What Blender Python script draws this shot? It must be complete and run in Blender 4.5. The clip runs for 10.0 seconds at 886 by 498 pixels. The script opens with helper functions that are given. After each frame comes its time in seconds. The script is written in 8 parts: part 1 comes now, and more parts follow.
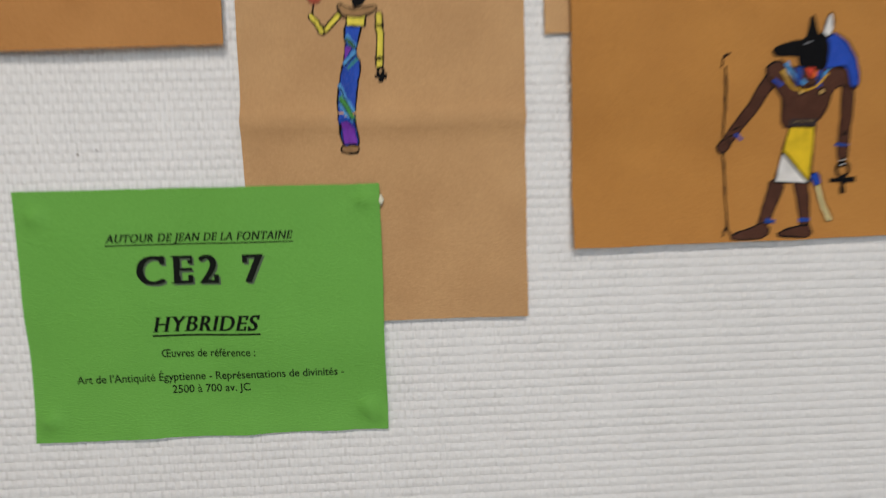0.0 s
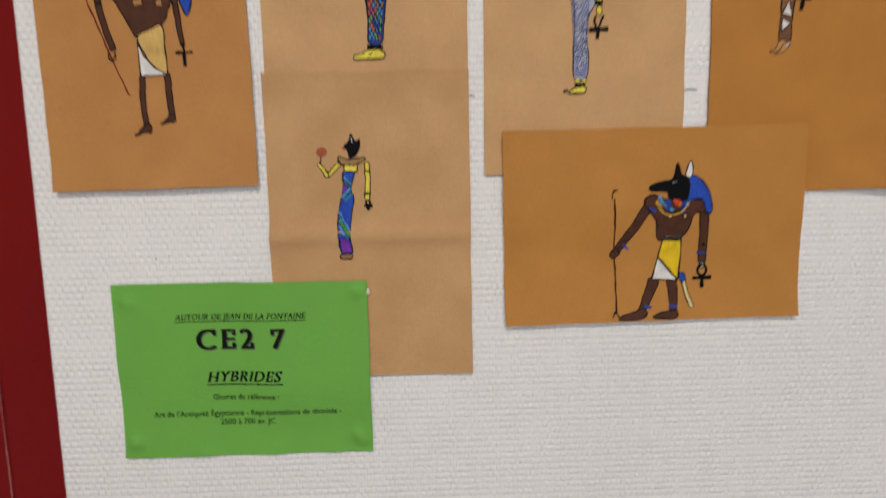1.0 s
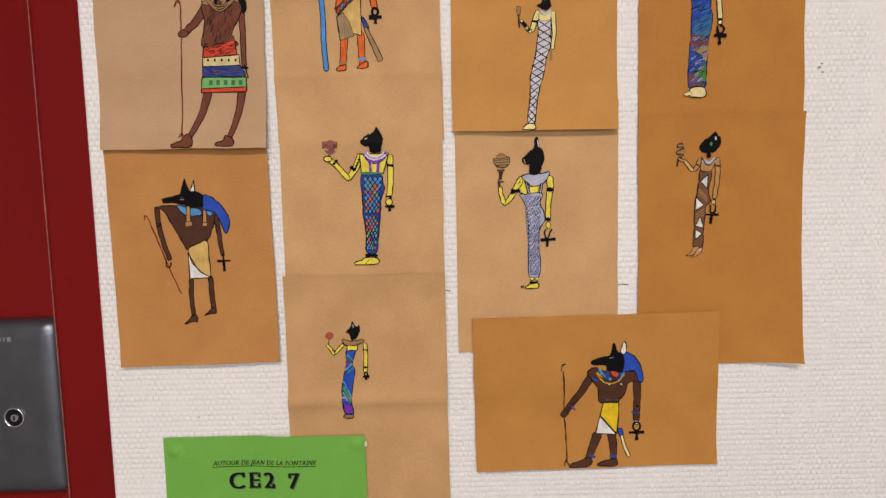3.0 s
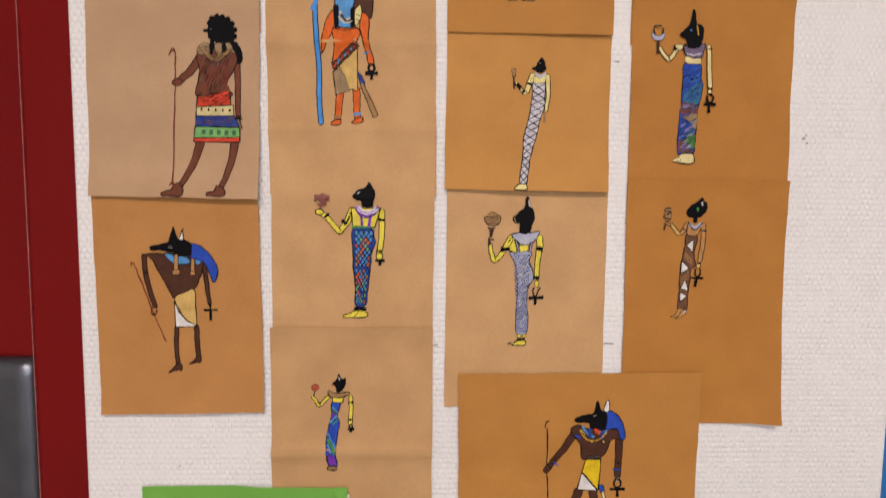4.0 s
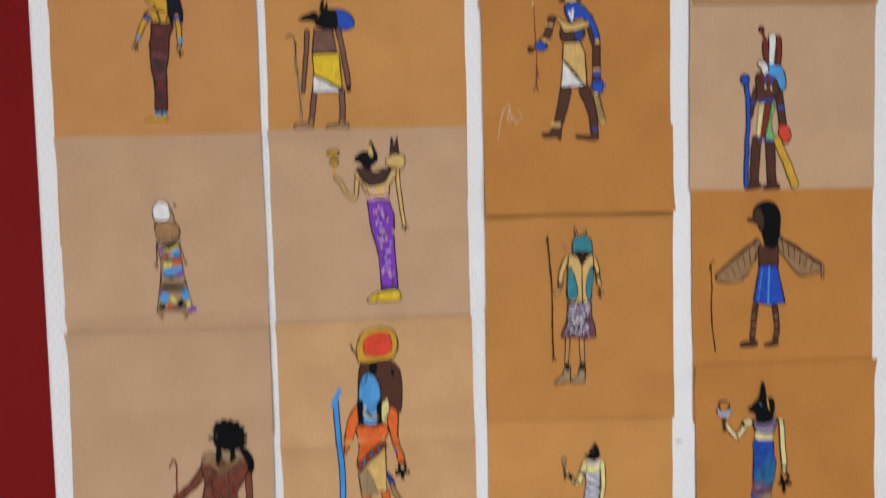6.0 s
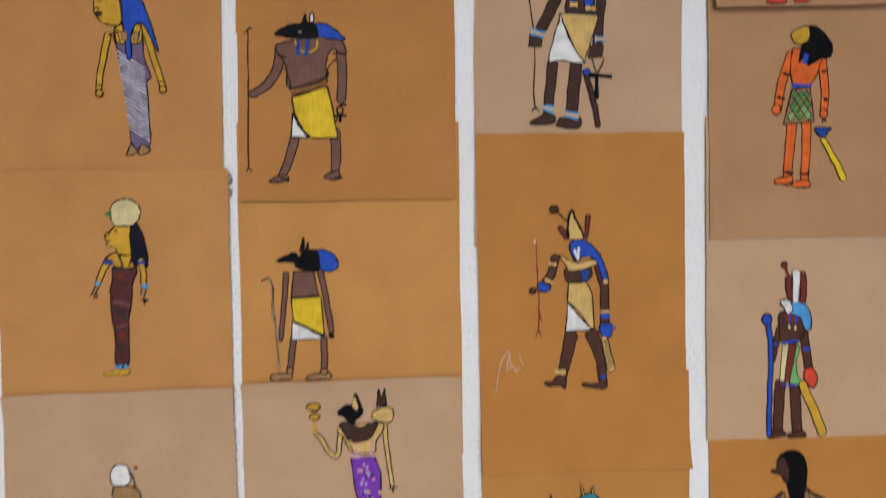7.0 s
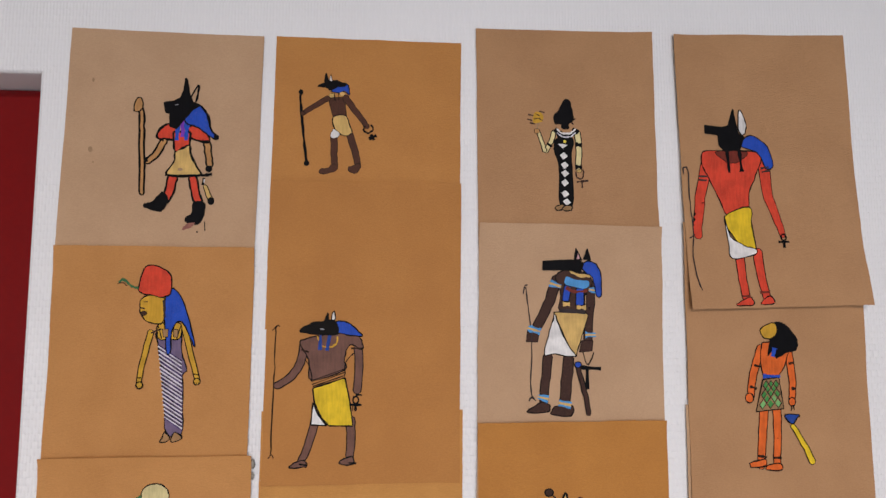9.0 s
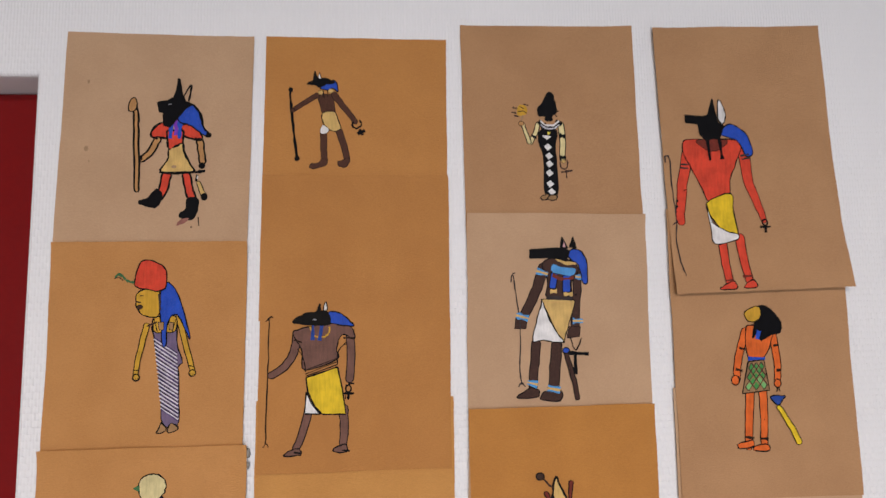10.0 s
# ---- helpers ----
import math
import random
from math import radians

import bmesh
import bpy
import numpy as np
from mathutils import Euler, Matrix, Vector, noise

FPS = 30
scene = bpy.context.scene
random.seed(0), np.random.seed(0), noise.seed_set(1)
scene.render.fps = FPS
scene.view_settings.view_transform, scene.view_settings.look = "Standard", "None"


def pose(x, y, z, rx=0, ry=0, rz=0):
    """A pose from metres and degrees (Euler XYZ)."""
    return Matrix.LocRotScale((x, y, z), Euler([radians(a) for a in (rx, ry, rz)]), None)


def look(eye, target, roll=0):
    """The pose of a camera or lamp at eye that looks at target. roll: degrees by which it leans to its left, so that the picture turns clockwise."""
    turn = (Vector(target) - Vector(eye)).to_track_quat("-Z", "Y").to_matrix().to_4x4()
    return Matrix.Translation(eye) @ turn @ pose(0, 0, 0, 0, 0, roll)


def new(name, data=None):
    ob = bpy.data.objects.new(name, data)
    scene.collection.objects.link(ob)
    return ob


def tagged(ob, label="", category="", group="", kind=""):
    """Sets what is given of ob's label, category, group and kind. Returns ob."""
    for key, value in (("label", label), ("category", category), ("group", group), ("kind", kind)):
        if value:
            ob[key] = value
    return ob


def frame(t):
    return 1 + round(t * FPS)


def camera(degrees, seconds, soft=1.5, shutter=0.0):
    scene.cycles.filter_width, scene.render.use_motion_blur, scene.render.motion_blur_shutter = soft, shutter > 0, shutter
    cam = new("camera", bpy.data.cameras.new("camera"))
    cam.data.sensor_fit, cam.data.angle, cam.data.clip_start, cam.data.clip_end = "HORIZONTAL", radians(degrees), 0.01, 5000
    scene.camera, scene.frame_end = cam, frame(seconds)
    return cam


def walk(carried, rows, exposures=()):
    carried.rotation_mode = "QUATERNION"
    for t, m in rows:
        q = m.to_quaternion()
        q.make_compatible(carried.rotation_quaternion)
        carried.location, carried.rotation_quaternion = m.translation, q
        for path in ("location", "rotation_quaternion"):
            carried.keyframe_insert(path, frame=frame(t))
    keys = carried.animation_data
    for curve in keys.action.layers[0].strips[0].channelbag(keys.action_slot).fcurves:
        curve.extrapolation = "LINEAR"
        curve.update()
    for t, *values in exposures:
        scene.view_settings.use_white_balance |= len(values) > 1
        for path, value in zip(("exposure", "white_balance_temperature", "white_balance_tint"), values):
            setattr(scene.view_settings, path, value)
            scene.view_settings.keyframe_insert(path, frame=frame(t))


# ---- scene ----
cam = camera(74.0, 10.0, soft=1.4, shutter=0.6)
ROWS = [
    (0.0, 0.0217, -0.3534, 0.9278, 83.84, 1.52, -2.69),
    (0.5, 0.0403, -0.4327, 0.9668, 83.47, 1.92, -2.96),
    (1.0, 0.0509, -0.4870, 1.0169, 82.64, 1.09, -1.73),
    (1.5, 0.0664, -0.5354, 1.0849, 83.34, 1.80, -0.68),
    (2.0, 0.0853, -0.5842, 1.1383, 84.65, 1.72, -0.34),
    (2.5, 0.0865, -0.5966, 1.1631, 85.14, 1.03, -0.44),
    (2.7, 0.0872, -0.5952, 1.1700, 84.7500, 1.50, 0.02),
    (3.8, 0.0803, -0.5944, 1.2086, 84.68, -0.36, -1.28),
    (4.0, 0.0786, -0.5931, 1.2283, 85.12, -0.60, -1.71),
    (4.5, 0.0735, -0.5772, 1.2826, 83.95, 0.65, -1.90),
    (5.0, 0.0651, -0.5512, 1.3811, 84.98, 1.05, -1.85),
    (5.5, 0.0564, -0.5272, 1.4637, 84.80, 1.47, -3.13),
    (6.0, 0.0412, -0.4986, 1.5635, 87.37, 1.41, -2.74),
    (6.2, 0.0464, -0.4913, 1.6168, 86.87, 1.71, -2.86),
    (7.3, 0.0528, -0.4386, 1.7765, 90.00, 0.22, -3.75),
    (7.5, 0.0583, -0.4398, 1.7953, 90.44, -0.71, -3.86),
    (8.0, 0.0597, -0.4517, 1.8327, 90.58, 0.34, -4.19),
    (8.5, 0.0451, -0.4921, 1.8804, 92.50, -0.44, -3.83),
    (9.0, 0.0395, -0.4997, 1.9253, 95.09, 0.06, -3.71),
    (9.5, 0.0462, -0.4994, 1.9177, 94.67, 1.46, -3.20),
    (10.0, 0.0491, -0.5101, 1.9067, 96.12, 1.15, -3.54),
]
walk(cam, [(t, pose(*row)) for t, *row in ROWS], exposures=[(0.0, -0.12, 6800, 13), (2.0, -0.03, 7250, 19), (2.5, 0.1, 7300, 19), (4.0, 0.08, 7350, 24), (5.0, 0.06, 7300, 22), (5.5, 0.16, 6550, 16), (6.0, 0.11, 6400, 15), (7.5, 0.08, 6350, 15), (8.0, 0.04, 6400, 16), (8.5, 0.2, 6550, 19), (9.0, 0.18, 6600, 20), (10.0, 0.22, 6650, 20)])

# ---- daylight ----
world = bpy.data.worlds.new("sky")
scene.world = world
world.use_nodes = True
sky = world.node_tree.nodes.new("ShaderNodeTexSky")
sky.sky_type, sky.sun_disc, sky.sun_elevation, sky.sun_rotation = "NISHITA", False, radians(40), radians(200)
back = world.node_tree.nodes["Background"]
back.inputs["Strength"].default_value = 0.1
world.node_tree.links.new(sky.outputs[0], back.inputs["Color"])


def window_light(name, m, w, h, power, colour):
    lamp = bpy.data.lights.new(name, "AREA")
    lamp.shape, lamp.size, lamp.size_y, lamp.energy, lamp.color = "RECTANGLE", w, h, power, colour
    ob = new(name, lamp)
    ob.matrix_world = m
    return ob


# an added corridor ceiling lamp behind the camera, unseen, assumed from the downward shadows
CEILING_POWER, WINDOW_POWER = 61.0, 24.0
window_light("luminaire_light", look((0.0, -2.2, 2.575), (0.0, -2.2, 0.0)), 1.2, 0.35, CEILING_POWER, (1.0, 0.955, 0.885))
# cooler daylight from an assumed, unseen window on the far side
window_light("window_light", look((0.55, -3.06, 1.46), (0.25, 0.0, 1.45)), 1.5, 0.9, WINDOW_POWER, (0.7, 0.86, 1.0))

# ---- materials ----
def nodes_of(name, rough=0.6, spec=0.5):
    mat = bpy.data.materials.new(name)
    mat.use_nodes = True
    nt = mat.node_tree
    bsdf = nt.nodes["Principled BSDF"]
    bsdf.inputs["Roughness"].default_value = rough
    bsdf.inputs["Specular IOR Level"].default_value = spec
    return mat, nt, bsdf


def node(nt, kind, **values):
    n = nt.nodes.new(kind)
    for key, value in values.items():
        n.inputs[key.replace("_", " ")].default_value = value
    return n


def sums(nt, op, a, b, clamp=False):
    n = nt.nodes.new("ShaderNodeMath")
    n.operation, n.use_clamp = op, clamp
    for slot, value in ((0, a), (1, b)):
        if isinstance(value, (int, float)):
            n.inputs[slot].default_value = value
        else:
            nt.links.new(value, n.inputs[slot])
    return n.outputs[0]


def blend(nt, fac, a, b):
    n = nt.nodes.new("ShaderNodeMix")
    n.data_type = "RGBA"
    for slot, value in ((0, fac), (6, a), (7, b)):
        if isinstance(value, (int, float)):
            n.inputs[slot].default_value = value
        elif isinstance(value, tuple):
            n.inputs[slot].default_value = (*value, 1.0)
        else:
            nt.links.new(value, n.inputs[slot])
    return n.outputs[2]


def grain(nt, coord, scale, detail=4.0, low=0.35, high=0.65):
    n = node(nt, "ShaderNodeTexNoise", Scale=scale, Detail=detail)
    nt.links.new(coord, n.inputs["Vector"])
    r = nt.nodes.new("ShaderNodeMapRange")
    r.inputs[1].default_value, r.inputs[2].default_value = low, high
    nt.links.new(n.outputs[0], r.inputs[0])
    return r.outputs[0]


def bump(nt, bsdf, height, distance, strength=1.0):
    n = node(nt, "ShaderNodeBump", Strength=strength, Distance=distance)
    nt.links.new(height, n.inputs["Height"])
    nt.links.new(n.outputs[0], bsdf.inputs["Normal"])


def mottled(name, colour, other, rough=0.6, scale=30.0, fine=600.0, relief=0.0, spec=0.5, metal=0.0):
    """A surface of two tones, with broad stains and a fine grain."""
    mat, nt, bsdf = nodes_of(name, rough, spec)
    coord = nt.nodes.new("ShaderNodeTexCoord").outputs["Object"]
    big, small = grain(nt, coord, scale), grain(nt, coord, fine, 6.0)
    mix = sums(nt, "ADD", sums(nt, "MULTIPLY", big, 0.6), sums(nt, "MULTIPLY", small, 0.4))
    nt.links.new(blend(nt, mix, colour, other), bsdf.inputs["Base Color"])
    bsdf.inputs["Metallic"].default_value = metal
    if relief:
        bump(nt, bsdf, small, relief)
    return mat


def wall_cloth():
    """White paint over woven glass cloth: weft grooves 5.6 mm apart, broken into dashes, and finer warp ribs."""
    mat, nt, bsdf = nodes_of("painted_glass_cloth", 0.55, 0.4)
    coord = nt.nodes.new("ShaderNodeTexCoord").outputs["Object"]
    wob = node(nt, "ShaderNodeTexNoise", Scale=55.0, Detail=3.0)
    nt.links.new(coord, wob.inputs["Vector"])
    split = nt.nodes.new("ShaderNodeSeparateXYZ")
    nt.links.new(coord, split.inputs[0])
    x, z = split.outputs[0], split.outputs[2]
    off = sums(nt, "MULTIPLY", sums(nt, "SUBTRACT", wob.outputs[0], 0.5), 0.0014)
    x, z = sums(nt, "ADD", x, off), sums(nt, "ADD", z, off)
    row = sums(nt, "MULTIPLY", z, 1.0 / 0.0056)
    lane = sums(nt, "FLOOR", row, 0.0)
    phase = sums(nt, "FRACT", row, 0.0)
    groove = sums(nt, "MULTIPLY", sums(nt, "COSINE", sums(nt, "MULTIPLY", phase, 6.2832), 0.0), 0.5)
    shift = sums(nt, "FRACT", sums(nt, "MULTIPLY", lane, 0.5), 0.0)
    thread = sums(nt, "COSINE", sums(nt, "MULTIPLY", sums(nt, "ADD", sums(nt, "MULTIPLY", x, 1.0 / 0.0063), shift), 6.2832), 0.0)
    rib = sums(nt, "SINE", sums(nt, "MULTIPLY", x, 6.2832 / 0.0027), 0.0)
    patch = grain(nt, coord, 45.0, 3.0, 0.3, 0.7)
    uneven = grain(nt, coord, 260.0, 3.0, 0.3, 0.7)
    # weave relief cut down towards the ceiling to stand in for flatter light there
    weave_fade = sums(nt, "MULTIPLY", sums(nt, "SUBTRACT", split.outputs[2], 1.5), 1.4, True)
    weave_left = sums(nt, "SUBTRACT", 1.0, weave_fade)
    h = sums(nt, "SUBTRACT", sums(nt, "MULTIPLY", thread, 0.36), sums(nt, "MULTIPLY", groove, 0.42))
    seam = sums(nt, "POWER", sums(nt, "ADD", groove, 0.5), 7.0)
    stitch = sums(nt, "POWER", sums(nt, "SUBTRACT", 0.5, sums(nt, "MULTIPLY", thread, 0.5)), 8.0)
    h = sums(nt, "SUBTRACT", h, sums(nt, "ADD", sums(nt, "MULTIPLY", seam, 0.26), sums(nt, "MULTIPLY", stitch, 0.2)))
    h = sums(nt, "MULTIPLY", h, sums(nt, "ADD", sums(nt, "MULTIPLY", patch, 0.5), 0.45))
    h = sums(nt, "MULTIPLY", h, sums(nt, "ADD", sums(nt, "MULTIPLY", weave_left, 0.9), 0.1))
    h = sums(nt, "ADD", h, sums(nt, "MULTIPLY", rib, 0.1))
    h = sums(nt, "ADD", h, sums(nt, "MULTIPLY", sums(nt, "MULTIPLY", uneven, 0.3), sums(nt, "ADD", sums(nt, "MULTIPLY", weave_left, 0.7), 0.3)))
    bump(nt, bsdf, h, 0.0008)
    dirt = grain(nt, coord, 3.0, 5.0)
    paint = blend(nt, dirt, (0.815, 0.808, 0.805), (0.77, 0.763, 0.758))
    # shade in the weft grooves, painted into the base colour
    groove_shade = sums(nt, "MULTIPLY", sums(nt, "ADD", groove, 0.5), sums(nt, "MULTIPLY", patch, 0.07))
    nt.links.new(blend(nt, sums(nt, "MULTIPLY", groove_shade, weave_left), paint, (0.5, 0.48, 0.45)), bsdf.inputs["Base Color"])
    return mat


def kraft(name, colour, other):
    """Kraft paper: fibres, cloudy tone and a slight sheen."""
    mat, nt, bsdf = nodes_of(name, 0.6, 0.25)
    coord = nt.nodes.new("ShaderNodeTexCoord").outputs["Object"]
    info = nt.nodes.new("ShaderNodeObjectInfo")
    stretch = nt.nodes.new("ShaderNodeMapping")
    stretch.inputs["Scale"].default_value = (1.0, 1.0, 5.0)
    nt.links.new(coord, stretch.inputs["Vector"])
    cloud = grain(nt, coord, 22.0, 4.0, 0.3, 0.7)
    speck = grain(nt, coord, 1100.0, 3.0, 0.35, 0.7)
    fibre = grain(nt, stretch.outputs[0], 420.0, 5.0, 0.3, 0.7)
    mix = sums(nt, "ADD", sums(nt, "MULTIPLY", cloud, 0.5), sums(nt, "MULTIPLY", sums(nt, "ADD", fibre, sums(nt, "MULTIPLY", speck, 0.8)), 0.4))
    mix = sums(nt, "ADD", mix, sums(nt, "MULTIPLY", sums(nt, "SUBTRACT", info.outputs["Random"], 0.5), 0.35), True)
    nt.links.new(blend(nt, mix, colour, other), bsdf.inputs["Base Color"])
    bump(nt, bsdf, sums(nt, "ADD", fibre, sums(nt, "MULTIPLY", cloud, 3.0)), 0.00022)
    return mat


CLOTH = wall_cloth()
# surfaces out of view, their tones set to tune the bounced light
PLASTER = mottled("cream_plaster", (0.56, 0.55, 0.52), (0.5, 0.49, 0.47), 0.7, 4.0, 80.0)
CEILING_MAT = mottled("pale_grey_ceiling", (0.4, 0.4, 0.39), (0.35, 0.35, 0.34), 0.8, 6.0, 120.0)
FLOOR_MAT = mottled("grey_vinyl", (0.3, 0.29, 0.275), (0.24, 0.235, 0.225), 0.4, 8.0, 300.0)
RED = mottled("red_lacquer", (0.20, 0.006, 0.006), (0.165, 0.005, 0.006), 0.3, 5.0, 240.0, 0.00003, 0.22)
PALE_STRIP = mottled("pale_lacquer", (0.42, 0.13, 0.12), (0.2, 0.03, 0.03), 0.5, 40.0, 300.0)
BLUE_LACQUER = mottled("blue_lacquer", (0.01, 0.16, 0.42), (0.01, 0.13, 0.36), 0.35, 5.0, 240.0)
STEEL = mottled("satin_steel", (0.165, 0.178, 0.208), (0.125, 0.135, 0.16), 0.36, 30.0, 900.0, 0.00002, 0.5, 0.85)
BRIGHT_STEEL = mottled("bright_steel", (0.75, 0.75, 0.76), (0.6, 0.6, 0.62), 0.2, 30.0, 500.0, 0.0, 0.5, 1.0)
BLACK_METAL = mottled("dark_metal", (0.006, 0.007, 0.012), (0.012, 0.013, 0.02), 0.4, 60.0, 500.0, 0.0, 0.1)
KRAFT = {
    "O": kraft("orange_kraft", (0.53, 0.226, 0.046), (0.41, 0.163, 0.031)),
    "L": kraft("light_orange_kraft", (0.57, 0.268, 0.086), (0.45, 0.2, 0.058)),
    "T": kraft("tan_kraft", (0.66, 0.395, 0.186), (0.49, 0.275, 0.122)),
    "R": kraft("reddish_kraft", (0.545, 0.241, 0.062), (0.43, 0.179, 0.044)),
    "G": kraft("golden_kraft", (0.575, 0.262, 0.06), (0.45, 0.193, 0.042)),
    "Y": kraft("yellowish_kraft", (0.62, 0.3, 0.08), (0.49, 0.222, 0.055)),
    "B": kraft("brown_kraft", (0.49, 0.268, 0.127), (0.385, 0.2, 0.09)),
    "P": kraft("pale_kraft", (0.58, 0.372, 0.22), (0.47, 0.29, 0.165)),
}
GREEN_PAPER = kraft("green_paper", (0.15, 0.43, 0.07), (0.13, 0.385, 0.06))
FRAME_WHITE = mottled("white_window_paint", (0.8, 0.8, 0.8), (0.75, 0.75, 0.75), 0.4)


# ---- building helpers ----
def part(name, bm, material, parent=None, label=""):
    me = bpy.data.meshes.new(name)
    bm.normal_update()
    bm.to_mesh(me)
    bm.free()
    for m in material if isinstance(material, (list, tuple)) else [material]:
        me.materials.append(m)
    ob = new(name, me)
    if parent:
        ob.parent = parent
    return tagged(ob, label)


def empty(name, label, category, group="", kind=""):
    return tagged(new(name), label, category, group, kind)


def box(bm, x0, x1, y0, y1, z0, z1, bevel=0.0, segments=2):
    made = bmesh.ops.create_cube(bm, size=1.0, matrix=Matrix.LocRotScale(((x0 + x1) / 2, (y0 + y1) / 2, (z0 + z1) / 2), None, (x1 - x0, y1 - y0, z1 - z0)))
    if bevel:
        edges = list({e for v in made["verts"] for e in v.link_edges})
        bmesh.ops.bevel(bm, geom=edges, offset=bevel, segments=segments, affect="EDGES", profile=0.5)
    return bm


def boxes(*sizes, bevel=0.0):
    bm = bmesh.new()
    for s in sizes:
        box(bm, *s, bevel=bevel)
    return bm


# ---- the corridor ----
HIGH, PIER_L, PIER_R, HEAD = 2.62, -0.2675, 0.5725, 2.117
WEST, EAST, SOUTH = -2.6, 2.8, -3.1


def front_wall():
    """A wall with two door openings that leave a pier between them, its arrises rounded."""
    bm = bmesh.new()
    line = [(WEST, 0), (-1.27, 0), (-1.27, HEAD), (PIER_L, HEAD), (PIER_L, 0), (PIER_R, 0), (PIER_R, HEAD), (1.58, HEAD), (1.58, 0), (EAST, 0), (EAST, HIGH), (WEST, HIGH)]
    face = bm.faces.new([bm.verts.new((x, 0.0, z)) for x, z in line])
    grown = bmesh.ops.extrude_face_region(bm, geom=[face])
    bmesh.ops.translate(bm, vec=(0, 0.16, 0), verts=[g for g in grown["geom"] if isinstance(g, bmesh.types.BMVert)])
    bm.normal_update()
    soft = [e for e in bm.edges if all(abs(v.co.y) < 1e-6 and WEST < v.co.x < EAST for v in e.verts) and max(v.co.z for v in e.verts) > 0.1 and e.calc_length() > 0.3]
    bmesh.ops.bevel(bm, geom=soft, offset=0.004, segments=3, affect="EDGES", profile=0.5)
    bmesh.ops.recalc_face_normals(bm, faces=bm.faces)
    return bm


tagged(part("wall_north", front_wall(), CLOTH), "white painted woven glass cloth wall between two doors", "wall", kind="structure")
tagged(part("floor", boxes((WEST, EAST, SOUTH - 0.2, 0.16, -0.1, 0.0)), FLOOR_MAT), "grey vinyl corridor floor", "floor", kind="structure")
tagged(part("ceiling", boxes((WEST, EAST, SOUTH - 0.2, 0.16, HIGH, HIGH + 0.1)), CEILING_MAT), "plain pale grey ceiling", "ceiling", kind="structure")
tagged(part("wall_west", boxes((WEST - 0.1, WEST, SOUTH, 0.16, 0, HIGH)), PLASTER), "plain cream painted wall", "wall", kind="structure")
tagged(part("wall_east", boxes((EAST, EAST + 0.1, SOUTH, 0.16, 0, HIGH)), PLASTER), "plain cream painted wall", "wall", kind="structure")
# assumed window opening, out of view, added to give the fill light a source
WL, WR, WB, WT = -0.25, 1.35, 0.96, 1.96
tagged(part("wall_south", boxes((WEST, WL, SOUTH - 0.15, SOUTH, 0, HIGH), (WR, EAST, SOUTH - 0.15, SOUTH, 0, HIGH), (WL, WR, SOUTH - 0.15, SOUTH, 0, WB), (WL, WR, SOUTH - 0.15, SOUTH, WT, HIGH)), PLASTER), "plain cream painted wall with an assumed window", "wall", kind="structure")
window = empty("assumed_window", "white framed corridor window, assumed and out of view", "window", kind="structure")
part("window_frame", boxes((WL, WR, SOUTH - 0.12, SOUTH - 0.07, WB, WB + 0.05), (WL, WR, SOUTH - 0.12, SOUTH - 0.07, WT - 0.05, WT), (WL, WL + 0.05, SOUTH - 0.12, SOUTH - 0.07, WB + 0.052, WT - 0.052), (WR - 0.05, WR, SOUTH - 0.12, SOUTH - 0.07, WB + 0.052, WT - 0.052), bevel=0.004), FRAME_WHITE, window)
# assumed fitting for the added lamp, never in view
assumed_fitting = empty("assumed_ceiling_light", "plain white rectangular ceiling light, assumed and out of view", "lamp")
part("housing", boxes((-0.63, 0.63, -2.48, -1.92, HIGH - 0.035, HIGH - 0.0005), bevel=0.004), FRAME_WHITE, assumed_fitting)


# ---- doors ----
def lock_plate(x0, x1, y0, y1, z0, z1):
    """A cushion-shaped lock plate with rounded corners and soft shoulders."""
    bm = bmesh.new()
    w, h, r = (x1 - x0) / 2, (z1 - z0) / 2, 0.014
    rings = []
    for inset, depth in ((0.0, y1), (0.0, y0 + 0.014), (0.0018, y0 + 0.0085), (0.0055, y0 + 0.0042), (0.011, y0 + 0.0014), (0.021, y0)):
        ring = []
        rr = max(r - inset * 0.4, 0.004)
        for sx, sz, a0 in ((1, 1, 0), (-1, 1, 90), (-1, -1, 180), (1, -1, 270)):
            for k in range(6):
                a = radians(a0 + 18 * k)
                ring.append(bm.verts.new(((x0 + x1) / 2 + sx * (w - inset - rr) + rr * math.cos(a), depth, (z0 + z1) / 2 + sz * (h - inset - rr) + rr * math.sin(a))))
        rings.append(ring)
    for a, b in zip(rings, rings[1:]):
        for i in range(len(a)):
            j = (i + 1) % len(a)
            bm.faces.new((a[i], a[j], b[j], b[i]))
    bm.faces.new(rings[-1])
    bm.faces.new(rings[0][::-1])
    bmesh.ops.recalc_face_normals(bm, faces=bm.faces)
    for f in bm.faces:
        f.smooth = len(f.verts) == 4
    return bm


def disc(bm, x, y, z, r, depth, bevel=0.0006, n=28):
    """A round boss whose face looks down the y axis."""
    made = bmesh.ops.create_cone(bm, cap_ends=True, segments=n, radius1=r, radius2=r - bevel, depth=depth, matrix=pose(x, y - depth / 2, z, 90, 0, 0))
    return made


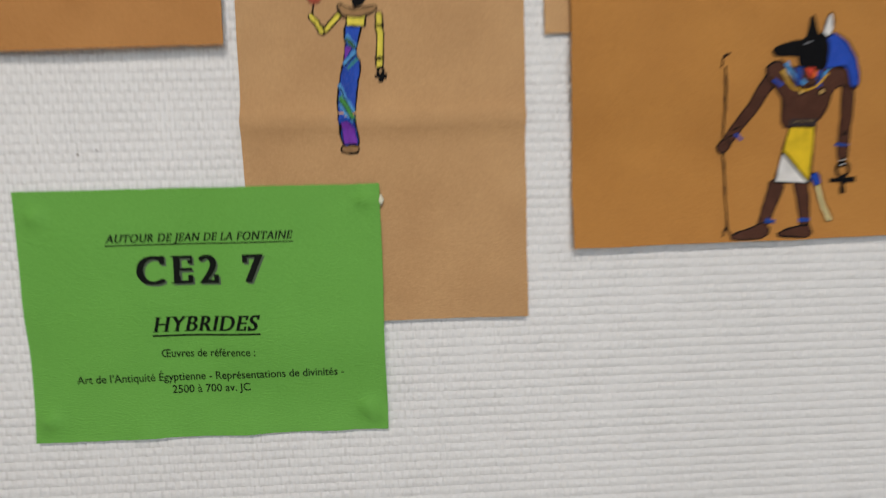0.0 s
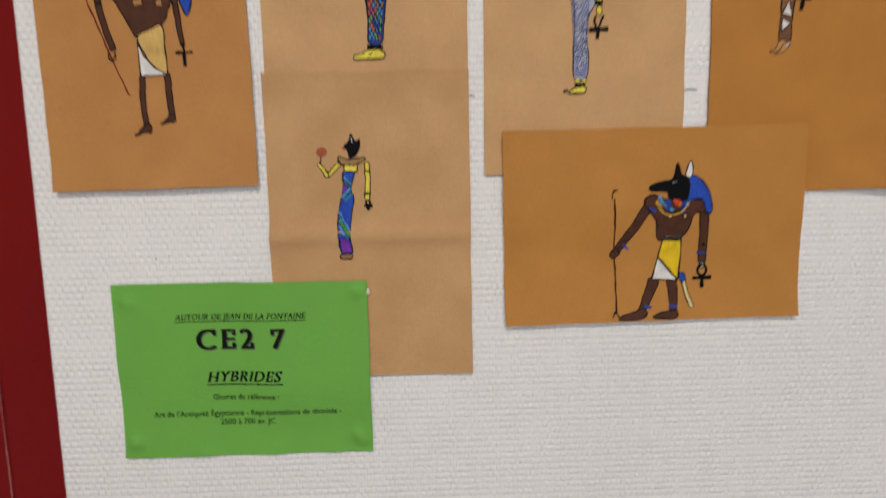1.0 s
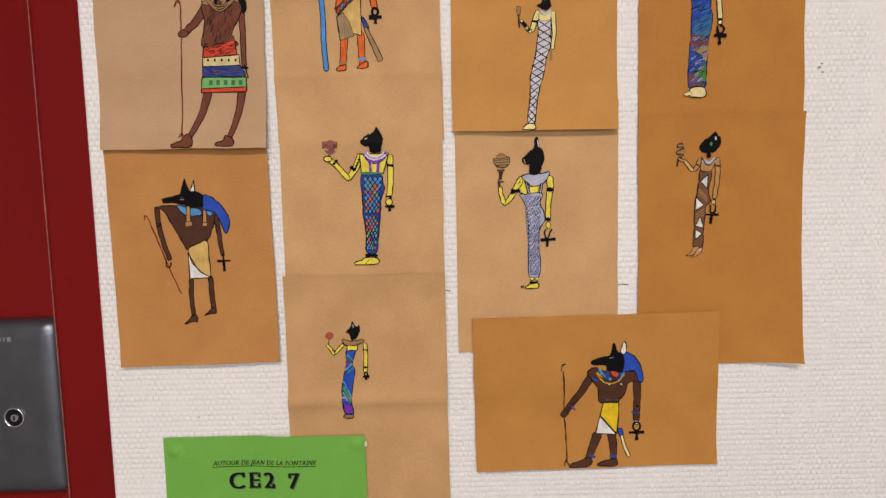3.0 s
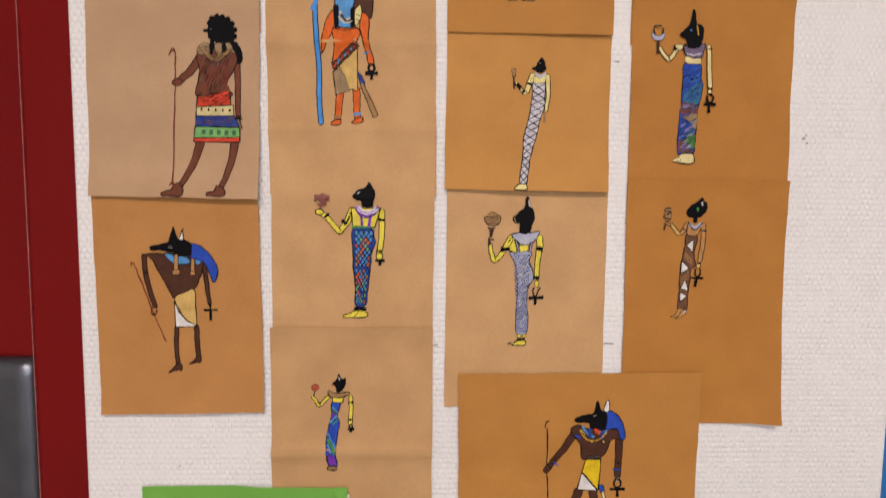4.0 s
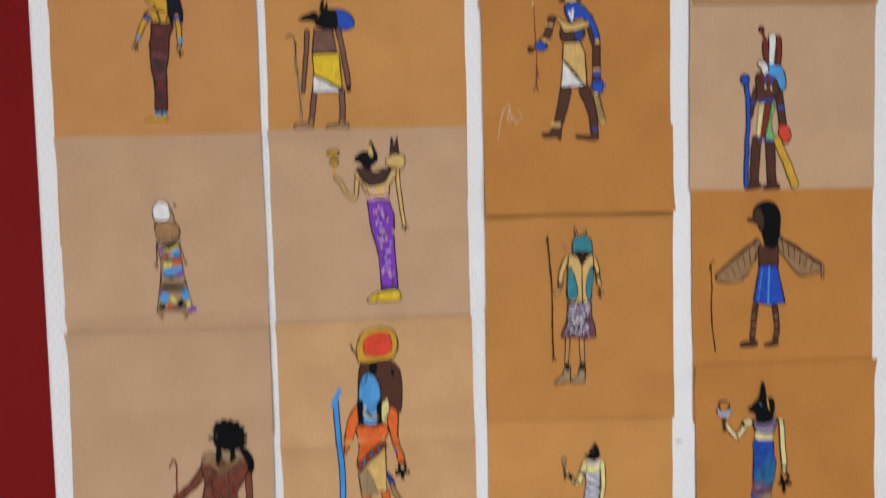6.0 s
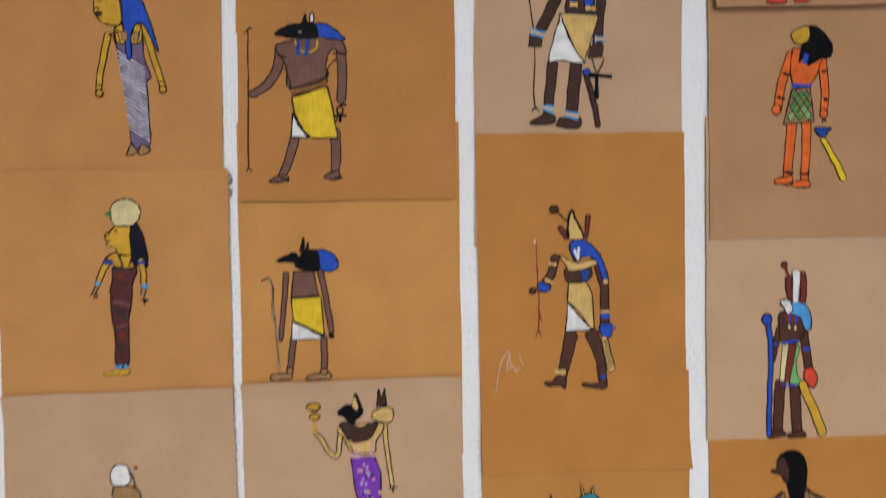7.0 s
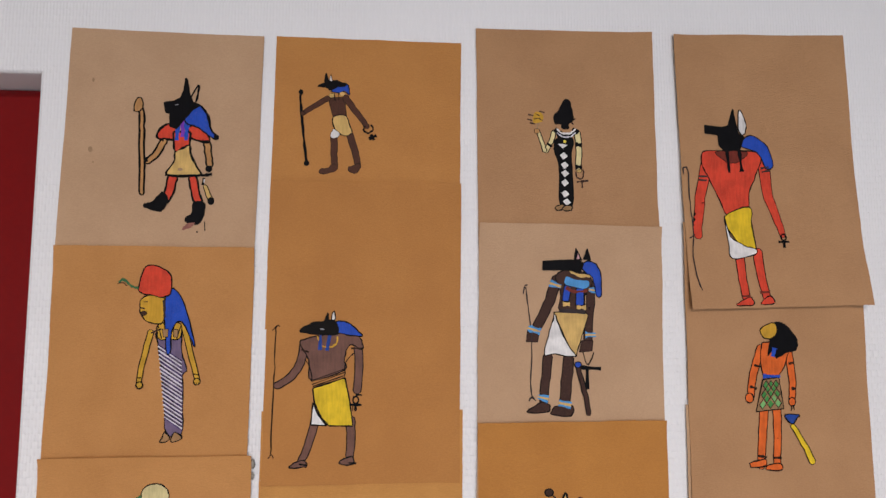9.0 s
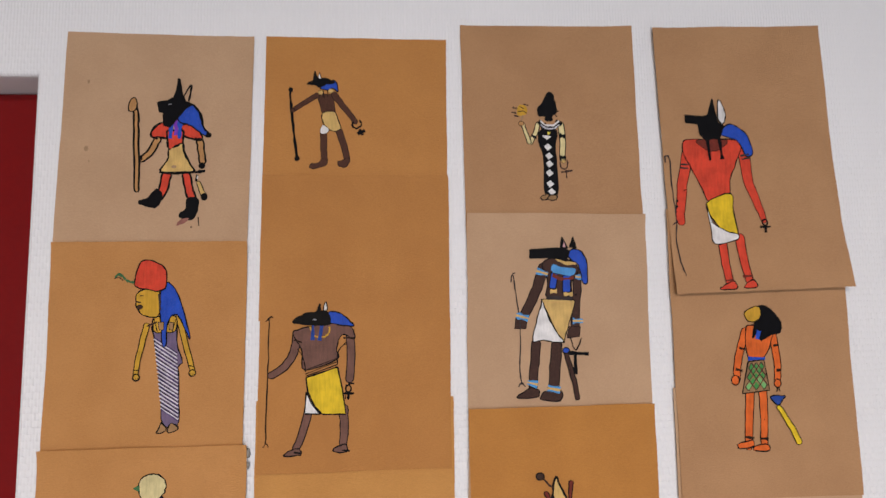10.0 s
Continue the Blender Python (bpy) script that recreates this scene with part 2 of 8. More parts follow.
def ring_part(x, y, z, r, r_in, depth):
    bm = bmesh.new()
    n, sections = 32, ((r, 0.0), (r, -depth * 0.7), (r - 0.001, -depth), (r_in + 0.0008, -depth), (r_in, -depth * 0.6), (r_in, 0.0))
    loops = [[bm.verts.new((x + q * math.cos(2 * math.pi * k / n), y + d, z + q * math.sin(2 * math.pi * k / n))) for k in range(n)] for q, d in sections]
    for a, b in zip(loops, loops[1:]):
        for k in range(n):
            bm.faces.new((a[k], a[(k + 1) % n], b[(k + 1) % n], b[k])).smooth = True
    bmesh.ops.recalc_face_normals(bm, faces=bm.faces)
    return bm


def door(name, x0, x1, paint, label, fitted):
    thing = empty(name, label, "door", kind="structure")
    jamb, face, leaf = 0.0735, 0.04, 0.08
    part("door_frame", boxes((x0 + 0.0005, x0 + jamb, face, 0.158, 0, HEAD - 0.0005), (x1 - jamb, x1 - 0.0005, face, 0.158, 0, HEAD - 0.0005), (x0 + jamb + 0.0005, x1 - jamb - 0.0005, face, 0.158, HEAD - jamb, HEAD - 0.0005), bevel=0.003), paint, thing)
    part("door_leaf", boxes((x0 + jamb + 0.002, x1 - jamb - 0.002, leaf, leaf + 0.045, 0.008, HEAD - jamb - 0.003), bevel=0.0015), paint, thing)
    # thin strip, paler than the lacquer, along the frame's inner edge
    part("worn_edge", boxes((x1 - jamb - 0.0007, x1 - jamb + 0.0005, face - 0.0005, face + 0.0012, 0.0, HEAD - jamb)), PALE_STRIP, thing, "thin paler line along the frame edge")
    if fitted:
        plate = part("lock_plate", lock_plate(-0.535, -0.3542, 0.0585, leaf - 0.0004, 0.8385, 1.0452), STEEL, thing, "satin grey metal lock plate with rounded corners")
        part("cylinder_collar", ring_part(-0.4088, 0.0586, 0.9335, 0.0118, 0.0096, 0.0022), BRIGHT_STEEL, plate, "bright steel ring")
        bm = bmesh.new()
        disc(bm, -0.4088, 0.0584, 0.9335, 0.0096, 0.0006)
        part("cylinder_face", bm, BLACK_METAL, plate)
        bm = bmesh.new()
        disc(bm, -0.4078, 0.0577, 0.9335, 0.0048, 0.002)
        part("lock_cylinder", bm, BRIGHT_STEEL, plate)
        part("key_slot", boxes((-0.4085, -0.4071, 0.0551, 0.0556, 0.9310, 0.9360)), BLACK_METAL, plate)
        part("maker_mark", boxes(*[(-0.4135 + 0.0068 * k, -0.4135 + 0.0068 * k + wide, 0.0579, 0.0584, 1.0215, 1.0270) for k, wide in ((-3, 0.0045), (-2, 0.003), (-1, 0.0045), (0, 0.0016), (0.6, 0.0045))]), BRIGHT_STEEL, plate, "raised marks on the plate")
    return thing


door("door_1", -1.27, PIER_L, RED, "dark red lacquered door in a red frame with a metal lock plate", True)
door("door_2", PIER_R, 1.58, BLUE_LACQUER, "closed bright blue lacquered door in a blue frame", False)


# ---- paper ----
class Paper:
    """A sheet taped to the wall: x, z its centre, turned by some degrees, bowed and lifted off the wall at its foot."""

    def __init__(self, x, z, turn, w, h, rank, lift, bow=0.5, seed=0, corner=0.0, creases=(), dots=(), curl=0.0, over=None):
        self.dots, self.curl, self.over = dots, curl, over
        self.x, self.z, self.a, self.w, self.h = x, z, radians(turn), w, h
        self.rank, self.lift, self.bow, self.seed, self.corner, self.creases = rank, lift, bow, seed, corner, creases

    def at(self, u, v, proud=0.0):
        """The place of a point u, v millimetres from the centre, so many millimetres in front of the paper."""
        p, q = u / 1000, v / 1000
        s, t = 2 * p / self.w, 2 * q / self.h
        out = 0.5 + 0.8 * self.rank + self.bow * max(0.0, (1 - s * s)) * (0.6 + 0.4 * t)
        low = max(0.0, -t - 0.35) / 0.65
        out += self.lift * low * low * (0.75 + 0.25 * math.cos(2.2 * s + self.seed))
        out += self.corner * max(0.0, (s - t) / 2 - 0.45) ** 2 * 4
        out += 0.12 * noise.noise((p * 45, q * 30 + self.seed, self.seed * 1.7)) + 0.2 * noise.noise((p * 14 + self.seed * 3.1, q * 14, self.seed))
        wx, wz = self.x + p, self.z + q
        edge = max(0.0, abs(s) - 0.55) / 0.45
        out += 1.9 * edge * edge * max(0.1, 0.6 + 0.9 * noise.noise((3.0 if s > 0 else 7.0, wz * 9.0, 0.3)))
        out += 0.7 * noise.noise((wx * 5.0, wz * 24.0, 2.0))
        high = max(0.0, t - 0.72) / 0.28
        out += self.curl * 2.8 * high ** 3 * (0.8 + 0.2 * math.sin(3.0 * s + self.seed))
        for where, deep in self.creases:
            out += deep * 6.5 * math.exp(-abs(v - where) / 6.5)
        if self.over:
            u0, u1, v0, v1, rise = self.over
            a, b = min(1.0, max(0.0, (u - u0) / (u1 - u0))), min(1.0, max(0.0, (v - v0) / (v1 - v0)))
            out += rise * a * a * (3 - 2 * a) * b * b * (3 - 2 * b)
        for du, dv, high, wide in self.dots:
            out += high * math.exp(-((u - du) ** 2 + (v - dv) ** 2) / wide ** 2)
        c, d = math.cos(self.a), math.sin(self.a)
        return Vector((self.x + c * p - d * q, -(out + proud) / 1000, self.z + d * p + c * q))

    def cut(self, a, b):
        """A point of the sheet by its share of width and height; the scissored edges waver a little."""
        u, v = (a - 0.5) * self.w * 1000, (b - 0.5) * self.h * 1000
        if a in (0.0, 1.0):
            # sides drawn in, more on higher sheets, to fit the camera's view
            trim = 0.2 + 0.9 * min(1.0, max(0.0, (self.z - 1.3) / 0.4))
            u += (trim if a == 0.0 else -trim) + 0.7 * noise.noise((v / 45.0, self.seed * 2.3 + a, 4.0)) + 0.25 * noise.noise((v / 9.0, self.seed + a, 1.0))
        if b in (0.0, 1.0):
            v += 0.6 * noise.noise((u / 40.0, self.seed * 1.9 + b, 8.0)) + 0.25 * noise.noise((u / 9.0, self.seed + b, 3.0))
        return u, v

    def sheet(self, name, material, nx=22, ny=44):
        bm = bmesh.new()
        layers = []
        for proud in (0.0, -0.28):
            grid = [[bm.verts.new(self.at(*self.cut(i / nx, j / ny), proud)) for i in range(nx + 1)] for j in range(ny + 1)]
            layers.append(grid)
        for grid, turn in zip(layers, (1, -1)):
            for j in range(ny):
                for i in range(nx):
                    f = bm.faces.new((grid[j][i], grid[j][i + 1], grid[j + 1][i + 1], grid[j + 1][i])[::turn])
                    f.smooth = True
        a, b = layers
        rim = [(0, i) for i in range(nx)] + [(j, nx) for j in range(ny)] + [(ny, i) for i in range(nx, 0, -1)] + [(j, 0) for j in range(ny, 0, -1)]
        for (j0, i0), (j1, i1) in zip(rim, rim[1:] + rim[:1]):
            bm.faces.new((a[j0][i0], b[j0][i0], b[j1][i1], a[j1][i1]))
        bmesh.ops.recalc_face_normals(bm, faces=bm.faces)
        for e in bm.edges:
            e.smooth = all(f.smooth for f in e.link_faces)
        return part(name, bm, material)


TONES = {"G": "golden-brown kraft sheet", "Y": "yellowish-brown kraft sheet", "R": "reddish-brown kraft sheet", "T": "tan brown kraft sheet", "L": "light orange-brown kraft sheet", "O": "orange-brown kraft sheet", "B": "light brown kraft sheet", "P": "pale brown kraft sheet"}
COUNT = [0]


def kraft_sheet(x, z, turn, w, h, rank, tone, lift, bow=0.5, corner=0.0, creases=(), curl=0.0, over=None, shows="a felt pen drawing"):
    COUNT[0] += 1
    rand = random.Random(COUNT[0])
    dents = [(rand.uniform(-0.45, 0.45) * w * 1000, rand.uniform(-0.45, 0.45) * h * 1000, rand.uniform(0.15, 0.4), rand.uniform(9.0, 20.0)) for _ in range(6)]
    paper = Paper(x, z, turn, w, h, rank, lift, bow, COUNT[0], corner, creases, dents, curl, over)
    paper.ob = tagged(paper.sheet("drawing_sheet", KRAFT[tone]), TONES[tone] + " with " + shows, "drawing", "drawings on the wall")
    return paper



# ---- felt pens ----
from mathutils.geometry import tessellate_polygon

PAINT = {
    "stain": (0.4, 0.25, 0.14),
    "black": (0.005, 0.005, 0.006), "inkblack": (0.009, 0.008, 0.007), "ink": (0.03, 0.016, 0.01), "inkbrown": (0.05, 0.022, 0.014), "inkgrey": (0.045, 0.035, 0.035), "inkred": (0.17, 0.025, 0.015),
    "brown": (0.075, 0.026, 0.015), "dbrown": (0.05, 0.02, 0.014), "dullbrown": (0.165, 0.078, 0.058), "dullbrown2": (0.16, 0.07, 0.035), "dullred": (0.165, 0.048, 0.026), "maroon": (0.085, 0.024, 0.022),
    "red": (0.68, 0.06, 0.028), "orange": (0.72, 0.13, 0.02), "orange2": (0.5, 0.11, 0.05), "rose": (0.45, 0.09, 0.05), "pink": (0.6, 0.33, 0.33), "smear": (0.33, 0.13, 0.1), "smearw": (0.6, 0.42, 0.28), "mauve": (0.26, 0.09, 0.075),
    "tan": (0.65, 0.42, 0.14), "skin": (0.5, 0.25, 0.09), "tanspot": (0.36, 0.2, 0.085), "tangrey": (0.33, 0.22, 0.12), "wing": (0.3, 0.17, 0.08), "ochre": (0.6, 0.33, 0.03), "oldgold": (0.6, 0.33, 0.03), "yellow": (0.74, 0.5, 0.02), "yellow2": (0.8, 0.65, 0.08), "cream": (0.66, 0.56, 0.28), "cream2": (0.75, 0.64, 0.32), "pale": (0.62, 0.6, 0.66), "pale2": (0.78, 0.68, 0.28),
    "white": (0.76, 0.74, 0.72), "lgrey": (0.5, 0.5, 0.54), "grey": (0.25, 0.25, 0.27), "slate": (0.4, 0.43, 0.56), "lilac": (0.42, 0.32, 0.6),
    "blue": (0.012, 0.07, 0.45), "dblue": (0.012, 0.055, 0.28), "lblue": (0.07, 0.3, 0.62), "lblue2": (0.03, 0.2, 0.5), "sky": (0.04, 0.28, 0.72), "darkhair": (0.012, 0.012, 0.025), "teal": (0.03, 0.22, 0.28), "teal2": (0.02, 0.15, 0.3),
    "green": (0.045, 0.26, 0.06), "lgreen": (0.16, 0.42, 0.14), "green2": (0.05, 0.2, 0.05), "dkgreen": (0.04, 0.15, 0.06), "purple": (0.19, 0.04, 0.42), "violet": (0.05, 0.025, 0.13), "dullviolet": (0.16, 0.115, 0.2), "plum": (0.16, 0.06, 0.075),
}


def marker(name, colour):
    """Felt pen and pencil on paper: streaky, a little uneven, with the paper showing through."""
    mat, nt, bsdf = nodes_of("marker_" + name, 0.6, 0.06 if max(colour) < 0.05 else 0.15)
    coord = nt.nodes.new("ShaderNodeTexCoord").outputs["Object"]
    lean = nt.nodes.new("ShaderNodeMapping")
    lean.inputs["Rotation"].default_value = (0.0, 0.8, 0.0)
    lean.inputs["Scale"].default_value = (1.0, 1.0, 0.12)
    nt.links.new(coord, lean.inputs["Vector"])
    streak, cloud = grain(nt, lean.outputs[0], 650.0, 3.0, 0.35, 0.7), grain(nt, coord, 110.0, 4.0, 0.32, 0.72)
    fleck = sums(nt, "MULTIPLY", grain(nt, coord, 1300.0, 3.0, 0.52, 0.8), 0.0 if max(colour) < 0.05 else 0.45)
    mix = sums(nt, "ADD", sums(nt, "MULTIPLY", streak, 0.34), sums(nt, "MULTIPLY", cloud, 0.56))
    deep = tuple(0.6 * c for c in colour)
    thin = tuple(0.72 * c + 0.28 * p for c, p in zip(colour, (0.45, 0.24, 0.1)))
    full = tuple(min(0.85, 1.1 * c) for c in colour)
    nt.links.new(blend(nt, fleck, blend(nt, mix, full, deep), thin), bsdf.inputs["Base Color"])
    return mat


MARKERS = {name: marker(name, colour) for name, colour in PAINT.items()}


class Drawing:
    """Flat patches and pen lines on one sheet, in millimetres from its centre, each laid over the last."""

    def __init__(self, paper):
        self.paper, self.bm, self.names, self.level, self.rand = paper, bmesh.new(), [], 0.2, random.Random(paper.seed)
        self.kind = ""
        DRAWINGS.append(self)

    def index(self, colour):
        key = (colour, self.kind or ("outline" if colour.startswith("ink") else "colouring"))
        if key not in self.names:
            self.names.append(key)
        return self.names.index(key)

    def fill(self, colour, points):
        """A filled outline."""
        self.level += 0.007
        verts = [self.bm.verts.new((u, v, self.level)) for u, v in points]
        for tri in tessellate_polygon([[Vector((u, v, 0)) for u, v in points]]):
            try:
                f = self.bm.faces.new([verts[i] for i in tri])
            except ValueError:
                continue
            f.material_index = self.index(colour)

    def ribbon(self, colour, points, widths, closed=False):
        """A pen line of varying width."""
        self.level += 0.007
        n = len(points)
        sides = []
        for i, (u, v) in enumerate(points):
            a = points[i - 1] if (i or closed) else points[i]
            b = points[(i + 1) % n] if (i < n - 1 or closed) else points[i]
            d = Vector((b[0] - a[0], b[1] - a[1]))
            d = d.normalized() if d.length > 1e-6 else Vector((1, 0))
            w = widths[i] / 2
            sides.append([self.bm.verts.new((u - d.y * w * s, v + d.x * w * s, self.level)) for s in (1, -1)])
        for i in range(n if closed else n - 1):
            (a, b), (c, d) = sides[i], sides[(i + 1) % n]
            self.bm.faces.new((a, b, d, c)).material_index = self.index(colour)

    def curve(self, points, closed, steps=5):
        """Points along a smooth line through the given ones."""
        if len(points) < 3:
            (a, b), (c, d) = points[0], points[-1]
            return [(a + (c - a) * k / 4, b + (d - b) * k / 4) for k in range(5)]
        out, n = [], len(points)
        for i in range(n if closed else n - 1):
            if closed:
                p = [Vector(points[(i + k) % n]) for k in (-1, 0, 1, 2)]
            else:
                p = [Vector(points[min(max(i + k, 0), n - 1)]) for k in (-1, 0, 1, 2)]
            for k in range(steps):
                t = k / steps
                q = 0.5 * (2 * p[1] + (p[2] - p[0]) * t + (2 * p[0] - 5 * p[1] + 4 * p[2] - p[3]) * t * t + (3 * p[1] - p[0] - 3 * p[2] + p[3]) * t ** 3)
                out.append((q.x, q.y))
        if not closed:
            out.append(points[-1])
        return [(u + self.rand.gauss(0, 0.2), v + self.rand.gauss(0, 0.2)) for u, v in out]

    def pen(self, count, width):
        return [width * self.rand.uniform(0.6, 1.4) for _ in range(count)]

    def shape(self, colour, *points, ink=1.0, line="inkblack"):
        smooth = self.curve(points, True, 4)
        self.fill(colour, smooth)
        if ink:
            self.ribbon(line, smooth, self.pen(len(smooth), ink), True)

    def facet(self, colour, *points, ink=1.0, line="inkblack"):
        self.fill(colour, points)
        if ink:
            for a, b in zip(points, points[1:] + points[:1]):
                self.stroke(line, ink, a, b)

    def stroke(self, colour, width, *points):
        smooth = self.curve(points, False)
        tall = max(v for _, v in points) - min(v for _, v in points)
        if not self.kind and tall > 55.0 and width < 2.5:
            self.kind = "staff"
            self.ribbon(colour, smooth, self.pen(len(smooth), width))
            self.kind = ""
            return
        self.ribbon(colour, smooth, self.pen(len(smooth), width))

    def limb(self, colour, w0, w1, *points, ink=1.0, line="inkblack"):
        smooth = self.curve(points, False)
        n = len(smooth)
        wide = [w0 + (w1 - w0) * i / (n - 1) for i in range(n)]
        a, b, c, e = Vector(smooth[0]), Vector(smooth[1]), Vector(smooth[-2]), Vector(smooth[-1])
        first, last = (a - b).normalized(), (e - c).normalized()

        def rounded(grow, widths):
            """The limb with blunt, rounded ends."""
            path = [tuple(a + first * (w0 * 0.28 + grow))] + smooth + [tuple(e + last * (w1 * 0.28 + grow))]
            return path, [widths[0] * 0.5] + widths + [widths[-1] * 0.5]

        if ink:
            self.ribbon(line, *rounded(ink * 0.45, [w * 0.94 + ink * self.rand.uniform(0.7, 1.3) for w in wide]))
        self.ribbon(colour, *rounded(0.0, [max(w * 0.94 - ink * 0.7, w * 0.5) for w in wide]))

    def blob(self, colour, u, v, ru, rv, ink=1.0):
        ring = [(u + ru * math.cos(k * math.pi / 8), v + rv * math.sin(k * math.pi / 8)) for k in range(16)]
        self.fill(colour, ring)
        if ink:
            self.ribbon("inkblack", ring, self.pen(16, ink), True)

    def ankh(self, colour, u, v, size, width):
        """A looped cross that hangs from a hand."""
        ring = [(u + size * 0.2 * math.sin(k * math.pi / 6), v - size * 0.22 + size * 0.24 * math.cos(k * math.pi / 6)) for k in range(12)]
        self.kind = "looped_cross"
        self.ribbon(colour, ring, [width * 0.7] * 12, True)
        self.cross(colour, u, v - size * 0.56, size * 0.85, width)

    def cross(self, colour, u, v, size, width):
        self.kind = "looped_cross"
        self.stroke(colour, width, (u - size * 0.5, v), (u + size * 0.5, v))
        self.stroke(colour, width, (u, v + size * 0.15), (u, v - size * 0.52))
        self.kind = ""

    def inside(self, a, b, c, d, s, t):
        """The place s across and t down a four-cornered field."""
        p = [(a[k] * (1 - s) + b[k] * s) * (1 - t) + (d[k] * (1 - s) + c[k] * s) * t for k in (0, 1)]
        return p[0], p[1]

    def stripes(self, colour, count, width, a, b, c, d, slant):
        for i in range(count):
            t = (i + 0.5) / count
            t1 = t + slant * 3.0 / count
            if 0 <= t1 <= 1:
                self.stroke(colour, width, self.inside(a, b, c, d, 0.02, t), self.inside(a, b, c, d, 0.98, t1))

    def lattice(self, a, b, c, d, across, down, colours):
        for j in range(2 * down - 1):
            for i in range(across):
                s, t = (i + 0.5 + 0.5 * (j % 2)) / across, (j + 1) / (2 * down)
                if s > 1 - 0.4 / across:
                    continue
                h, w = 0.42 / down, 0.4 / across
                self.fill(self.rand.choice(colours), [self.inside(a, b, c, d, s + x, t + y) for x, y in ((0, -h), (w, 0), (0, h), (-w, 0))])

    def net(self, colour, width, a, b, c, d, across, down):
        """Crossing slanted pen lines over a four-cornered field."""
        for way in (1, -1):
            for k in range(-int(down) - 1, int(across) + int(down) + 2):
                ends = []
                for t in (0.0, 1.0):
                    ends.append(((k + 0.5 + way * t * down) / across, t))
                (s0, t0), (s1, t1) = ends
                lo, hi = 0.0, 1.0
                for bound in (0.0, 1.0):
                    f = (bound - s0) / (s1 - s0)
                    if (s1 > s0) == (bound == 0.0):
                        lo = max(lo, f)
                    else:
                        hi = min(hi, f)
                if hi - lo > 0.01:
                    p, q = [self.inside(a, b, c, d, s0 + (s1 - s0) * f, f) for f in (lo, hi)]
                    self.ribbon(colour, [p, ((p[0] + q[0]) / 2, (p[1] + q[1]) / 2), q], self.pen(3, width))

    def scribble(self, colours, count, width, long, a, b, c, d, lean):
        """Many short slanted pen strokes inside a four-cornered field."""
        for _ in range(count):
            u, v = self.inside(a, b, c, d, self.rand.uniform(0.03, 0.97), self.rand.uniform(0.03, 0.97))
            turn = radians(lean + self.rand.gauss(0, 10))
            x, y = long / 2 * math.cos(turn), long / 2 * math.sin(turn)
            self.ribbon(self.rand.choice(colours), [(u - x, v - y), (u, v), (u + x, v + y)], self.pen(3, width))

    def finish(self):
        """Divides the larger patches finely enough to follow the folds, and lays all on the sheet."""
        for _ in range(3):
            long = [e for e in self.bm.edges if e.calc_length() > 6.0]
            if long:
                bmesh.ops.subdivide_edges(self.bm, edges=long, cuts=1)
                bmesh.ops.triangulate(self.bm, faces=[f for f in self.bm.faces if len(f.verts) > 4])
        for v in self.bm.verts:
            v.co = self.paper.at(*v.co)
        for kind, label in (("colouring", "coloured felt pen areas"), ("outline", "dark pen outlines"), ("staff", ""), ("looped_cross", "black looped cross")):
            if any(k == kind for _, k in self.names):
                bm = self.bm.copy()
                bmesh.ops.delete(bm, geom=[f for f in bm.faces if self.names[f.material_index][1] != kind], context="FACES")
                part(kind, bm, [MARKERS[n] for n, _ in self.names], self.paper.ob, label)
        self.bm.free()


DRAWINGS = []


# ---- the sheets, column by column ----
sheet_11 = kraft_sheet(-0.1648, 2.0290, -1.18, 0.1621, 0.2521, rank=0, tone="P", lift=0.0, shows="dog-headed figure in red and tan tunic")
sheet_21 = kraft_sheet(-0.1664, 1.8446, -0.37, 0.1622, 0.2520, rank=1, tone="L", lift=0.0, curl=1.0, shows="figure under red disc")
sheet_31 = kraft_sheet(-0.1661, 1.6760, -0.23, 0.1672, 0.2520, rank=2, tone="L", lift=0.0, curl=1.0, creases=((70.0, 0.25),), shows="figure under cream disc")
sheet_41 = kraft_sheet(-0.1649, 1.5138, 0.33, 0.1658, 0.2520, rank=3, tone="P", lift=0.0, curl=1.0, creases=((-20.0, 0.6),), shows="small patchwork figure")
sheet_51 = kraft_sheet(-0.1658, 1.3530, -0.51, 0.1652, 0.2526, rank=4, tone="P", lift=9.0, curl=1.6, creases=((60.0, 0.2),), shows="walking figure in banded kilt")
sheet_61 = kraft_sheet(-0.1667, 1.1347, 0.88, 0.1631, 0.2521, rank=3, tone="L", lift=5.0, shows="dog-headed figure in white kilt")
sheet_12 = kraft_sheet(0.0063, 2.0270, -0.80, 0.1625, 0.2520, rank=0, tone="R", lift=0.0, shows="small dog-headed figure holding staff")
sheet_22 = kraft_sheet(0.0060, 1.9021, -0.42, 0.1626, 0.2495, rank=1, tone="R", lift=3.5, curl=1.0, shows="dog-headed figure in yellow kilt")
sheet_32 = kraft_sheet(0.0051, 1.7097, -0.26, 0.1665, 0.2520, rank=0, tone="Y", lift=0.0, creases=((-10.0, 0.15),), shows="stocky figure in yellow kilt")
sheet_42 = kraft_sheet(0.0044, 1.5168, 0.11, 0.1651, 0.2520, rank=1, tone="P", lift=0.0, curl=1.6, creases=((40.0, 0.2),), shows="figure in purple dress")
sheet_52 = kraft_sheet(0.0059, 1.3569, 0.55, 0.1650, 0.2520, rank=2, tone="T", lift=0.0, curl=1.6, creases=((22.0, 0.7), (-62.0, 0.6)), shows="orange figure under red disc")
sheet_62 = kraft_sheet(0.0066, 1.1682, -0.38, 0.1622, 0.2520, rank=3, tone="T", lift=0.0, curl=1.0, creases=((60.0, 0.3),), shows="cat-headed figure in chequered dress")
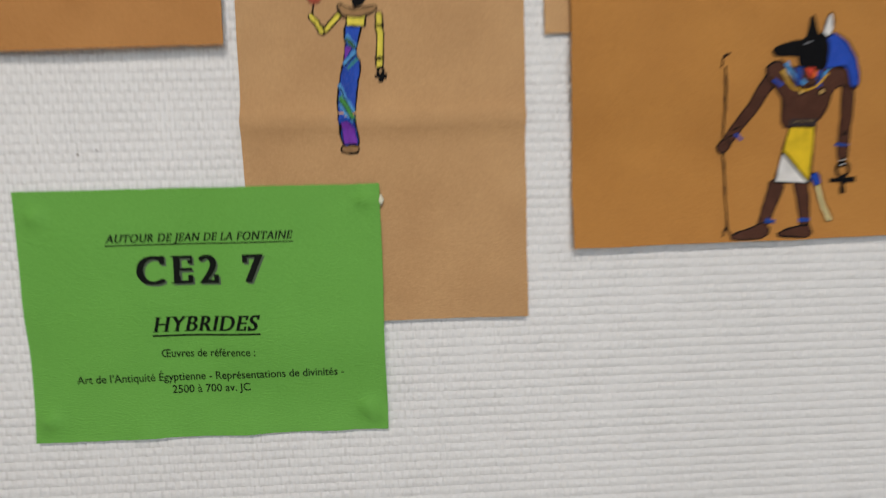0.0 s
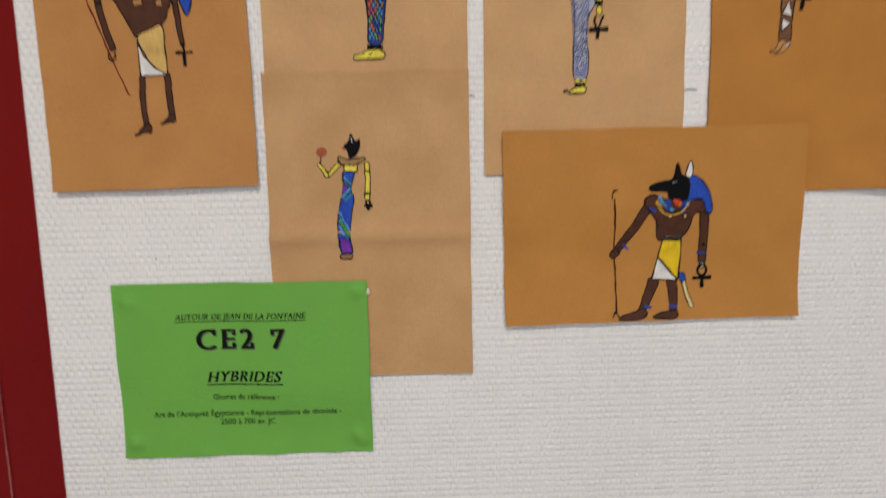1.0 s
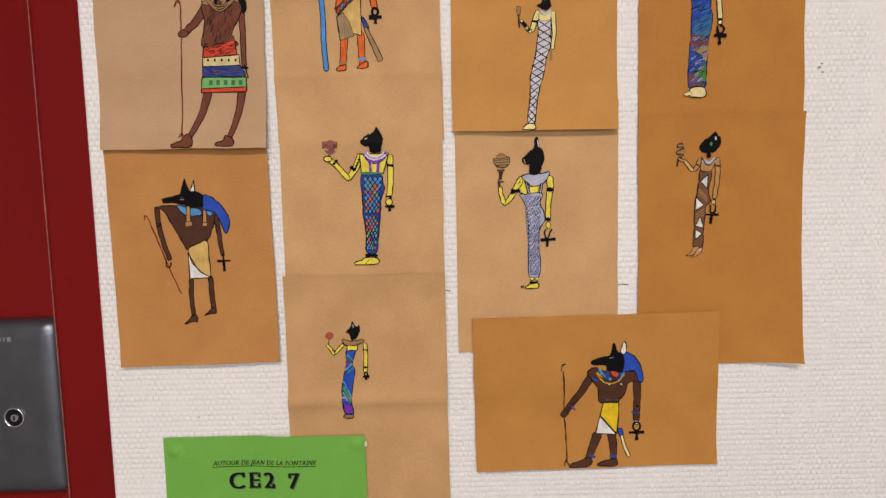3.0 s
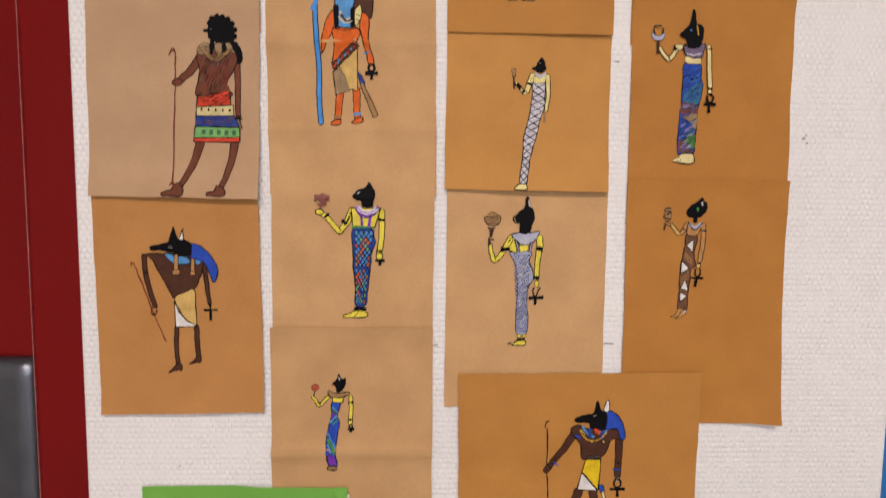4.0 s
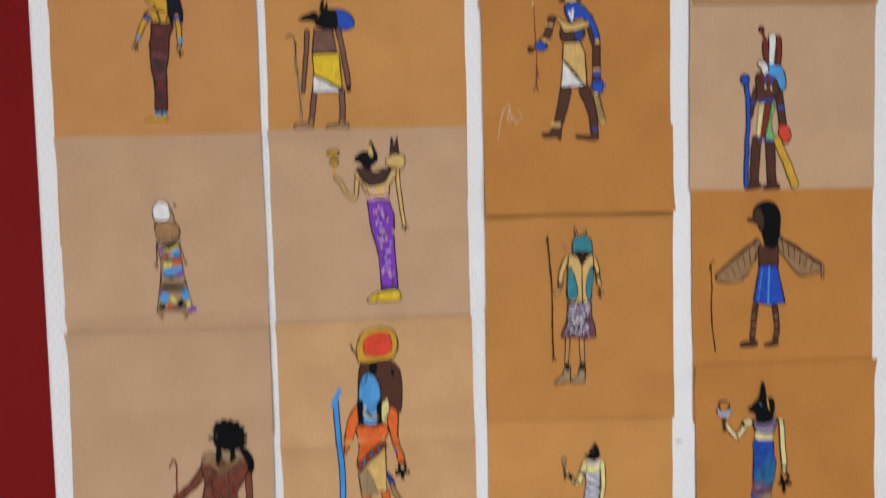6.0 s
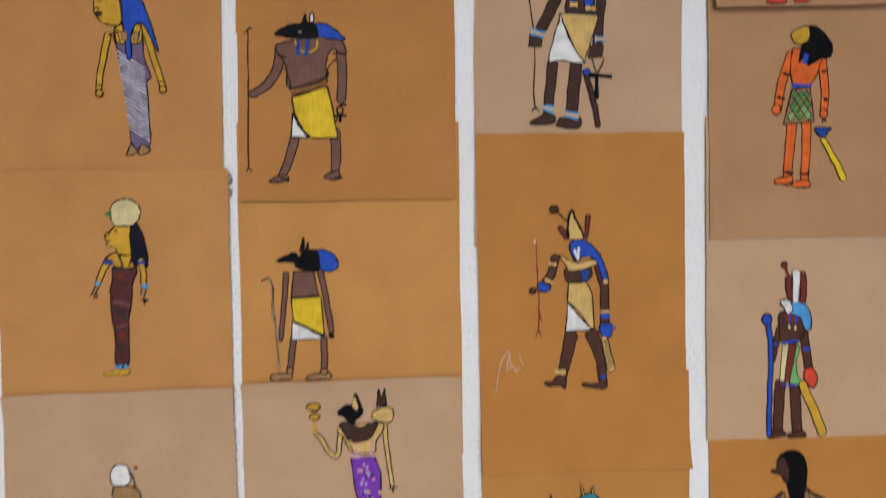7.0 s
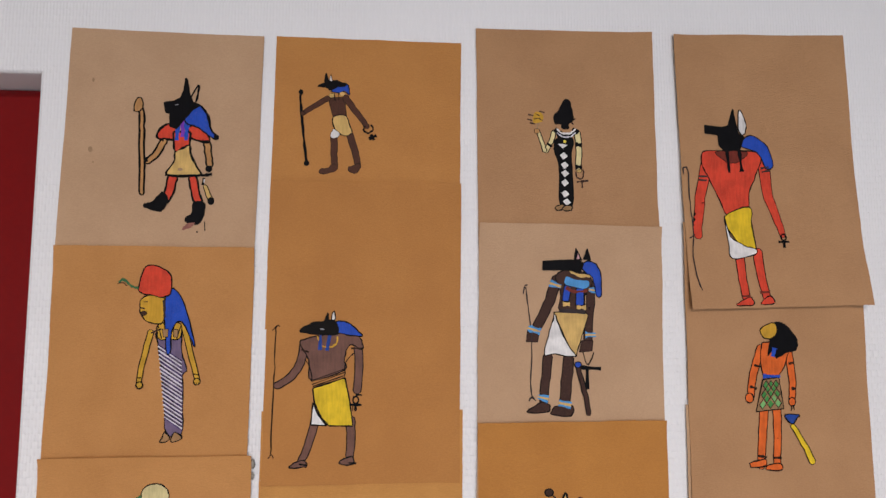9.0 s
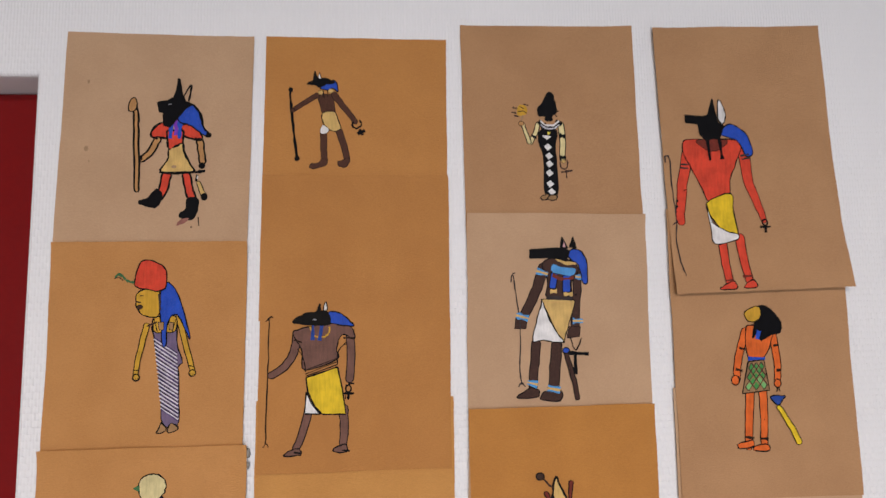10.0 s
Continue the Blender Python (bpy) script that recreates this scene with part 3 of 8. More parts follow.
sheet_72 = kraft_sheet(0.0054, 0.9728, 0.07, 0.1644, 0.2500, rank=4, tone="T", lift=0.3, curl=1.0, creases=((-6.0, 0.8),), shows="small figure in blue dress")
sheet_13 = kraft_sheet(0.1815, 2.0401, 0.32, 0.1612, 0.2520, rank=1, tone="B", lift=0.0, shows="figure in black dress with white diamonds")
sheet_23 = kraft_sheet(0.1807, 1.8652, -0.98, 0.1619, 0.2520, rank=2, tone="P", lift=0.0, curl=1.0, shows="figure in blue bands and white kilt")
sheet_33 = kraft_sheet(0.1807, 1.6965, 0.04, 0.1627, 0.2569, rank=3, tone="O", lift=9.0, curl=1.0, shows="falcon-headed figure with crown")
sheet_43 = kraft_sheet(0.1813, 1.5163, -0.38, 0.1638, 0.2520, rank=2, tone="G", lift=4.0, shows="teal-headed figure holding staff")
sheet_53 = kraft_sheet(0.1802, 1.3632, -0.44, 0.1638, 0.2520, rank=1, tone="Y", lift=9.0, creases=((-20.0, 0.2),), shows="slim figure in latticed dress")
sheet_63 = kraft_sheet(0.1815, 1.1402, -0.06, 0.1634, 0.2520, rank=0, tone="T", lift=2.0, shows="cat-headed figure in grey dress")
sheet_14 = kraft_sheet(0.3626, 2.0433, 1.25, 0.1625, 0.2465, rank=3, tone="B", lift=7.0, corner=5.5, shows="red dog-headed figure in yellow kilt")
sheet_24 = kraft_sheet(0.3626, 1.8680, -0.35, 0.1640, 0.2520, rank=2, tone="B", lift=0.6, shows="orange figure in green kilt")
sheet_34 = kraft_sheet(0.3604, 1.7108, -0.40, 0.1661, 0.2520, rank=1, tone="P", lift=0.6, shows="crowned figure with blue staff")
sheet_44 = kraft_sheet(0.3609, 1.5086, 0.29, 0.1635, 0.2520, rank=0, tone="O", lift=0.0, shows="winged figure in blue kilt")
sheet_54 = kraft_sheet(0.3639, 1.3074, 0.37, 0.1635, 0.2520, rank=1, tone="O", lift=0.0, curl=1.0, shows="figure in long blue dress")
sheet_64 = kraft_sheet(0.3657, 1.1234, 0.43, 0.1655, 0.2530, rank=2, tone="O", lift=0.4, curl=1.0, corner=9.0, shows="small figure in triangle-patterned dress")
sheet_land = kraft_sheet(0.2404, 0.9699, 0.53, 0.2513, 0.1617, rank=0.5, tone="G", lift=6.5, over=(-500.0, -499.0, -30.0, 24.0, 4.0), corner=1.0, shows="dog-headed figure, hung sideways")

# ---- what is drawn on them ----

art = Drawing(sheet_11)
art.shape("red", (-5.1, 33.6), (-2.6, 41.7), (3.9, 45.4), (11.0, 42.0), (10.4, 33.0), (2.9, 32.8), ink=1.9)
art.shape("red", (20.2, 44.2), (27.9, 44.4), (35.9, 38.5), (38.0, 32.5), (32.3, 31.6), (22.3, 35.3), ink=1.9)
art.limb("red", 8.04, 6.15, (10.0, -0.1), (7.8, -12.5), (4.4, -19.9), ink=1.99)
art.limb("red", 6.62, 6.62, (26.1, 0.2), (29.0, -12.2), (32.3, -20.5), ink=1.99)
art.facet("red", (8.0, 38.9), (22.4, 39.2), (22.0, 27.1), (9.7, 23.9), ink=1.80)
art.shape("tan", (10.7, 22.9), (16.4, 25.0), (21.9, 28.1), (23.2, 21.1), (28.5, 10.2), (31.7, 2.3), (5.1, 1.9), (9.8, 12.9), ink=1.80)
art.facet("red", (9.9, 39.0), (21.5, 37.2), (20.9, 29.1), (17.2, 28.0), (11.7, 22.4), (10.7, 23.9), ink=0.00)
art.limb("skin", 5.67, 4.73, (0.8, 30.7), (-4.4, 20.6), (-11.5, 13.0), ink=1.80)
art.limb("skin", 5.67, 5.20, (36.2, 30.4), (38.0, 21.4), (39.4, 11.4), ink=1.80)
art.limb("skin", 3.78, 3.78, (-21.9, 63.6), (-18.4, 51.5), (-17.2, 29.4), (-15.3, 4.5), (-14.3, -14.2), ink=1.99)
art.shape("skin", (-25.3, 56.4), (-23.9, 65.6), (-20.2, 67.7), (-18.0, 62.7), (-19.6, 56.5), ink=1.13)
art.shape("black", (2.1, -13.0), (7.1, -17.4), (4.2, -26.8), (-0.9, -28.3), (-10.9, -25.5), (-11.5, -23.0), (-5.0, -21.0))
art.shape("black", (28.0, -20.6), (36.5, -20.5), (37.0, -30.3), (32.6, -38.2), (23.1, -37.3), (22.0, -33.4), (27.5, -29.4))
art.shape("smear", (29.7, -37.3), (27.1, -41.2), (19.7, -44.2), (23.2, -38.8), ink=0.00)
art.stroke("black", 0.66, (37.7, -36.2), (38.5, -44.0))
art.stroke("black", 0.95, (31.5, -45.5), (32.9, -45.0))
art.stroke("purple", 3.31, (15.1, 50.2), (16.4, 35.1))
art.stroke("blue", 3.78, (11.9, 48.1), (11.2, 31.9))
art.stroke("blue", 3.78, (19.1, 48.3), (18.9, 32.1))
art.shape("blue", (17.0, 52.3), (23.8, 60.6), (29.5, 62.7), (35.1, 54.7), (38.6, 42.6), (45.6, 35.6), (41.8, 34.0), (32.9, 40.4), (25.0, 45.3), (19.2, 46.2))
art.stroke("black", 1.89, (29.5, 62.7), (36.1, 53.7), (39.6, 41.6), (44.6, 35.6), (40.8, 34.5))
art.blob("black", 43.7, 36.1, 2.36, 1.89, ink=0.00)
art.facet("black", (-0.9, 64.1), (1.0, 55.5), (4.4, 55.0), (4.9, 43.9), (10.8, 42.0), (16.6, 50.2), (23.4, 59.0), (29.5, 62.7), (23.1, 65.1), (19.9, 71.7), (17.3, 85.0), (15.8, 86.0), (14.9, 75.7), (12.3, 68.5), (7.7, 65.8))
art.stroke("black", 1.70, (20.1, 67.6), (26.8, 80.1), (26.6, 71.9), (25.0, 64.7))
art.stroke("black", 1.89, (-3.1, 32.7), (0.8, 31.2))
art.stroke("black", 2.36, (32.3, 31.8), (38.1, 30.9))
art.stroke("black", 1.61, (3.7, 1.8), (31.7, 2.3))
art.stroke("black", 2.84, (33.2, 2.3), (42.1, 3.9))
art.stroke("black", 2.84, (35.6, 0.3), (34.9, -5.6))
art.stroke("grey", 0.76, (8.3, 62.3), (11.2, 62.8))
art.limb("tan", 3.31, 4.26, (36.9, -6.6), (39.5, -12.5), (41.6, -17.4), ink=0.95)
art.blob("black", 42.2, -18.9, 2.36, 2.84)
art.blob("stain", 15.8, 7.0, 2.1, 1.4, ink=0.0)
art.blob("black", 39.1, 8.4, 2.36, 2.36)
art.stroke("black", 1.42, (-11.5, 12.5), (-12.7, 16.5))
art.stroke("white", 0.95, (36.1, -0.7), (35.8, -3.6))
art.blob("stain", -59.5, 81.0, 1.1, 1.8, ink=0.0)
art.blob("stain", -58.1, 21.7, 1.8, 2.5, ink=0.0)
art.blob("stain", -55.1, 10.8, 0.7, 1.1, ink=0.0)

art = Drawing(sheet_12)
art.limb("brown", 6.41, 5.43, (-28.4, 41.3), (-28.2, 26.0), (-27.0, 13.8), ink=0.49)
art.limb("brown", 6.41, 5.43, (-15.1, 40.5), (-9.9, 25.2), (-7.8, 14.0), ink=0.49)
art.shape("brown", (-29.5, 14.8), (-24.6, 13.8), (-26.5, 8.7), (-35.2, 6.1), (-40.1, 6.6), (-39.2, 10.1), (-33.4, 11.2), ink=0.49)
art.shape("brown", (-11.8, 13.9), (-5.9, 16.0), (-5.8, 10.9), (-10.7, 7.3), (-15.7, 9.3), (-15.7, 12.4), ink=0.49)
art.facet("brown", (-34.9, 73.2), (-20.5, 73.5), (-18.3, 56.9), (-29.6, 54.7), (-32.2, 63.9), ink=0.49)
art.limb("brown", 4.93, 3.95, (-34.4, 72.7), (-44.7, 65.8), (-56.3, 57.9), ink=0.49)
art.limb("brown", 5.92, 4.44, (-19.5, 73.5), (-10.4, 61.2), (-0.3, 47.9), ink=0.49)
art.shape("tan", (-29.6, 55.7), (-19.3, 57.4), (-16.2, 50.7), (-13.6, 42.5), (-21.0, 39.9), (-28.5, 46.4))
art.shape("white", (-29.5, 45.4), (-24.0, 41.9), (-25.4, 38.3), (-31.3, 38.2), ink=0.39)
art.stroke("black", 2.22, (-58.3, 79.0), (-56.8, 58.9), (-53.9, 35.9), (-51.0, 13.5))
art.blob("black", -57.7, 77.0, 1.48, 1.97)
art.blob("black", -51.0, 15.1, 1.97, 1.97)
art.blob("brown", -55.8, 58.4, 1.97, 1.97, ink=0.49)
art.shape("blue", (-31.5, 78.5), (-28.6, 83.7), (-20.6, 86.0), (-17.1, 82.9), (-16.0, 75.6), (-20.5, 78.7), (-25.5, 77.5))
art.blob("tan", -31.4, 74.8, 2.47, 1.97, ink=0.30)
art.blob("tan", -22.5, 76.5, 2.47, 1.97, ink=0.30)
art.stroke("inkblack", 0.79, (-29.5, 77.5), (-28.4, 70.2))
art.stroke("inkblack", 0.79, (-25.5, 77.5), (-25.4, 71.3))
art.shape("black", (-43.5, 82.9), (-38.6, 85.6), (-34.6, 87.8), (-25.7, 87.4), (-19.6, 83.9), (-26.6, 82.7), (-32.5, 79.5), (-37.5, 82.0))
art.facet("black", (-38.1, 86.7), (-36.7, 94.6), (-34.6, 87.8))
art.facet("white", (-34.1, 87.8), (-32.7, 93.6), (-31.1, 87.3), ink=0.49)
art.stroke("black", 1.48, (-2.3, 48.9), (-3.2, 44.7), (0.8, 42.7), (4.7, 45.9), (2.7, 50.0))
art.stroke("black", 2.22, (2.8, 41.7), (5.8, 36.6))
art.stroke("black", 2.47, (1.3, 37.6), (7.8, 40.8))

art = Drawing(sheet_13)
art.shape("black", (-9.5, 27.5), (5.0, 27.4), (3.4, 14.8), (3.6, -2.9), (3.3, -30.8), (-7.9, -30.6), (-7.9, -8.0), (-8.3, 6.6), (-11.9, 18.1))
art.limb("cream2", 4.13, 4.13, (-11.3, 33.8), (-14.8, 24.4), (-19.2, 16.0))
art.limb("cream2", 3.61, 3.10, (-20.3, 16.1), (-22.5, 24.4), (-25.3, 32.8))
art.limb("cream2", 5.68, 5.16, (9.4, 32.6), (9.9, 20.5), (9.4, 0.2))
art.stroke("tangrey", 1.03, (-26.7, 36.0), (-25.4, 41.2))
art.shape("oldgold", (-30.4, 46.5), (-27.1, 51.3), (-21.0, 48.6), (-22.3, 42.3), (-29.6, 41.3), ink=0.00)
art.blob("skin", -26.8, 33.9, 2.58, 2.06, ink=0.52)
art.stroke("inkbrown", 1.14, (-34.4, 48.7), (-29.8, 47.6))
art.stroke("inkbrown", 1.14, (-35.6, 44.5), (-31.0, 43.4))
art.stroke("inkbrown", 1.14, (-33.2, 41.3), (-28.6, 40.2))
art.stroke("inkbrown", 1.14, (-24.5, 51.8), (-19.9, 50.7))
art.stroke("inkbrown", 0.93, (-29.4, 44.4), (-25.3, 45.5), (-21.7, 43.3))
art.stroke("inkbrown", 0.77, (-28.2, 49.7), (-24.1, 47.6))
art.stroke("black", 5.68, (-11.2, 35.9), (-5.2, 30.6), (3.1, 30.6), (8.6, 36.3))
art.stroke("white", 1.55, (-9.6, 35.9), (-4.1, 32.2), (3.2, 32.7), (7.5, 36.3))
art.stroke("pale", 1.29, (-8.7, 32.7), (-3.7, 29.0), (3.1, 29.5), (7.4, 33.2))
art.stroke("yellow2", 2.06, (-3.4, 25.4), (-1.3, 24.3))
art.shape("black", (-10.9, 41.2), (-11.1, 48.6), (-7.9, 51.7), (-3.9, 59.2), (-0.6, 62.9), (3.4, 60.2), (5.1, 51.7), (5.8, 44.3), (1.5, 41.1), (1.3, 36.9), (-4.9, 36.9), (-4.7, 40.6))
art.stroke("black", 1.03, (4.8, 44.3), (8.0, 45.3))
art.stroke("black", 1.03, (3.6, 42.2), (6.1, 40.0))
art.facet("white", (-8.6, 22.8), (-3.5, 22.7), (0.1, 21.7), (-4.2, 18.5), ink=0.00)
art.facet("white", (-7.0, 12.8), (-3.3, 15.4), (0.2, 11.7), (-4.1, 8.6), ink=0.00)
art.facet("white", (-6.4, 4.5), (-2.6, 7.0), (0.8, 3.4), (-3.5, 0.3), ink=0.00)
art.facet("white", (-6.2, -2.8), (-2.5, -0.2), (1.0, -3.9), (-3.3, -7.0), ink=0.00)
art.facet("white", (-6.5, -11.1), (-2.8, -8.5), (0.6, -12.2), (-3.6, -15.2), ink=0.00)
art.facet("white", (-6.5, -20.9), (-2.8, -18.3), (0.7, -22.0), (-3.6, -25.0), ink=0.00)
art.facet("white", (-5.3, -28.1), (-1.6, -25.6), (1.9, -29.2), (-2.4, -32.2), ink=0.00)
art.stroke("black", 2.58, (-17.9, 22.8), (-13.4, 20.2))
art.stroke("black", 3.61, (6.9, 22.7), (13.1, 21.6))
art.stroke("black", 3.10, (7.0, 2.3), (12.6, 2.2))
art.blob("tan", 9.9, -1.4, 2.06, 1.55, ink=0.41)
art.shape("tanspot", (-12.2, -33.6), (-6.9, -31.1), (-2.9, -31.7), (-5.1, -35.3), (-10.2, -36.2))
art.shape("tanspot", (-6.1, -34.7), (-2.9, -31.7), (2.2, -32.3), (1.6, -35.9), (-3.1, -36.8))
art.stroke("inkbrown", 1.14, (6.8, -1.9), (7.5, -7.1), (11.6, -8.2), (13.9, -4.0), (13.1, 0.1))
art.stroke("inkbrown", 1.55, (7.3, -11.2), (17.7, -9.8))
art.stroke("inkbrown", 1.55, (12.1, -9.2), (12.2, -16.5))

art = Drawing(sheet_14)
art.limb("red", 10.78, 7.55, (-55.8, 9.4), (-64.2, -26.1), (-68.7, -52.0), (-68.4, -60.3), ink=0.86)
art.limb("red", 11.86, 5.39, (-4.6, 6.6), (-2.1, -22.6), (4.2, -43.9), (8.9, -60.7), ink=0.86)
art.limb("red", 8.63, 7.01, (-32.3, -76.4), (-32.4, -94.4), (-31.0, -117.3))
art.limb("red", 9.17, 7.01, (-16.2, -74.4), (-15.1, -95.0), (-12.4, -115.5))
art.shape("red", (-60.2, 13.8), (-52.0, 16.2), (-10.2, 14.7), (-6.0, 8.2), (-12.3, -6.5), (-19.2, -22.2), (-21.8, -36.8), (-40.8, -41.5), (-46.5, -29.3), (-54.4, -10.7), (-60.6, 2.7))
art.shape("red", (-26.5, -114.9), (-26.1, -121.0), (-40.2, -121.0), (-38.9, -118.5), (-30.7, -114.8))
art.shape("red", (-9.5, -113.1), (-6.5, -119.8), (-18.2, -120.8), (-17.9, -118.3))
art.shape("yellow", (-43.7, -43.5), (-20.4, -34.7), (-18.9, -51.0), (-17.0, -71.8), (-24.0, -73.1), (-34.9, -63.4))
art.shape("white", (-43.7, -43.5), (-38.9, -60.7), (-27.5, -68.8), (-17.1, -72.3), (-18.6, -76.9), (-39.0, -80.3), (-41.5, -65.8))
art.shape("inkred", (-46.7, 15.6), (-43.0, 9.1), (-34.8, 4.7), (-26.1, 6.6), (-18.8, 14.9), ink=0.54)
art.stroke("black", 3.23, (-37.4, 18.0), (-36.2, -3.8))
art.stroke("black", 3.23, (-26.1, 17.8), (-24.8, -3.0))
art.shape("blue", (-24.8, 20.4), (-19.8, 27.8), (-11.6, 28.7), (0.0, 19.8), (4.8, 2.6), (-2.0, -0.4), (-7.3, 11.4), (-12.8, 15.8))
art.facet("black", (-56.4, 39.3), (-56.4, 32.3), (-44.8, 30.5), (-44.1, 20.8), (-39.2, 15.4), (-25.1, 17.2), (-20.8, 28.3), (-25.9, 31.1), (-28.7, 47.3), (-29.7, 53.8), (-34.9, 38.8), (-40.4, 37.3))
art.shape("white", (-23.9, 52.6), (-19.3, 44.4), (-18.4, 36.3), (-21.7, 30.0), (-25.5, 35.4))
art.stroke("inkgrey", 1.62, (-64.6, -6.7), (-56.2, -7.0))
art.stroke("inkgrey", 1.62, (-64.9, -9.9), (-57.5, -10.6))
art.stroke("inkgrey", 1.62, (-7.4, -0.3), (0.3, 1.1))
art.stroke("inkgrey", 1.62, (-6.6, -3.5), (1.1, -2.1))
art.stroke("inkgrey", 0.97, (-77.7, 1.5), (-74.3, -1.7), (-74.2, -25.8), (-72.8, -57.0), (-74.9, -77.5), (-72.5, -98.0), (-69.7, -107.2))
art.stroke("inkgrey", 1.08, (-78.2, -4.8), (-78.9, 0.5), (-74.5, 1.4))
art.stroke("inkgrey", 1.08, (-76.9, -62.0), (-71.3, -58.1))
art.stroke("inkred", 2.16, (-35.8, -113.1), (-27.4, -113.4))
art.stroke("inkred", 2.16, (-18.7, -110.2), (-9.2, -110.0))
art.ankh("black", 9.2, -59.6, 11.86, 2.16)

art = Drawing(sheet_21)
art.shape("dullviolet", (3.9, 56.4), (22.3, 57.5), (24.2, 39.7), (29.3, 25.6), (26.3, 21.0), (27.0, -2.0), (26.9, -25.8), (15.1, -24.6), (12.4, -1.7), (9.8, 21.4), (5.7, 44.7))
art.stripes("pale", 21, 1.15, (4.6, 46.4), (24.6, 41.4), (27.7, -23.6), (14.1, -23.3), 0.9)
art.stripes("inkblack", 21, 0.55, (4.6, 47.6), (24.6, 42.6), (27.7, -22.6), (14.1, -22.3), 0.9)
art.stripes("violet", 11, 0.60, (4.6, 49.4), (24.6, 44.4), (27.7, -22.6), (14.1, -22.3), 0.5)
art.limb("ochre", 4.99, 4.08, (-0.7, 56.5), (-5.4, 35.5), (-8.2, 15.2))
art.limb("ochre", 4.99, 4.08, (24.8, 63.1), (31.2, 39.6), (37.4, 18.5))
art.blob("ochre", -7.7, 13.4, 2.72, 2.72)
art.blob("ochre", 37.4, 16.2, 2.72, 2.72)
art.shape("ochre", (3.9, 56.4), (5.5, 62.5), (16.5, 63.3), (23.0, 62.2), (22.5, 50.9), (14.2, 50.1), (5.9, 50.3))
art.shape("blue", (8.9, 70.4), (9.7, 84.7), (13.7, 91.8), (21.3, 86.0), (27.9, 70.2), (34.7, 45.1), (31.8, 48.9), (24.8, 63.1), (18.8, 63.2), (15.5, 53.9), (15.5, 39.8), (12.3, 39.9), (10.8, 56.3))
art.shape("ochre", (-9.6, 82.5), (-1.9, 86.2), (8.4, 84.2), (9.0, 65.7), (3.6, 62.5), (-5.7, 65.5), (-10.1, 73.1))
art.shape("red", (-12.3, 92.0), (-8.3, 107.3), (-1.0, 110.6), (9.4, 106.2), (13.9, 98.9), (12.9, 87.0), (5.6, 84.2), (-1.9, 86.2), (-8.4, 87.2))
art.stroke("dkgreen", 2.04, (-28.1, 96.0), (-25.5, 98.8), (-21.7, 96.9), (-17.9, 93.0), (-12.3, 92.0))
art.stroke("inkbrown", 0.91, (-29.0, 95.1), (-25.3, 96.0), (-21.6, 93.6))
art.stroke("inkbrown", 1.09, (-10.7, 75.9), (-6.1, 74.9))
art.stroke("inkbrown", 0.91, (-7.2, 80.6), (-4.4, 80.6))
art.stroke("inkbrown", 1.09, (-0.7, 55.1), (7.5, 58.7))
art.shape("tanspot", (14.1, -23.6), (18.0, -29.2), (10.8, -31.7), (12.4, -26.8))
art.shape("tanspot", (22.3, -23.8), (27.9, -28.5), (19.8, -31.5), (19.7, -27.4))
art.stroke("inkgrey", 2.2, (8.6, 82.0), (9.6, 68.0))
art.stroke("inkblack", 0.8, (5.0, 61.0), (8.0, 50.6))
art.stroke("inkblack", 0.8, (22.8, 61.0), (20.0, 50.8))
art.facet("tanspot", (8.2, 58.5), (13.0, 58.5), (13.0, 52.0), (9.4, 52.0), ink=0.5)
art.facet("tanspot", (17.0, 58.5), (21.0, 58.0), (20.6, 52.0), (17.4, 52.0), ink=0.5)
art.blob("inkbrown", -7.0, 71.2, 2.4, 1.9, ink=0.4)
art.stroke("inkblack", 0.8, (-9.4, 19.4), (-5.4, 19.2))
art.stroke("inkblack", 0.8, (34.6, 22.4), (38.6, 21.4))
for finger in (-1.6, 0.0, 1.6):
    art.stroke("inkbrown", 0.5, (-7.7 + finger, 13.0), (-7.9 + finger, 10.4))
    art.stroke("inkbrown", 0.5, (37.4 + finger, 15.6), (37.2 + finger, 13.4))

art = Drawing(sheet_22)
art.limb("dullbrown", 7.21, 5.76, (-38.4, -72.3), (-42.8, -90.7), (-48.7, -106.5))
art.limb("dullbrown", 7.69, 6.25, (-10.2, -73.0), (-9.2, -91.5), (-10.5, -105.3))
art.shape("dullbrown", (-46.4, -105.7), (-44.5, -110.3), (-57.4, -111.3), (-57.4, -109.5), (-51.9, -106.4))
art.shape("dullbrown", (-7.2, -103.5), (-7.2, -109.0), (-17.5, -108.7), (-17.5, -106.0), (-11.9, -103.4))
art.limb("dullbrown", 7.69, 5.76, (-48.6, -11.2), (-52.1, -27.7), (-59.0, -38.4), (-70.6, -46.1))
art.limb("dullbrown", 7.21, 6.73, (-5.3, -9.4), (-3.8, -30.9), (-5.1, -50.7))
art.shape("dullbrown", (-52.8, -11.1), (-47.7, -7.9), (-35.8, -5.2), (-19.2, -3.0), (-7.2, -2.2), (-1.0, -11.9), (-2.4, -16.6), (-11.5, -12.7), (-16.2, -23.6), (-15.6, -33.5), (-42.5, -42.0), (-45.1, -25.4))
art.facet("yellow", (-41.4, -48.2), (-28.2, -44.0), (-15.2, -39.7), (-11.0, -58.0), (-8.0, -78.7), (-27.4, -78.4), (-33.8, -71.8), (-39.7, -59.9), ink=1.2)
art.facet("white", (-41.0, -59.9), (-36.8, -68.8), (-29.2, -78.2), (-42.0, -77.7), ink=1.2)
art.stroke("ink", 0.77, (-42.0, -42.0), (-15.7, -32.6))
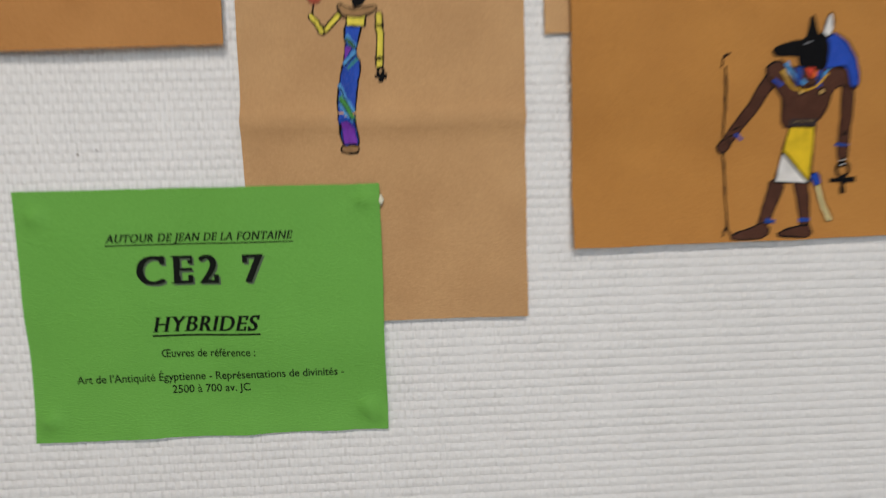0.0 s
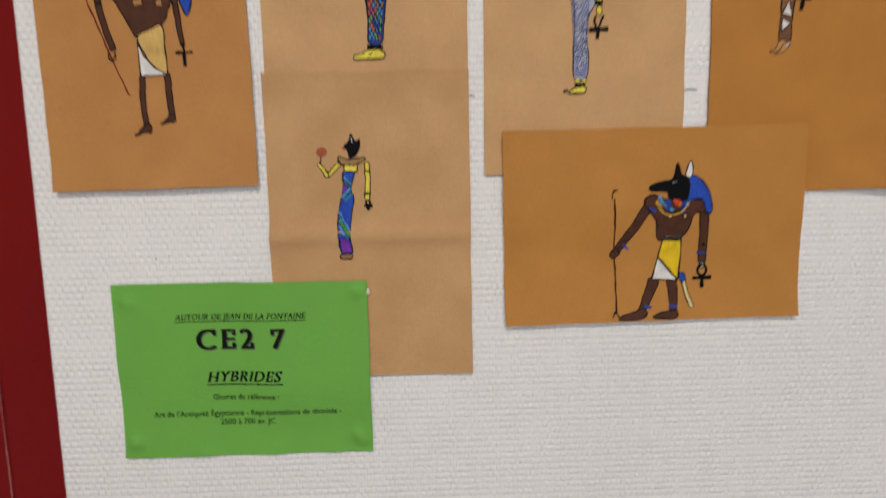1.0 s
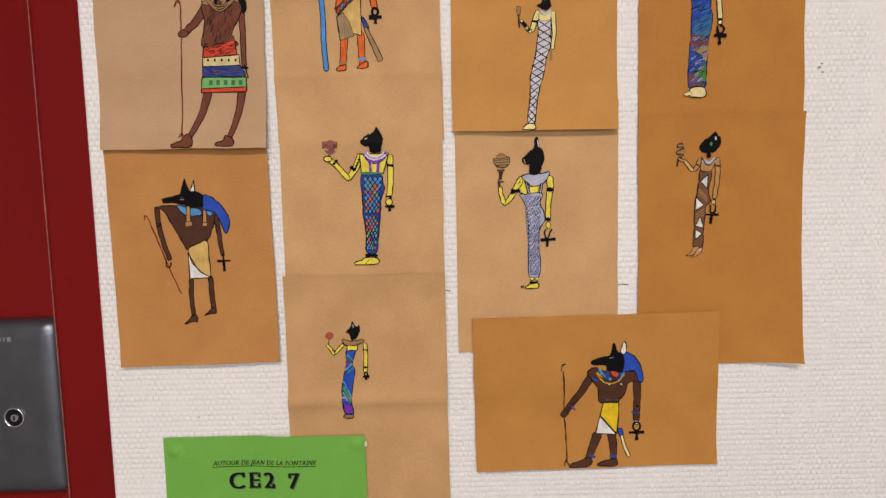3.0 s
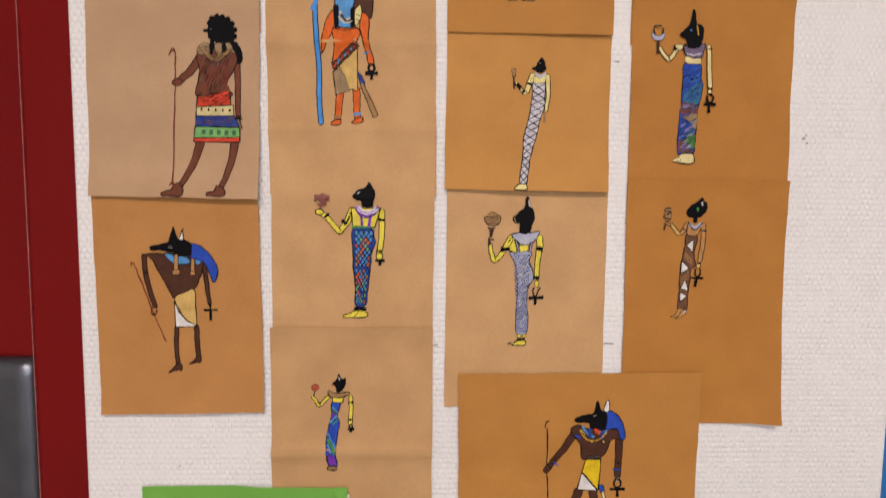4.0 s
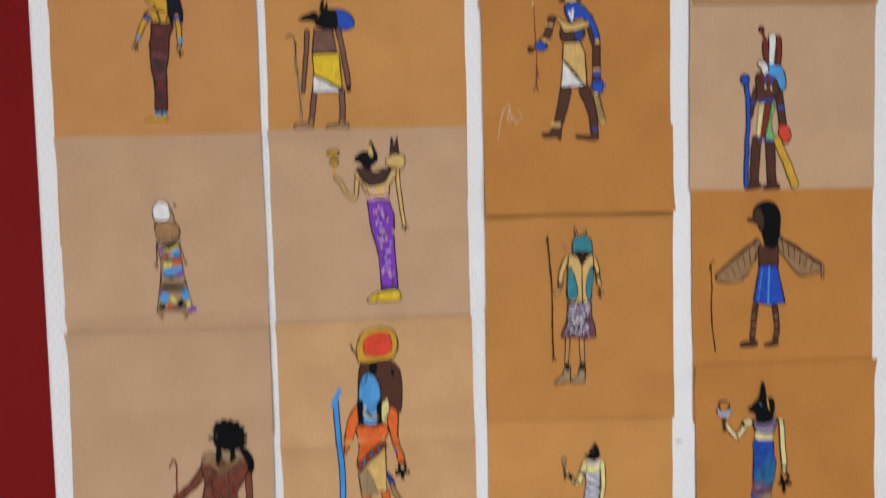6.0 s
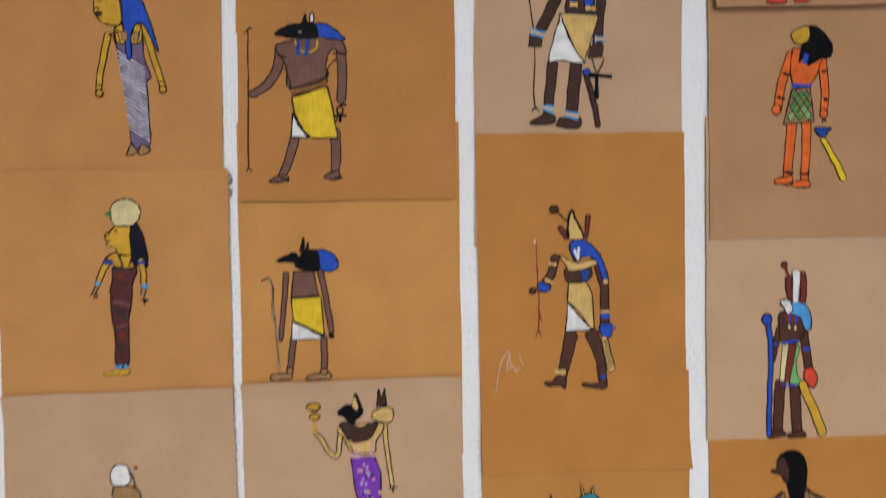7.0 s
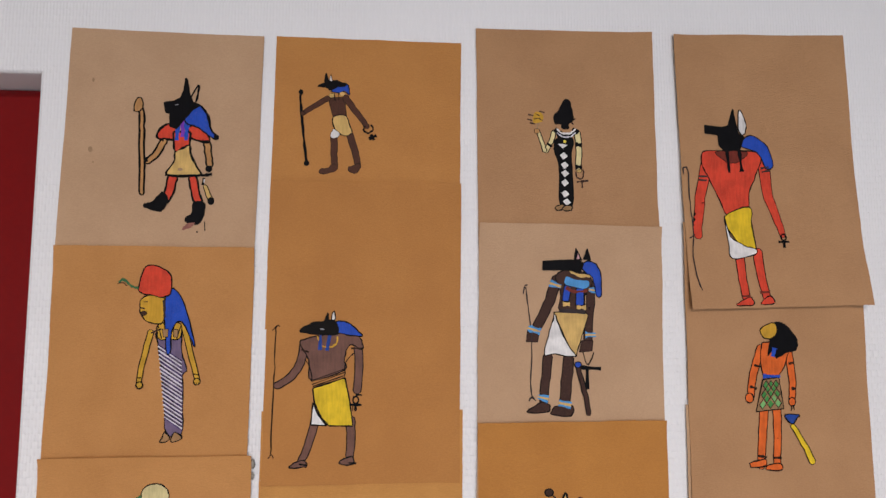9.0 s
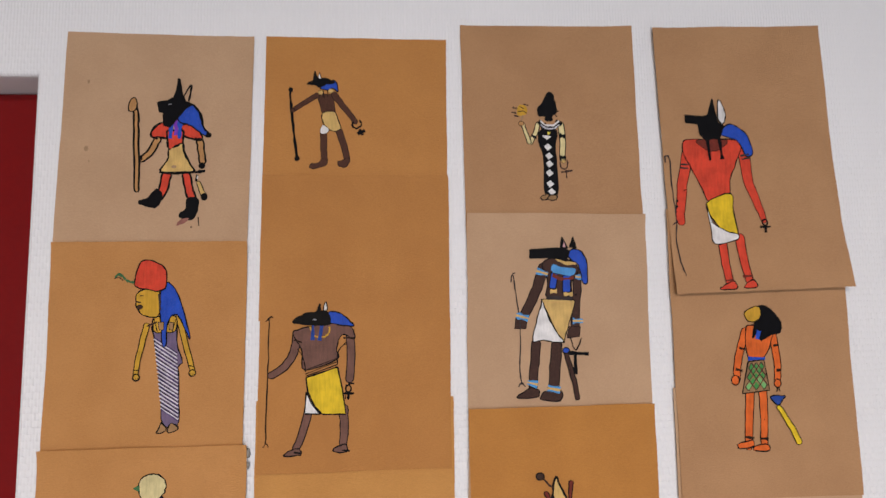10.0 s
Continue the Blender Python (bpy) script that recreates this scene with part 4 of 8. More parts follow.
art.stroke("ink", 0.72, (-42.0, -45.2), (-15.6, -35.4))
art.stroke("ink", 0.96, (-69.6, 2.4), (-72.3, 0.6), (-72.8, -25.0), (-73.1, -62.3), (-73.2, -101.3))
art.stroke("ink", 0.96, (-75.6, -1.3), (-71.4, 2.9))
art.stroke("ink", 0.77, (-75.0, -103.5), (-72.8, -100.4), (-70.9, -103.7))
art.stroke("ink", 1.44, (-51.8, -16.8), (-45.1, -18.8))
art.stroke("ink", 1.44, (-10.5, -15.6), (-1.4, -15.7))
art.stroke("ochre", 1.20, (-38.2, -5.6), (-35.3, -12.8), (-28.6, -14.8), (-22.9, -11.6), (-22.0, -5.9))
art.shape("blue", (-25.9, -1.0), (-23.5, 6.1), (-14.5, 6.0), (-5.8, -0.8), (-2.0, -5.7), (-14.4, -4.5))
art.stroke("dblue", 2.6, (-35.9, -2.8), (-36.2, -17.1))
art.stroke("dblue", 2.6, (-28.2, -2.9), (-30.5, -17.6))
art.shape("inkblack", (-53.0, -0.7), (-43.1, 4.9), (-33.6, 6.7), (-30.8, 13.4), (-29.3, 7.6), (-24.0, 6.1), (-21.6, -3.5), (-33.5, -4.3), (-47.7, -3.1))
art.shape("white", (-27.4, 8.1), (-25.5, 15.3), (-24.0, 8.1))
art.stroke("ink", 0.96, (-7.9, -54.3), (-8.4, -66.5))
art.ankh("black", -6.0, -55.3, 11.53, 1.92)
art.stroke("inkblack", 1.5, (-50.4, -108.3), (-44.4, -109.2))
art.stroke("inkblack", 1.4, (-10.8, -107.7), (-4.6, -108.2))
art.stroke("inkblack", 1.8, (-6.2, -53.5), (-1.2, -53.7))
art.stroke("inkblack", 0.9, (-41.4, -46.8), (-15.3, -37.8))
art.stroke("inkblack", 0.9, (-48.5, -24.5), (-43.8, -32.2), (-42.0, -43.1))
art.stroke("inkblack", 0.9, (-8.6, -19.5), (-14.9, -27.3), (-15.3, -37.5))
art.stroke("grey", 1.2, (-36.2, 0.3), (-33.0, -0.1))

art = Drawing(sheet_23)
art.limb("dbrown", 8.47, 6.97, (-20.2, 13.4), (-22.6, -7.8), (-24.0, -25.0))
art.limb("dbrown", 9.46, 9.46, (-2.4, 12.3), (-4.3, -8.0), (-6.3, -28.1))
art.shape("dbrown", (-25.9, -25.0), (-19.1, -27.0), (-20.2, -32.7), (-36.9, -33.4), (-35.9, -30.6))
art.shape("dbrown", (-12.2, -28.0), (0.6, -27.2), (-0.6, -35.8), (-16.3, -35.1), (-17.2, -31.8))
art.limb("dbrown", 9.46, 7.97, (-11.9, 79.3), (-20.9, 55.5), (-30.7, 35.9))
art.facet("dbrown", (-37.7, 35.9), (-27.8, 32.9), (-29.0, 25.1), (-38.9, 25.2), ink=0.50)
art.limb("dbrown", 7.47, 7.47, (17.4, 75.4), (15.5, 45.6), (14.0, 25.9))
art.facet("dbrown", (9.0, 26.9), (19.0, 26.9), (17.8, 18.1), (6.7, 17.1), ink=0.50)
art.shape("dbrown", (-13.9, 80.3), (-6.7, 86.3), (2.5, 86.4), (13.5, 83.4), (18.4, 76.4), (12.0, 65.4), (10.7, 53.5), (-10.4, 52.5), (-9.1, 65.4))
art.facet("blue", (-5.9, 74.3), (0.1, 72.4), (-2.2, 59.4), (-8.2, 60.4))
art.facet("blue", (4.1, 71.4), (11.2, 71.4), (10.8, 56.5), (3.7, 56.5))
art.shape("lblue", (-3.7, 81.3), (3.3, 78.4), (15.4, 77.4), (13.2, 71.4), (2.1, 72.4), (-5.9, 75.3), ink=0.00)
art.stroke("inkred", 2.49, (-5.0, 71.9), (3.0, 68.4), (14.2, 69.4))
art.stroke("tan", 3.49, (-7.3, 57.5), (-1.3, 57.5))
art.stroke("tan", 2.99, (4.7, 55.0), (12.8, 55.0))
art.stroke("tan", 2.49, (-1.6, 86.4), (6.4, 82.4), (16.6, 82.4))
art.shape("tan", (-12.5, 50.6), (12.6, 50.5), (12.4, 40.6), (5.8, 21.1), (3.1, 13.3), (-6.4, 30.9), (-14.5, 48.1))
art.shape("white", (-14.5, 49.1), (-9.8, 35.8), (-1.7, 21.1), (3.1, 13.3), (-14.2, 15.3), (-23.2, 14.9), (-19.9, 30.9), (-16.1, 43.2))
art.stripes("inkgrey", 8, 0.80, (-10.4, 53.5), (12.7, 52.5), (12.6, 49.5), (-11.5, 50.6), 0.0)
art.stroke("inkgrey", 1.00, (-39.6, 71.3), (-37.4, 55.5), (-34.0, 21.3), (-35.0, -7.7), (-33.3, -22.1))
art.stroke("inkgrey", 1.00, (-41.7, 65.4), (-40.6, 71.8), (-37.6, 73.3))
art.stroke("inkgrey", 1.00, (-36.2, -23.9), (-33.7, -20.2), (-30.8, -24.0))
art.stroke("lblue", 4.98, (-19.0, 75.3), (-9.0, 72.4))
art.stroke("tan", 1.74, (-19.0, 75.3), (-9.0, 72.4))
art.stroke("lblue", 4.98, (-37.7, 36.9), (-26.8, 33.9))
art.stroke("tan", 1.74, (-37.7, 36.9), (-26.8, 33.9))
art.stroke("lblue", 4.98, (15.2, 70.4), (22.3, 69.4))
art.stroke("tan", 1.74, (15.2, 70.4), (22.3, 69.4))
art.stroke("lblue", 4.98, (12.1, 31.8), (21.2, 31.8))
art.stroke("tan", 1.74, (12.1, 31.8), (21.2, 31.8))
art.stroke("lblue", 4.98, (-28.8, -20.2), (-20.0, -22.2))
art.stroke("tan", 1.74, (-28.8, -20.2), (-20.0, -22.2))
art.stroke("lblue", 4.98, (-11.2, -25.2), (-0.4, -27.2))
art.stroke("tan", 1.74, (-11.2, -25.2), (-0.4, -27.2))
art.shape("blue", (8.6, 90.4), (12.8, 94.4), (19.9, 93.5), (25.8, 84.4), (26.2, 66.4), (22.2, 65.4), (18.5, 80.4), (12.5, 84.4))
art.facet("black", (-24.7, 93.8), (-24.8, 86.3), (-11.7, 86.8), (-0.1, 86.4), (7.5, 84.4), (10.7, 92.4), (6.7, 95.4), (0.1, 95.4))
art.facet("black", (2.7, 95.4), (3.9, 105.5), (9.3, 95.4))
art.facet("black", (10.8, 96.4), (14.1, 105.5), (16.9, 95.5))
art.facet("pink", (4.7, 96.4), (5.9, 101.5), (7.3, 96.4), ink=0.00)
art.stroke("black", 1.00, (9.7, 17.1), (13.9, 6.4), (19.3, 17.1))
art.stroke("black", 3.49, (5.4, 4.5), (25.4, 3.4))
art.stroke("black", 2.99, (13.4, 3.5), (13.4, -13.9))
art.limb("dbrown", 3.98, 3.98, (4.5, 6.5), (10.9, -15.3), (14.8, -34.5))
art.blob("blue", 5.5, 6.5, 2.99, 2.49)

art = Drawing(sheet_24)
art.limb("orange", 8.34, 6.78, (-13.6, -34.9), (-16.2, -59.1), (-18.8, -83.1))
art.limb("orange", 7.82, 6.25, (-2.2, -35.1), (-2.9, -59.4), (-4.5, -83.4))
art.shape("orange", (-14.3, -77.4), (-14.7, -83.2), (-26.9, -83.9), (-27.7, -80.0), (-20.5, -78.3))
art.shape("orange", (-1.3, -81.1), (-0.6, -86.3), (-13.9, -86.1), (-12.6, -82.3))
art.limb("orange", 7.82, 6.25, (-14.4, 16.8), (-22.0, -5.4), (-25.3, -25.0))
art.limb("orange", 7.30, 5.73, (10.0, 14.1), (12.9, -10.7), (11.7, -28.0))
art.blob("orange", -26.4, -26.0, 3.65, 4.17)
art.blob("orange", 11.6, -29.4, 3.13, 3.65)
art.shape("orange", (-14.3, 18.3), (-7.8, 21.3), (8.8, 19.1), (9.1, 9.1), (0.7, -6.6), (-13.8, -6.5))
art.facet("wing", (-14.0, -10.4), (0.6, -8.6), (4.0, -35.2), (-21.0, -37.7))
art.lattice((-13.1, -11.4), (-0.1, -10.6), (2.5, -34.2), (-18.8, -35.8), 3, 3, ("green", "lgreen", "green"))
art.net("inkbrown", 0.8, (-13.1, -11.4), (-0.1, -10.6), (2.5, -34.2), (-18.8, -35.8), 3, 3)
art.shape("black", (-4.8, 35.3), (1.2, 38.8), (9.9, 35.2), (18.0, 24.1), (16.8, 15.1), (8.3, 13.1), (-0.9, 8.2), (-4.1, 14.3), (-8.5, 10.3), (-6.7, 21.8))
art.shape("ochre", (-14.3, 33.3), (-1.5, 38.3), (0.0, 29.2), (-4.4, 25.2), (-11.7, 25.3))
art.stroke("blue", 3.13, (-13.9, -7.5), (1.7, -7.6))
art.stroke("blue", 3.65, (-2.4, 16.7), (-4.4, 9.3))
art.stroke("ink", 1.82, (-21.5, 2.0), (-15.4, 0.5))
art.stroke("ink", 1.82, (9.7, 3.2), (15.0, 4.1))
art.stroke("ink", 2.08, (-25.8, -16.2), (-19.7, -18.2))
art.stroke("ink", 2.08, (11.4, -18.1), (15.5, -18.2))
art.stroke("ink", 2.08, (-21.3, -74.4), (-13.2, -75.5))
art.stroke("ink", 2.08, (-8.1, -76.1), (-0.4, -76.3))
art.stroke("ink", 1.04, (10.1, -36.3), (11.9, -32.4), (13.2, -36.3))
art.shape("dblue", (4.7, -40.1), (17.1, -40.3), (14.7, -44.1), (11.3, -48.0), (6.4, -45.0))
art.limb("yellow", 4.17, 5.73, (11.2, -49.9), (19.9, -64.6), (27.6, -80.2))

art = Drawing(sheet_31)
art.shape("maroon", (-1.4, 54.7), (14.4, 54.0), (11.8, 43.4), (10.9, 32.4), (8.8, 18.2), (8.0, 1.9), (7.5, -16.3), (-1.9, -16.3), (-1.8, 2.0), (-3.7, 18.2), (-4.5, 34.4), (-2.8, 46.6))
art.stroke("inkred", 1.96, (0.3, 49.9), (6.7, 45.8))
art.stroke("plum", 2.74, (-2.4, 29.5), (3.9, 28.7), (9.4, 25.5))
art.stroke("inkgrey", 3.53, (-2.3, 24.3), (3.3, 20.2), (7.2, 17.4))
art.stroke("inkred", 3.14, (0.4, 5.2), (5.9, 4.4))
art.stroke("inkgrey", 2.74, (-1.0, -2.1), (5.4, -5.4))
art.stroke("plum", 1.57, (-0.5, 10.9), (6.6, 12.5))
art.stroke("inkgrey", 1.57, (-0.5, 53.5), (12.0, 53.6))
art.shape("ochre", (-7.7, 59.6), (-4.7, 63.6), (1.6, 65.7), (12.6, 64.6), (14.4, 54.8), (0.2, 55.5), (-2.2, 57.2))
art.limb("ochre", 5.10, 3.53, (-5.4, 59.6), (-9.9, 51.4), (-13.6, 41.7))
art.limb("tangrey", 2.74, 1.96, (-14.7, 39.2), (-16.2, 36.4))
art.stroke("inkbrown", 1.18, (-16.6, 36.8), (-18.9, 34.4))
art.stroke("inkbrown", 1.18, (-15.4, 35.6), (-16.1, 31.9))
art.stroke("inkbrown", 1.18, (-14.3, 36.4), (-13.8, 32.8))
art.limb("ochre", 4.70, 3.53, (18.2, 59.7), (19.6, 48.7), (19.8, 38.6))
art.limb("tangrey", 3.53, 2.74, (19.4, 37.3), (18.7, 34.5))
art.stroke("inkbrown", 1.57, (2.3, 65.3), (4.9, 55.6))
art.stroke("inkbrown", 1.57, (12.6, 63.8), (9.6, 56.0))
art.shape("darkhair", (11.5, 77.2), (12.2, 85.0), (15.3, 87.4), (18.5, 82.6), (21.9, 72.8), (23.3, 63.0), (22.6, 54.9), (20.6, 55.7), (20.5, 61.4), (15.8, 60.5), (14.7, 54.8), (12.3, 58.9))
art.shape("ochre", (-3.5, 81.5), (1.2, 85.6), (8.2, 84.5), (11.4, 85.0), (10.8, 77.2), (11.8, 65.0), (6.3, 63.7), (2.0, 65.3), (0.7, 69.4), (-5.6, 71.8), (-4.1, 74.2), (-6.5, 75.8), (-6.6, 79.1))
art.stroke("inkbrown", 1.18, (0.0, 82.0), (2.4, 81.6))
art.stroke("inkbrown", 0.98, (-6.1, 77.8), (-3.0, 79.9))
art.stroke("inkbrown", 0.78, (-5.3, 73.4), (-2.9, 73.8))
art.shape("cream", (-2.5, 91.3), (-2.3, 99.4), (3.1, 104.0), (11.0, 104.5), (17.4, 99.7), (18.3, 92.4), (13.7, 85.8), (4.3, 84.9), (-0.4, 86.4))
art.shape("dkgreen", (-7.2, 93.7), (-3.0, 96.2), (-2.5, 92.1), ink=0.00)
art.stroke("dblue", 2.74, (-8.1, 58.7), (-1.8, 58.4))
art.stroke("dblue", 2.74, (15.5, 58.1), (21.0, 58.1))
art.stroke("lblue", 2.35, (-14.8, 43.7), (-11.3, 42.9))
art.stroke("lblue", 2.74, (17.8, 40.6), (22.5, 40.6))
art.stroke("lblue", 2.35, (-3.0, -18.3), (2.5, -18.3))
art.stroke("lblue", 2.35, (4.0, -18.3), (7.6, -18.4))
art.shape("ochre", (-2.2, -20.7), (2.5, -19.9), (-1.3, -24.0), (-10.7, -24.3), (-9.2, -21.9), ink=0.39)
art.shape("ochre", (0.2, -22.4), (4.1, -20.0), (7.6, -20.0), (7.3, -23.6), (1.0, -24.4), ink=0.39)
art.stroke("black", 1.57, (19.5, 32.5), (20.0, 27.2))
art.stroke("black", 1.18, (17.2, 30.4), (22.7, 30.4))

art = Drawing(sheet_32)
art.limb("dullbrown", 4.55, 4.55, (-44.3, -36.0), (-45.7, -49.2), (-47.1, -59.5))
art.limb("dullbrown", 4.97, 4.55, (-21.8, -34.8), (-21.2, -47.2), (-21.8, -59.7))
art.limb("dullbrown", 4.14, 3.31, (-48.5, 13.7), (-49.8, -3.7), (-53.2, -36.8))
art.limb("dullbrown", 4.55, 4.14, (-23.1, 15.1), (-19.5, -3.6), (-15.7, -30.6))
art.blob("ink", -15.7, -33.5, 1.66, 2.48)
art.facet("dullbrown", (-42.8, 15.0), (-28.1, 15.0), (-24.4, -3.6), (-44.9, -4.5))
art.facet("yellow", (-44.9, -5.4), (-22.8, -4.5), (-21.0, -33.5), (-43.7, -21.9))
art.facet("white", (-44.5, -21.9), (-21.4, -34.4), (-22.2, -36.0), (-45.5, -36.4))
art.stroke("inkblack", 1.86, (-44.5, -22.3), (-33.8, -27.7), (-22.2, -34.8))
art.stroke("tangrey", 2.07, (-65.4, 8.6), (-60.6, 9.5), (-58.8, 0.4), (-58.5, -16.1), (-55.7, -32.7), (-56.4, -59.5))
art.stroke("ink", 0.62, (-66.2, 7.8), (-65.5, 9.4), (-60.6, 9.9), (-58.4, 0.4), (-59.3, -16.1), (-56.0, -19.4))
art.stroke("ink", 0.58, (-58.1, 4.5), (-57.0, -28.5), (-54.4, -59.5))
art.shape("tanspot", (-61.6, -63.6), (-57.6, -61.5), (-46.2, -62.0), (-47.0, -65.7), (-59.9, -66.5))
art.shape("tanspot", (-34.0, -64.2), (-29.1, -62.5), (-18.4, -61.8), (-17.5, -66.3), (-33.9, -66.7))
art.blob("tanspot", -47.1, -59.5, 2.48, 2.07)
art.blob("tanspot", -21.7, -60.9, 2.90, 2.07)
art.shape("blue", (-25.9, 29.6), (-20.6, 30.9), (-13.5, 27.6), (-9.3, 20.2), (-13.3, 15.1), (-20.3, 15.1), (-24.9, 19.2))
art.shape("black", (-41.3, 20.4), (-37.9, 17.1), (-24.8, 14.6), (-24.2, 27.5), (-26.7, 30.8), (-34.9, 29.5))
art.shape("black", (-55.2, 22.7), (-47.9, 26.9), (-40.6, 28.7), (-39.7, 22.0), (-47.0, 22.0))
art.facet("inkblack", (-38.2, 29.5), (-35.1, 40.7), (-34.1, 29.5))
art.facet("inkblack", (-33.7, 30.4), (-31.8, 37.0), (-31.2, 29.6))

art = Drawing(sheet_33)
art.limb("brown", 10.48, 7.42, (-9.2, -24.8), (-13.4, -41.8), (-17.6, -56.7))
art.limb("brown", 11.35, 5.68, (6.0, -24.0), (12.7, -42.1), (14.7, -61.4))
art.shape("brown", (-20.6, -55.4), (-14.1, -56.7), (-14.9, -66.5), (-17.9, -63.9), (-29.2, -63.4), (-30.1, -60.8), (-24.0, -59.6))
art.shape("brown", (12.5, -59.2), (16.8, -59.2), (16.5, -67.0), (0.3, -65.0), (-1.5, -62.4), (9.9, -63.0))
art.stroke("tan", 3.49, (-22.4, -52.8), (-14.1, -53.7))
art.stroke("blue", 2.62, (12.5, -57.9), (16.8, -58.0))
art.limb("brown", 6.55, 6.11, (-20.7, 35.1), (-24.1, 22.3), (-29.2, 14.6))
art.limb("brown", 6.11, 6.99, (12.0, 26.6), (17.0, 9.4), (16.8, -16.4))
art.shape("blue", (-33.5, 15.9), (-24.8, 12.9), (-27.4, 8.6), (-34.3, 9.5))
art.blob("brown", -38.6, 9.5, 2.62, 2.62)
art.stroke("tan", 2.18, (-25.9, 30.0), (-19.8, 29.1))
art.stroke("tan", 2.18, (-29.2, 18.0), (-23.1, 15.4))
art.shape("brown", (-12.8, 26.6), (6.4, 25.7), (3.8, 15.8), (-11.0, 14.6))
art.shape("tan", (-18.6, 36.8), (-12.0, 33.4), (-3.3, 30.0), (7.2, 32.6), (11.6, 29.1), (3.3, 25.7), (-9.8, 24.0), (-13.7, 30.0))
art.facet("tan", (-11.0, 14.6), (3.0, 15.4), (7.4, 6.0), (8.6, -20.6), (5.1, -19.7), (-2.9, -7.7), (-12.1, 0.9))
art.facet("white", (-11.7, 0.0), (-2.9, -11.1), (6.8, -21.5), (-14.0, -22.2), (-12.4, -9.8))
art.shape("blue", (-10.0, 43.7), (-3.5, 48.0), (5.3, 45.4), (14.1, 35.2), (20.0, 18.0), (16.1, 14.5), (11.6, 30.0), (3.2, 35.1), (-5.5, 31.7))
art.stroke("white", 1.9, (-6.0, 40.3), (-3.3, 32.6))
art.stroke("white", 1.9, (-2.5, 42.0), (-3.3, 33.4))
art.blob("tan", 17.8, 15.4, 2.62, 2.18)
art.shape("tan", (-11.3, 48.8), (-10.6, 60.8), (-7.2, 69.4), (-3.6, 60.8), (1.8, 48.9))
art.stroke("inkblack", 1.9, (-10.4, 48.8), (-10.6, 60.8), (-7.6, 70.7), (-3.6, 61.7), (2.2, 49.7))
art.limb("inkred", 3.93, 1.75, (5.1, 65.2), (4.3, 55.7), (3.5, 48.9))
art.limb("inkred", 3.93, 2.18, (-16.6, 57.3), (-14.0, 52.2), (-12.2, 48.8))
art.stroke("inkbrown", 1.53, (-19.4, 70.2), (-14.1, 64.2), (-9.7, 60.8))
art.blob("inkbrown", -21.1, 71.0, 3.49, 3.06)
art.stroke("inkred", 0.87, (-35.6, 47.0), (-34.9, 26.5), (-34.2, 1.0), (-34.8, -22.5))
art.stroke("inkred", 0.87, (-36.9, -25.4), (-34.8, -21.2), (-32.6, -25.4))
art.stroke("inkred", 0.70, (-34.2, -3.3), (-32.3, -14.0))
art.blob("cream", -36.4, 47.0, 0.87, 1.75, ink=0.00)
art.stroke("blue", 3.06, (13.7, -11.2), (20.7, -11.2))
art.stroke("tan", 2.18, (13.7, -7.8), (20.7, -7.8))
art.stroke("blue", 2.62, (14.7, -20.6), (25.2, -20.7))
art.shape("blue", (12.9, -18.1), (21.7, -17.3), (20.9, -27.1), (14.8, -27.1))
art.limb("tan", 5.24, 6.55, (15.7, -28.4), (18.4, -40.0), (21.1, -51.6))
art.stripes("ink", 8, 1.31, (13.9, -29.2), (19.2, -28.4), (23.8, -50.8), (17.6, -52.4), 0.0)
art.stroke("smearw", 0.70, (-67.8, -65.8), (-64.6, -45.5), (-57.9, -36.3), (-59.4, -49.8), (-56.0, -45.6), (-52.5, -52.5))
art.stroke("smearw", 0.96, (-53.4, -51.6), (-49.1, -49.1))
art.stroke("smearw", 0.87, (-50.1, -39.8), (-46.6, -48.3))
art.stroke("smearw", 0.52, (-57.9, -36.3), (-56.0, -49.9))
art.stroke("inkblack", 0.9, (-9.6, 43.0), (-8.4, 37.0), (-4.6, 32.4))
art.stroke("inkblack", 1.2, (6.0, 45.0), (14.4, 35.4))
art.facet("dblue", (-2.0, 24.4), (5.6, 24.8), (4.0, 16.0), (-0.6, 15.6), ink=0.4)

art = Drawing(sheet_34)
art.limb("brown", 8.51, 8.01, (-23.1, -81.8), (-24.0, -103.6), (-24.9, -120.7))
art.limb("brown", 9.01, 8.01, (-11.1, -81.9), (-9.9, -103.8), (-8.7, -120.9))
art.shape("brown", (-31.9, -125.5), (-29.9, -121.1), (-19.8, -120.8), (-18.8, -124.7))
art.shape("brown", (-15.8, -125.7), (-14.8, -121.8), (-3.7, -121.0), (-2.6, -125.4))
art.limb("brown", 7.5, 6.5, (-3.9, -39.5), (-1.3, -57.6), (1.1, -72.6))
art.limb("brown", 6.0, 5.0, (-22.9, -39.5), (-26.2, -51.5), (-29.8, -65.1))
art.shape("brown", (-22.6, -27.2), (-4.6, -27.2), (-2.8, -39.5), (-7.9, -50.0), (-21.1, -50.8), (-23.2, -39.5))
art.shape("inkred", (-18.9, -26.6), (-6.7, -26.6), (-7.6, -32.6), (-12.7, -34.4), (-18.1, -32.6), ink=0.0)
art.stroke("blue", 1.8, (-15.1, -29.0), (-15.0, -35.3))
art.stroke("blue", 1.8, (-10.0, -29.0), (-9.9, -35.3))
art.blob("cream", -15.4, -38.3, 1.3, 1.9, ink=0.4)
art.blob("cream", -10.2, -39.5, 1.3, 1.9, ink=0.4)
art.facet("cream", (-20.8, -52.3), (-15.7, -51.5), (-19.6, -81.0), (-23.4, -80.9), ink=0.6)
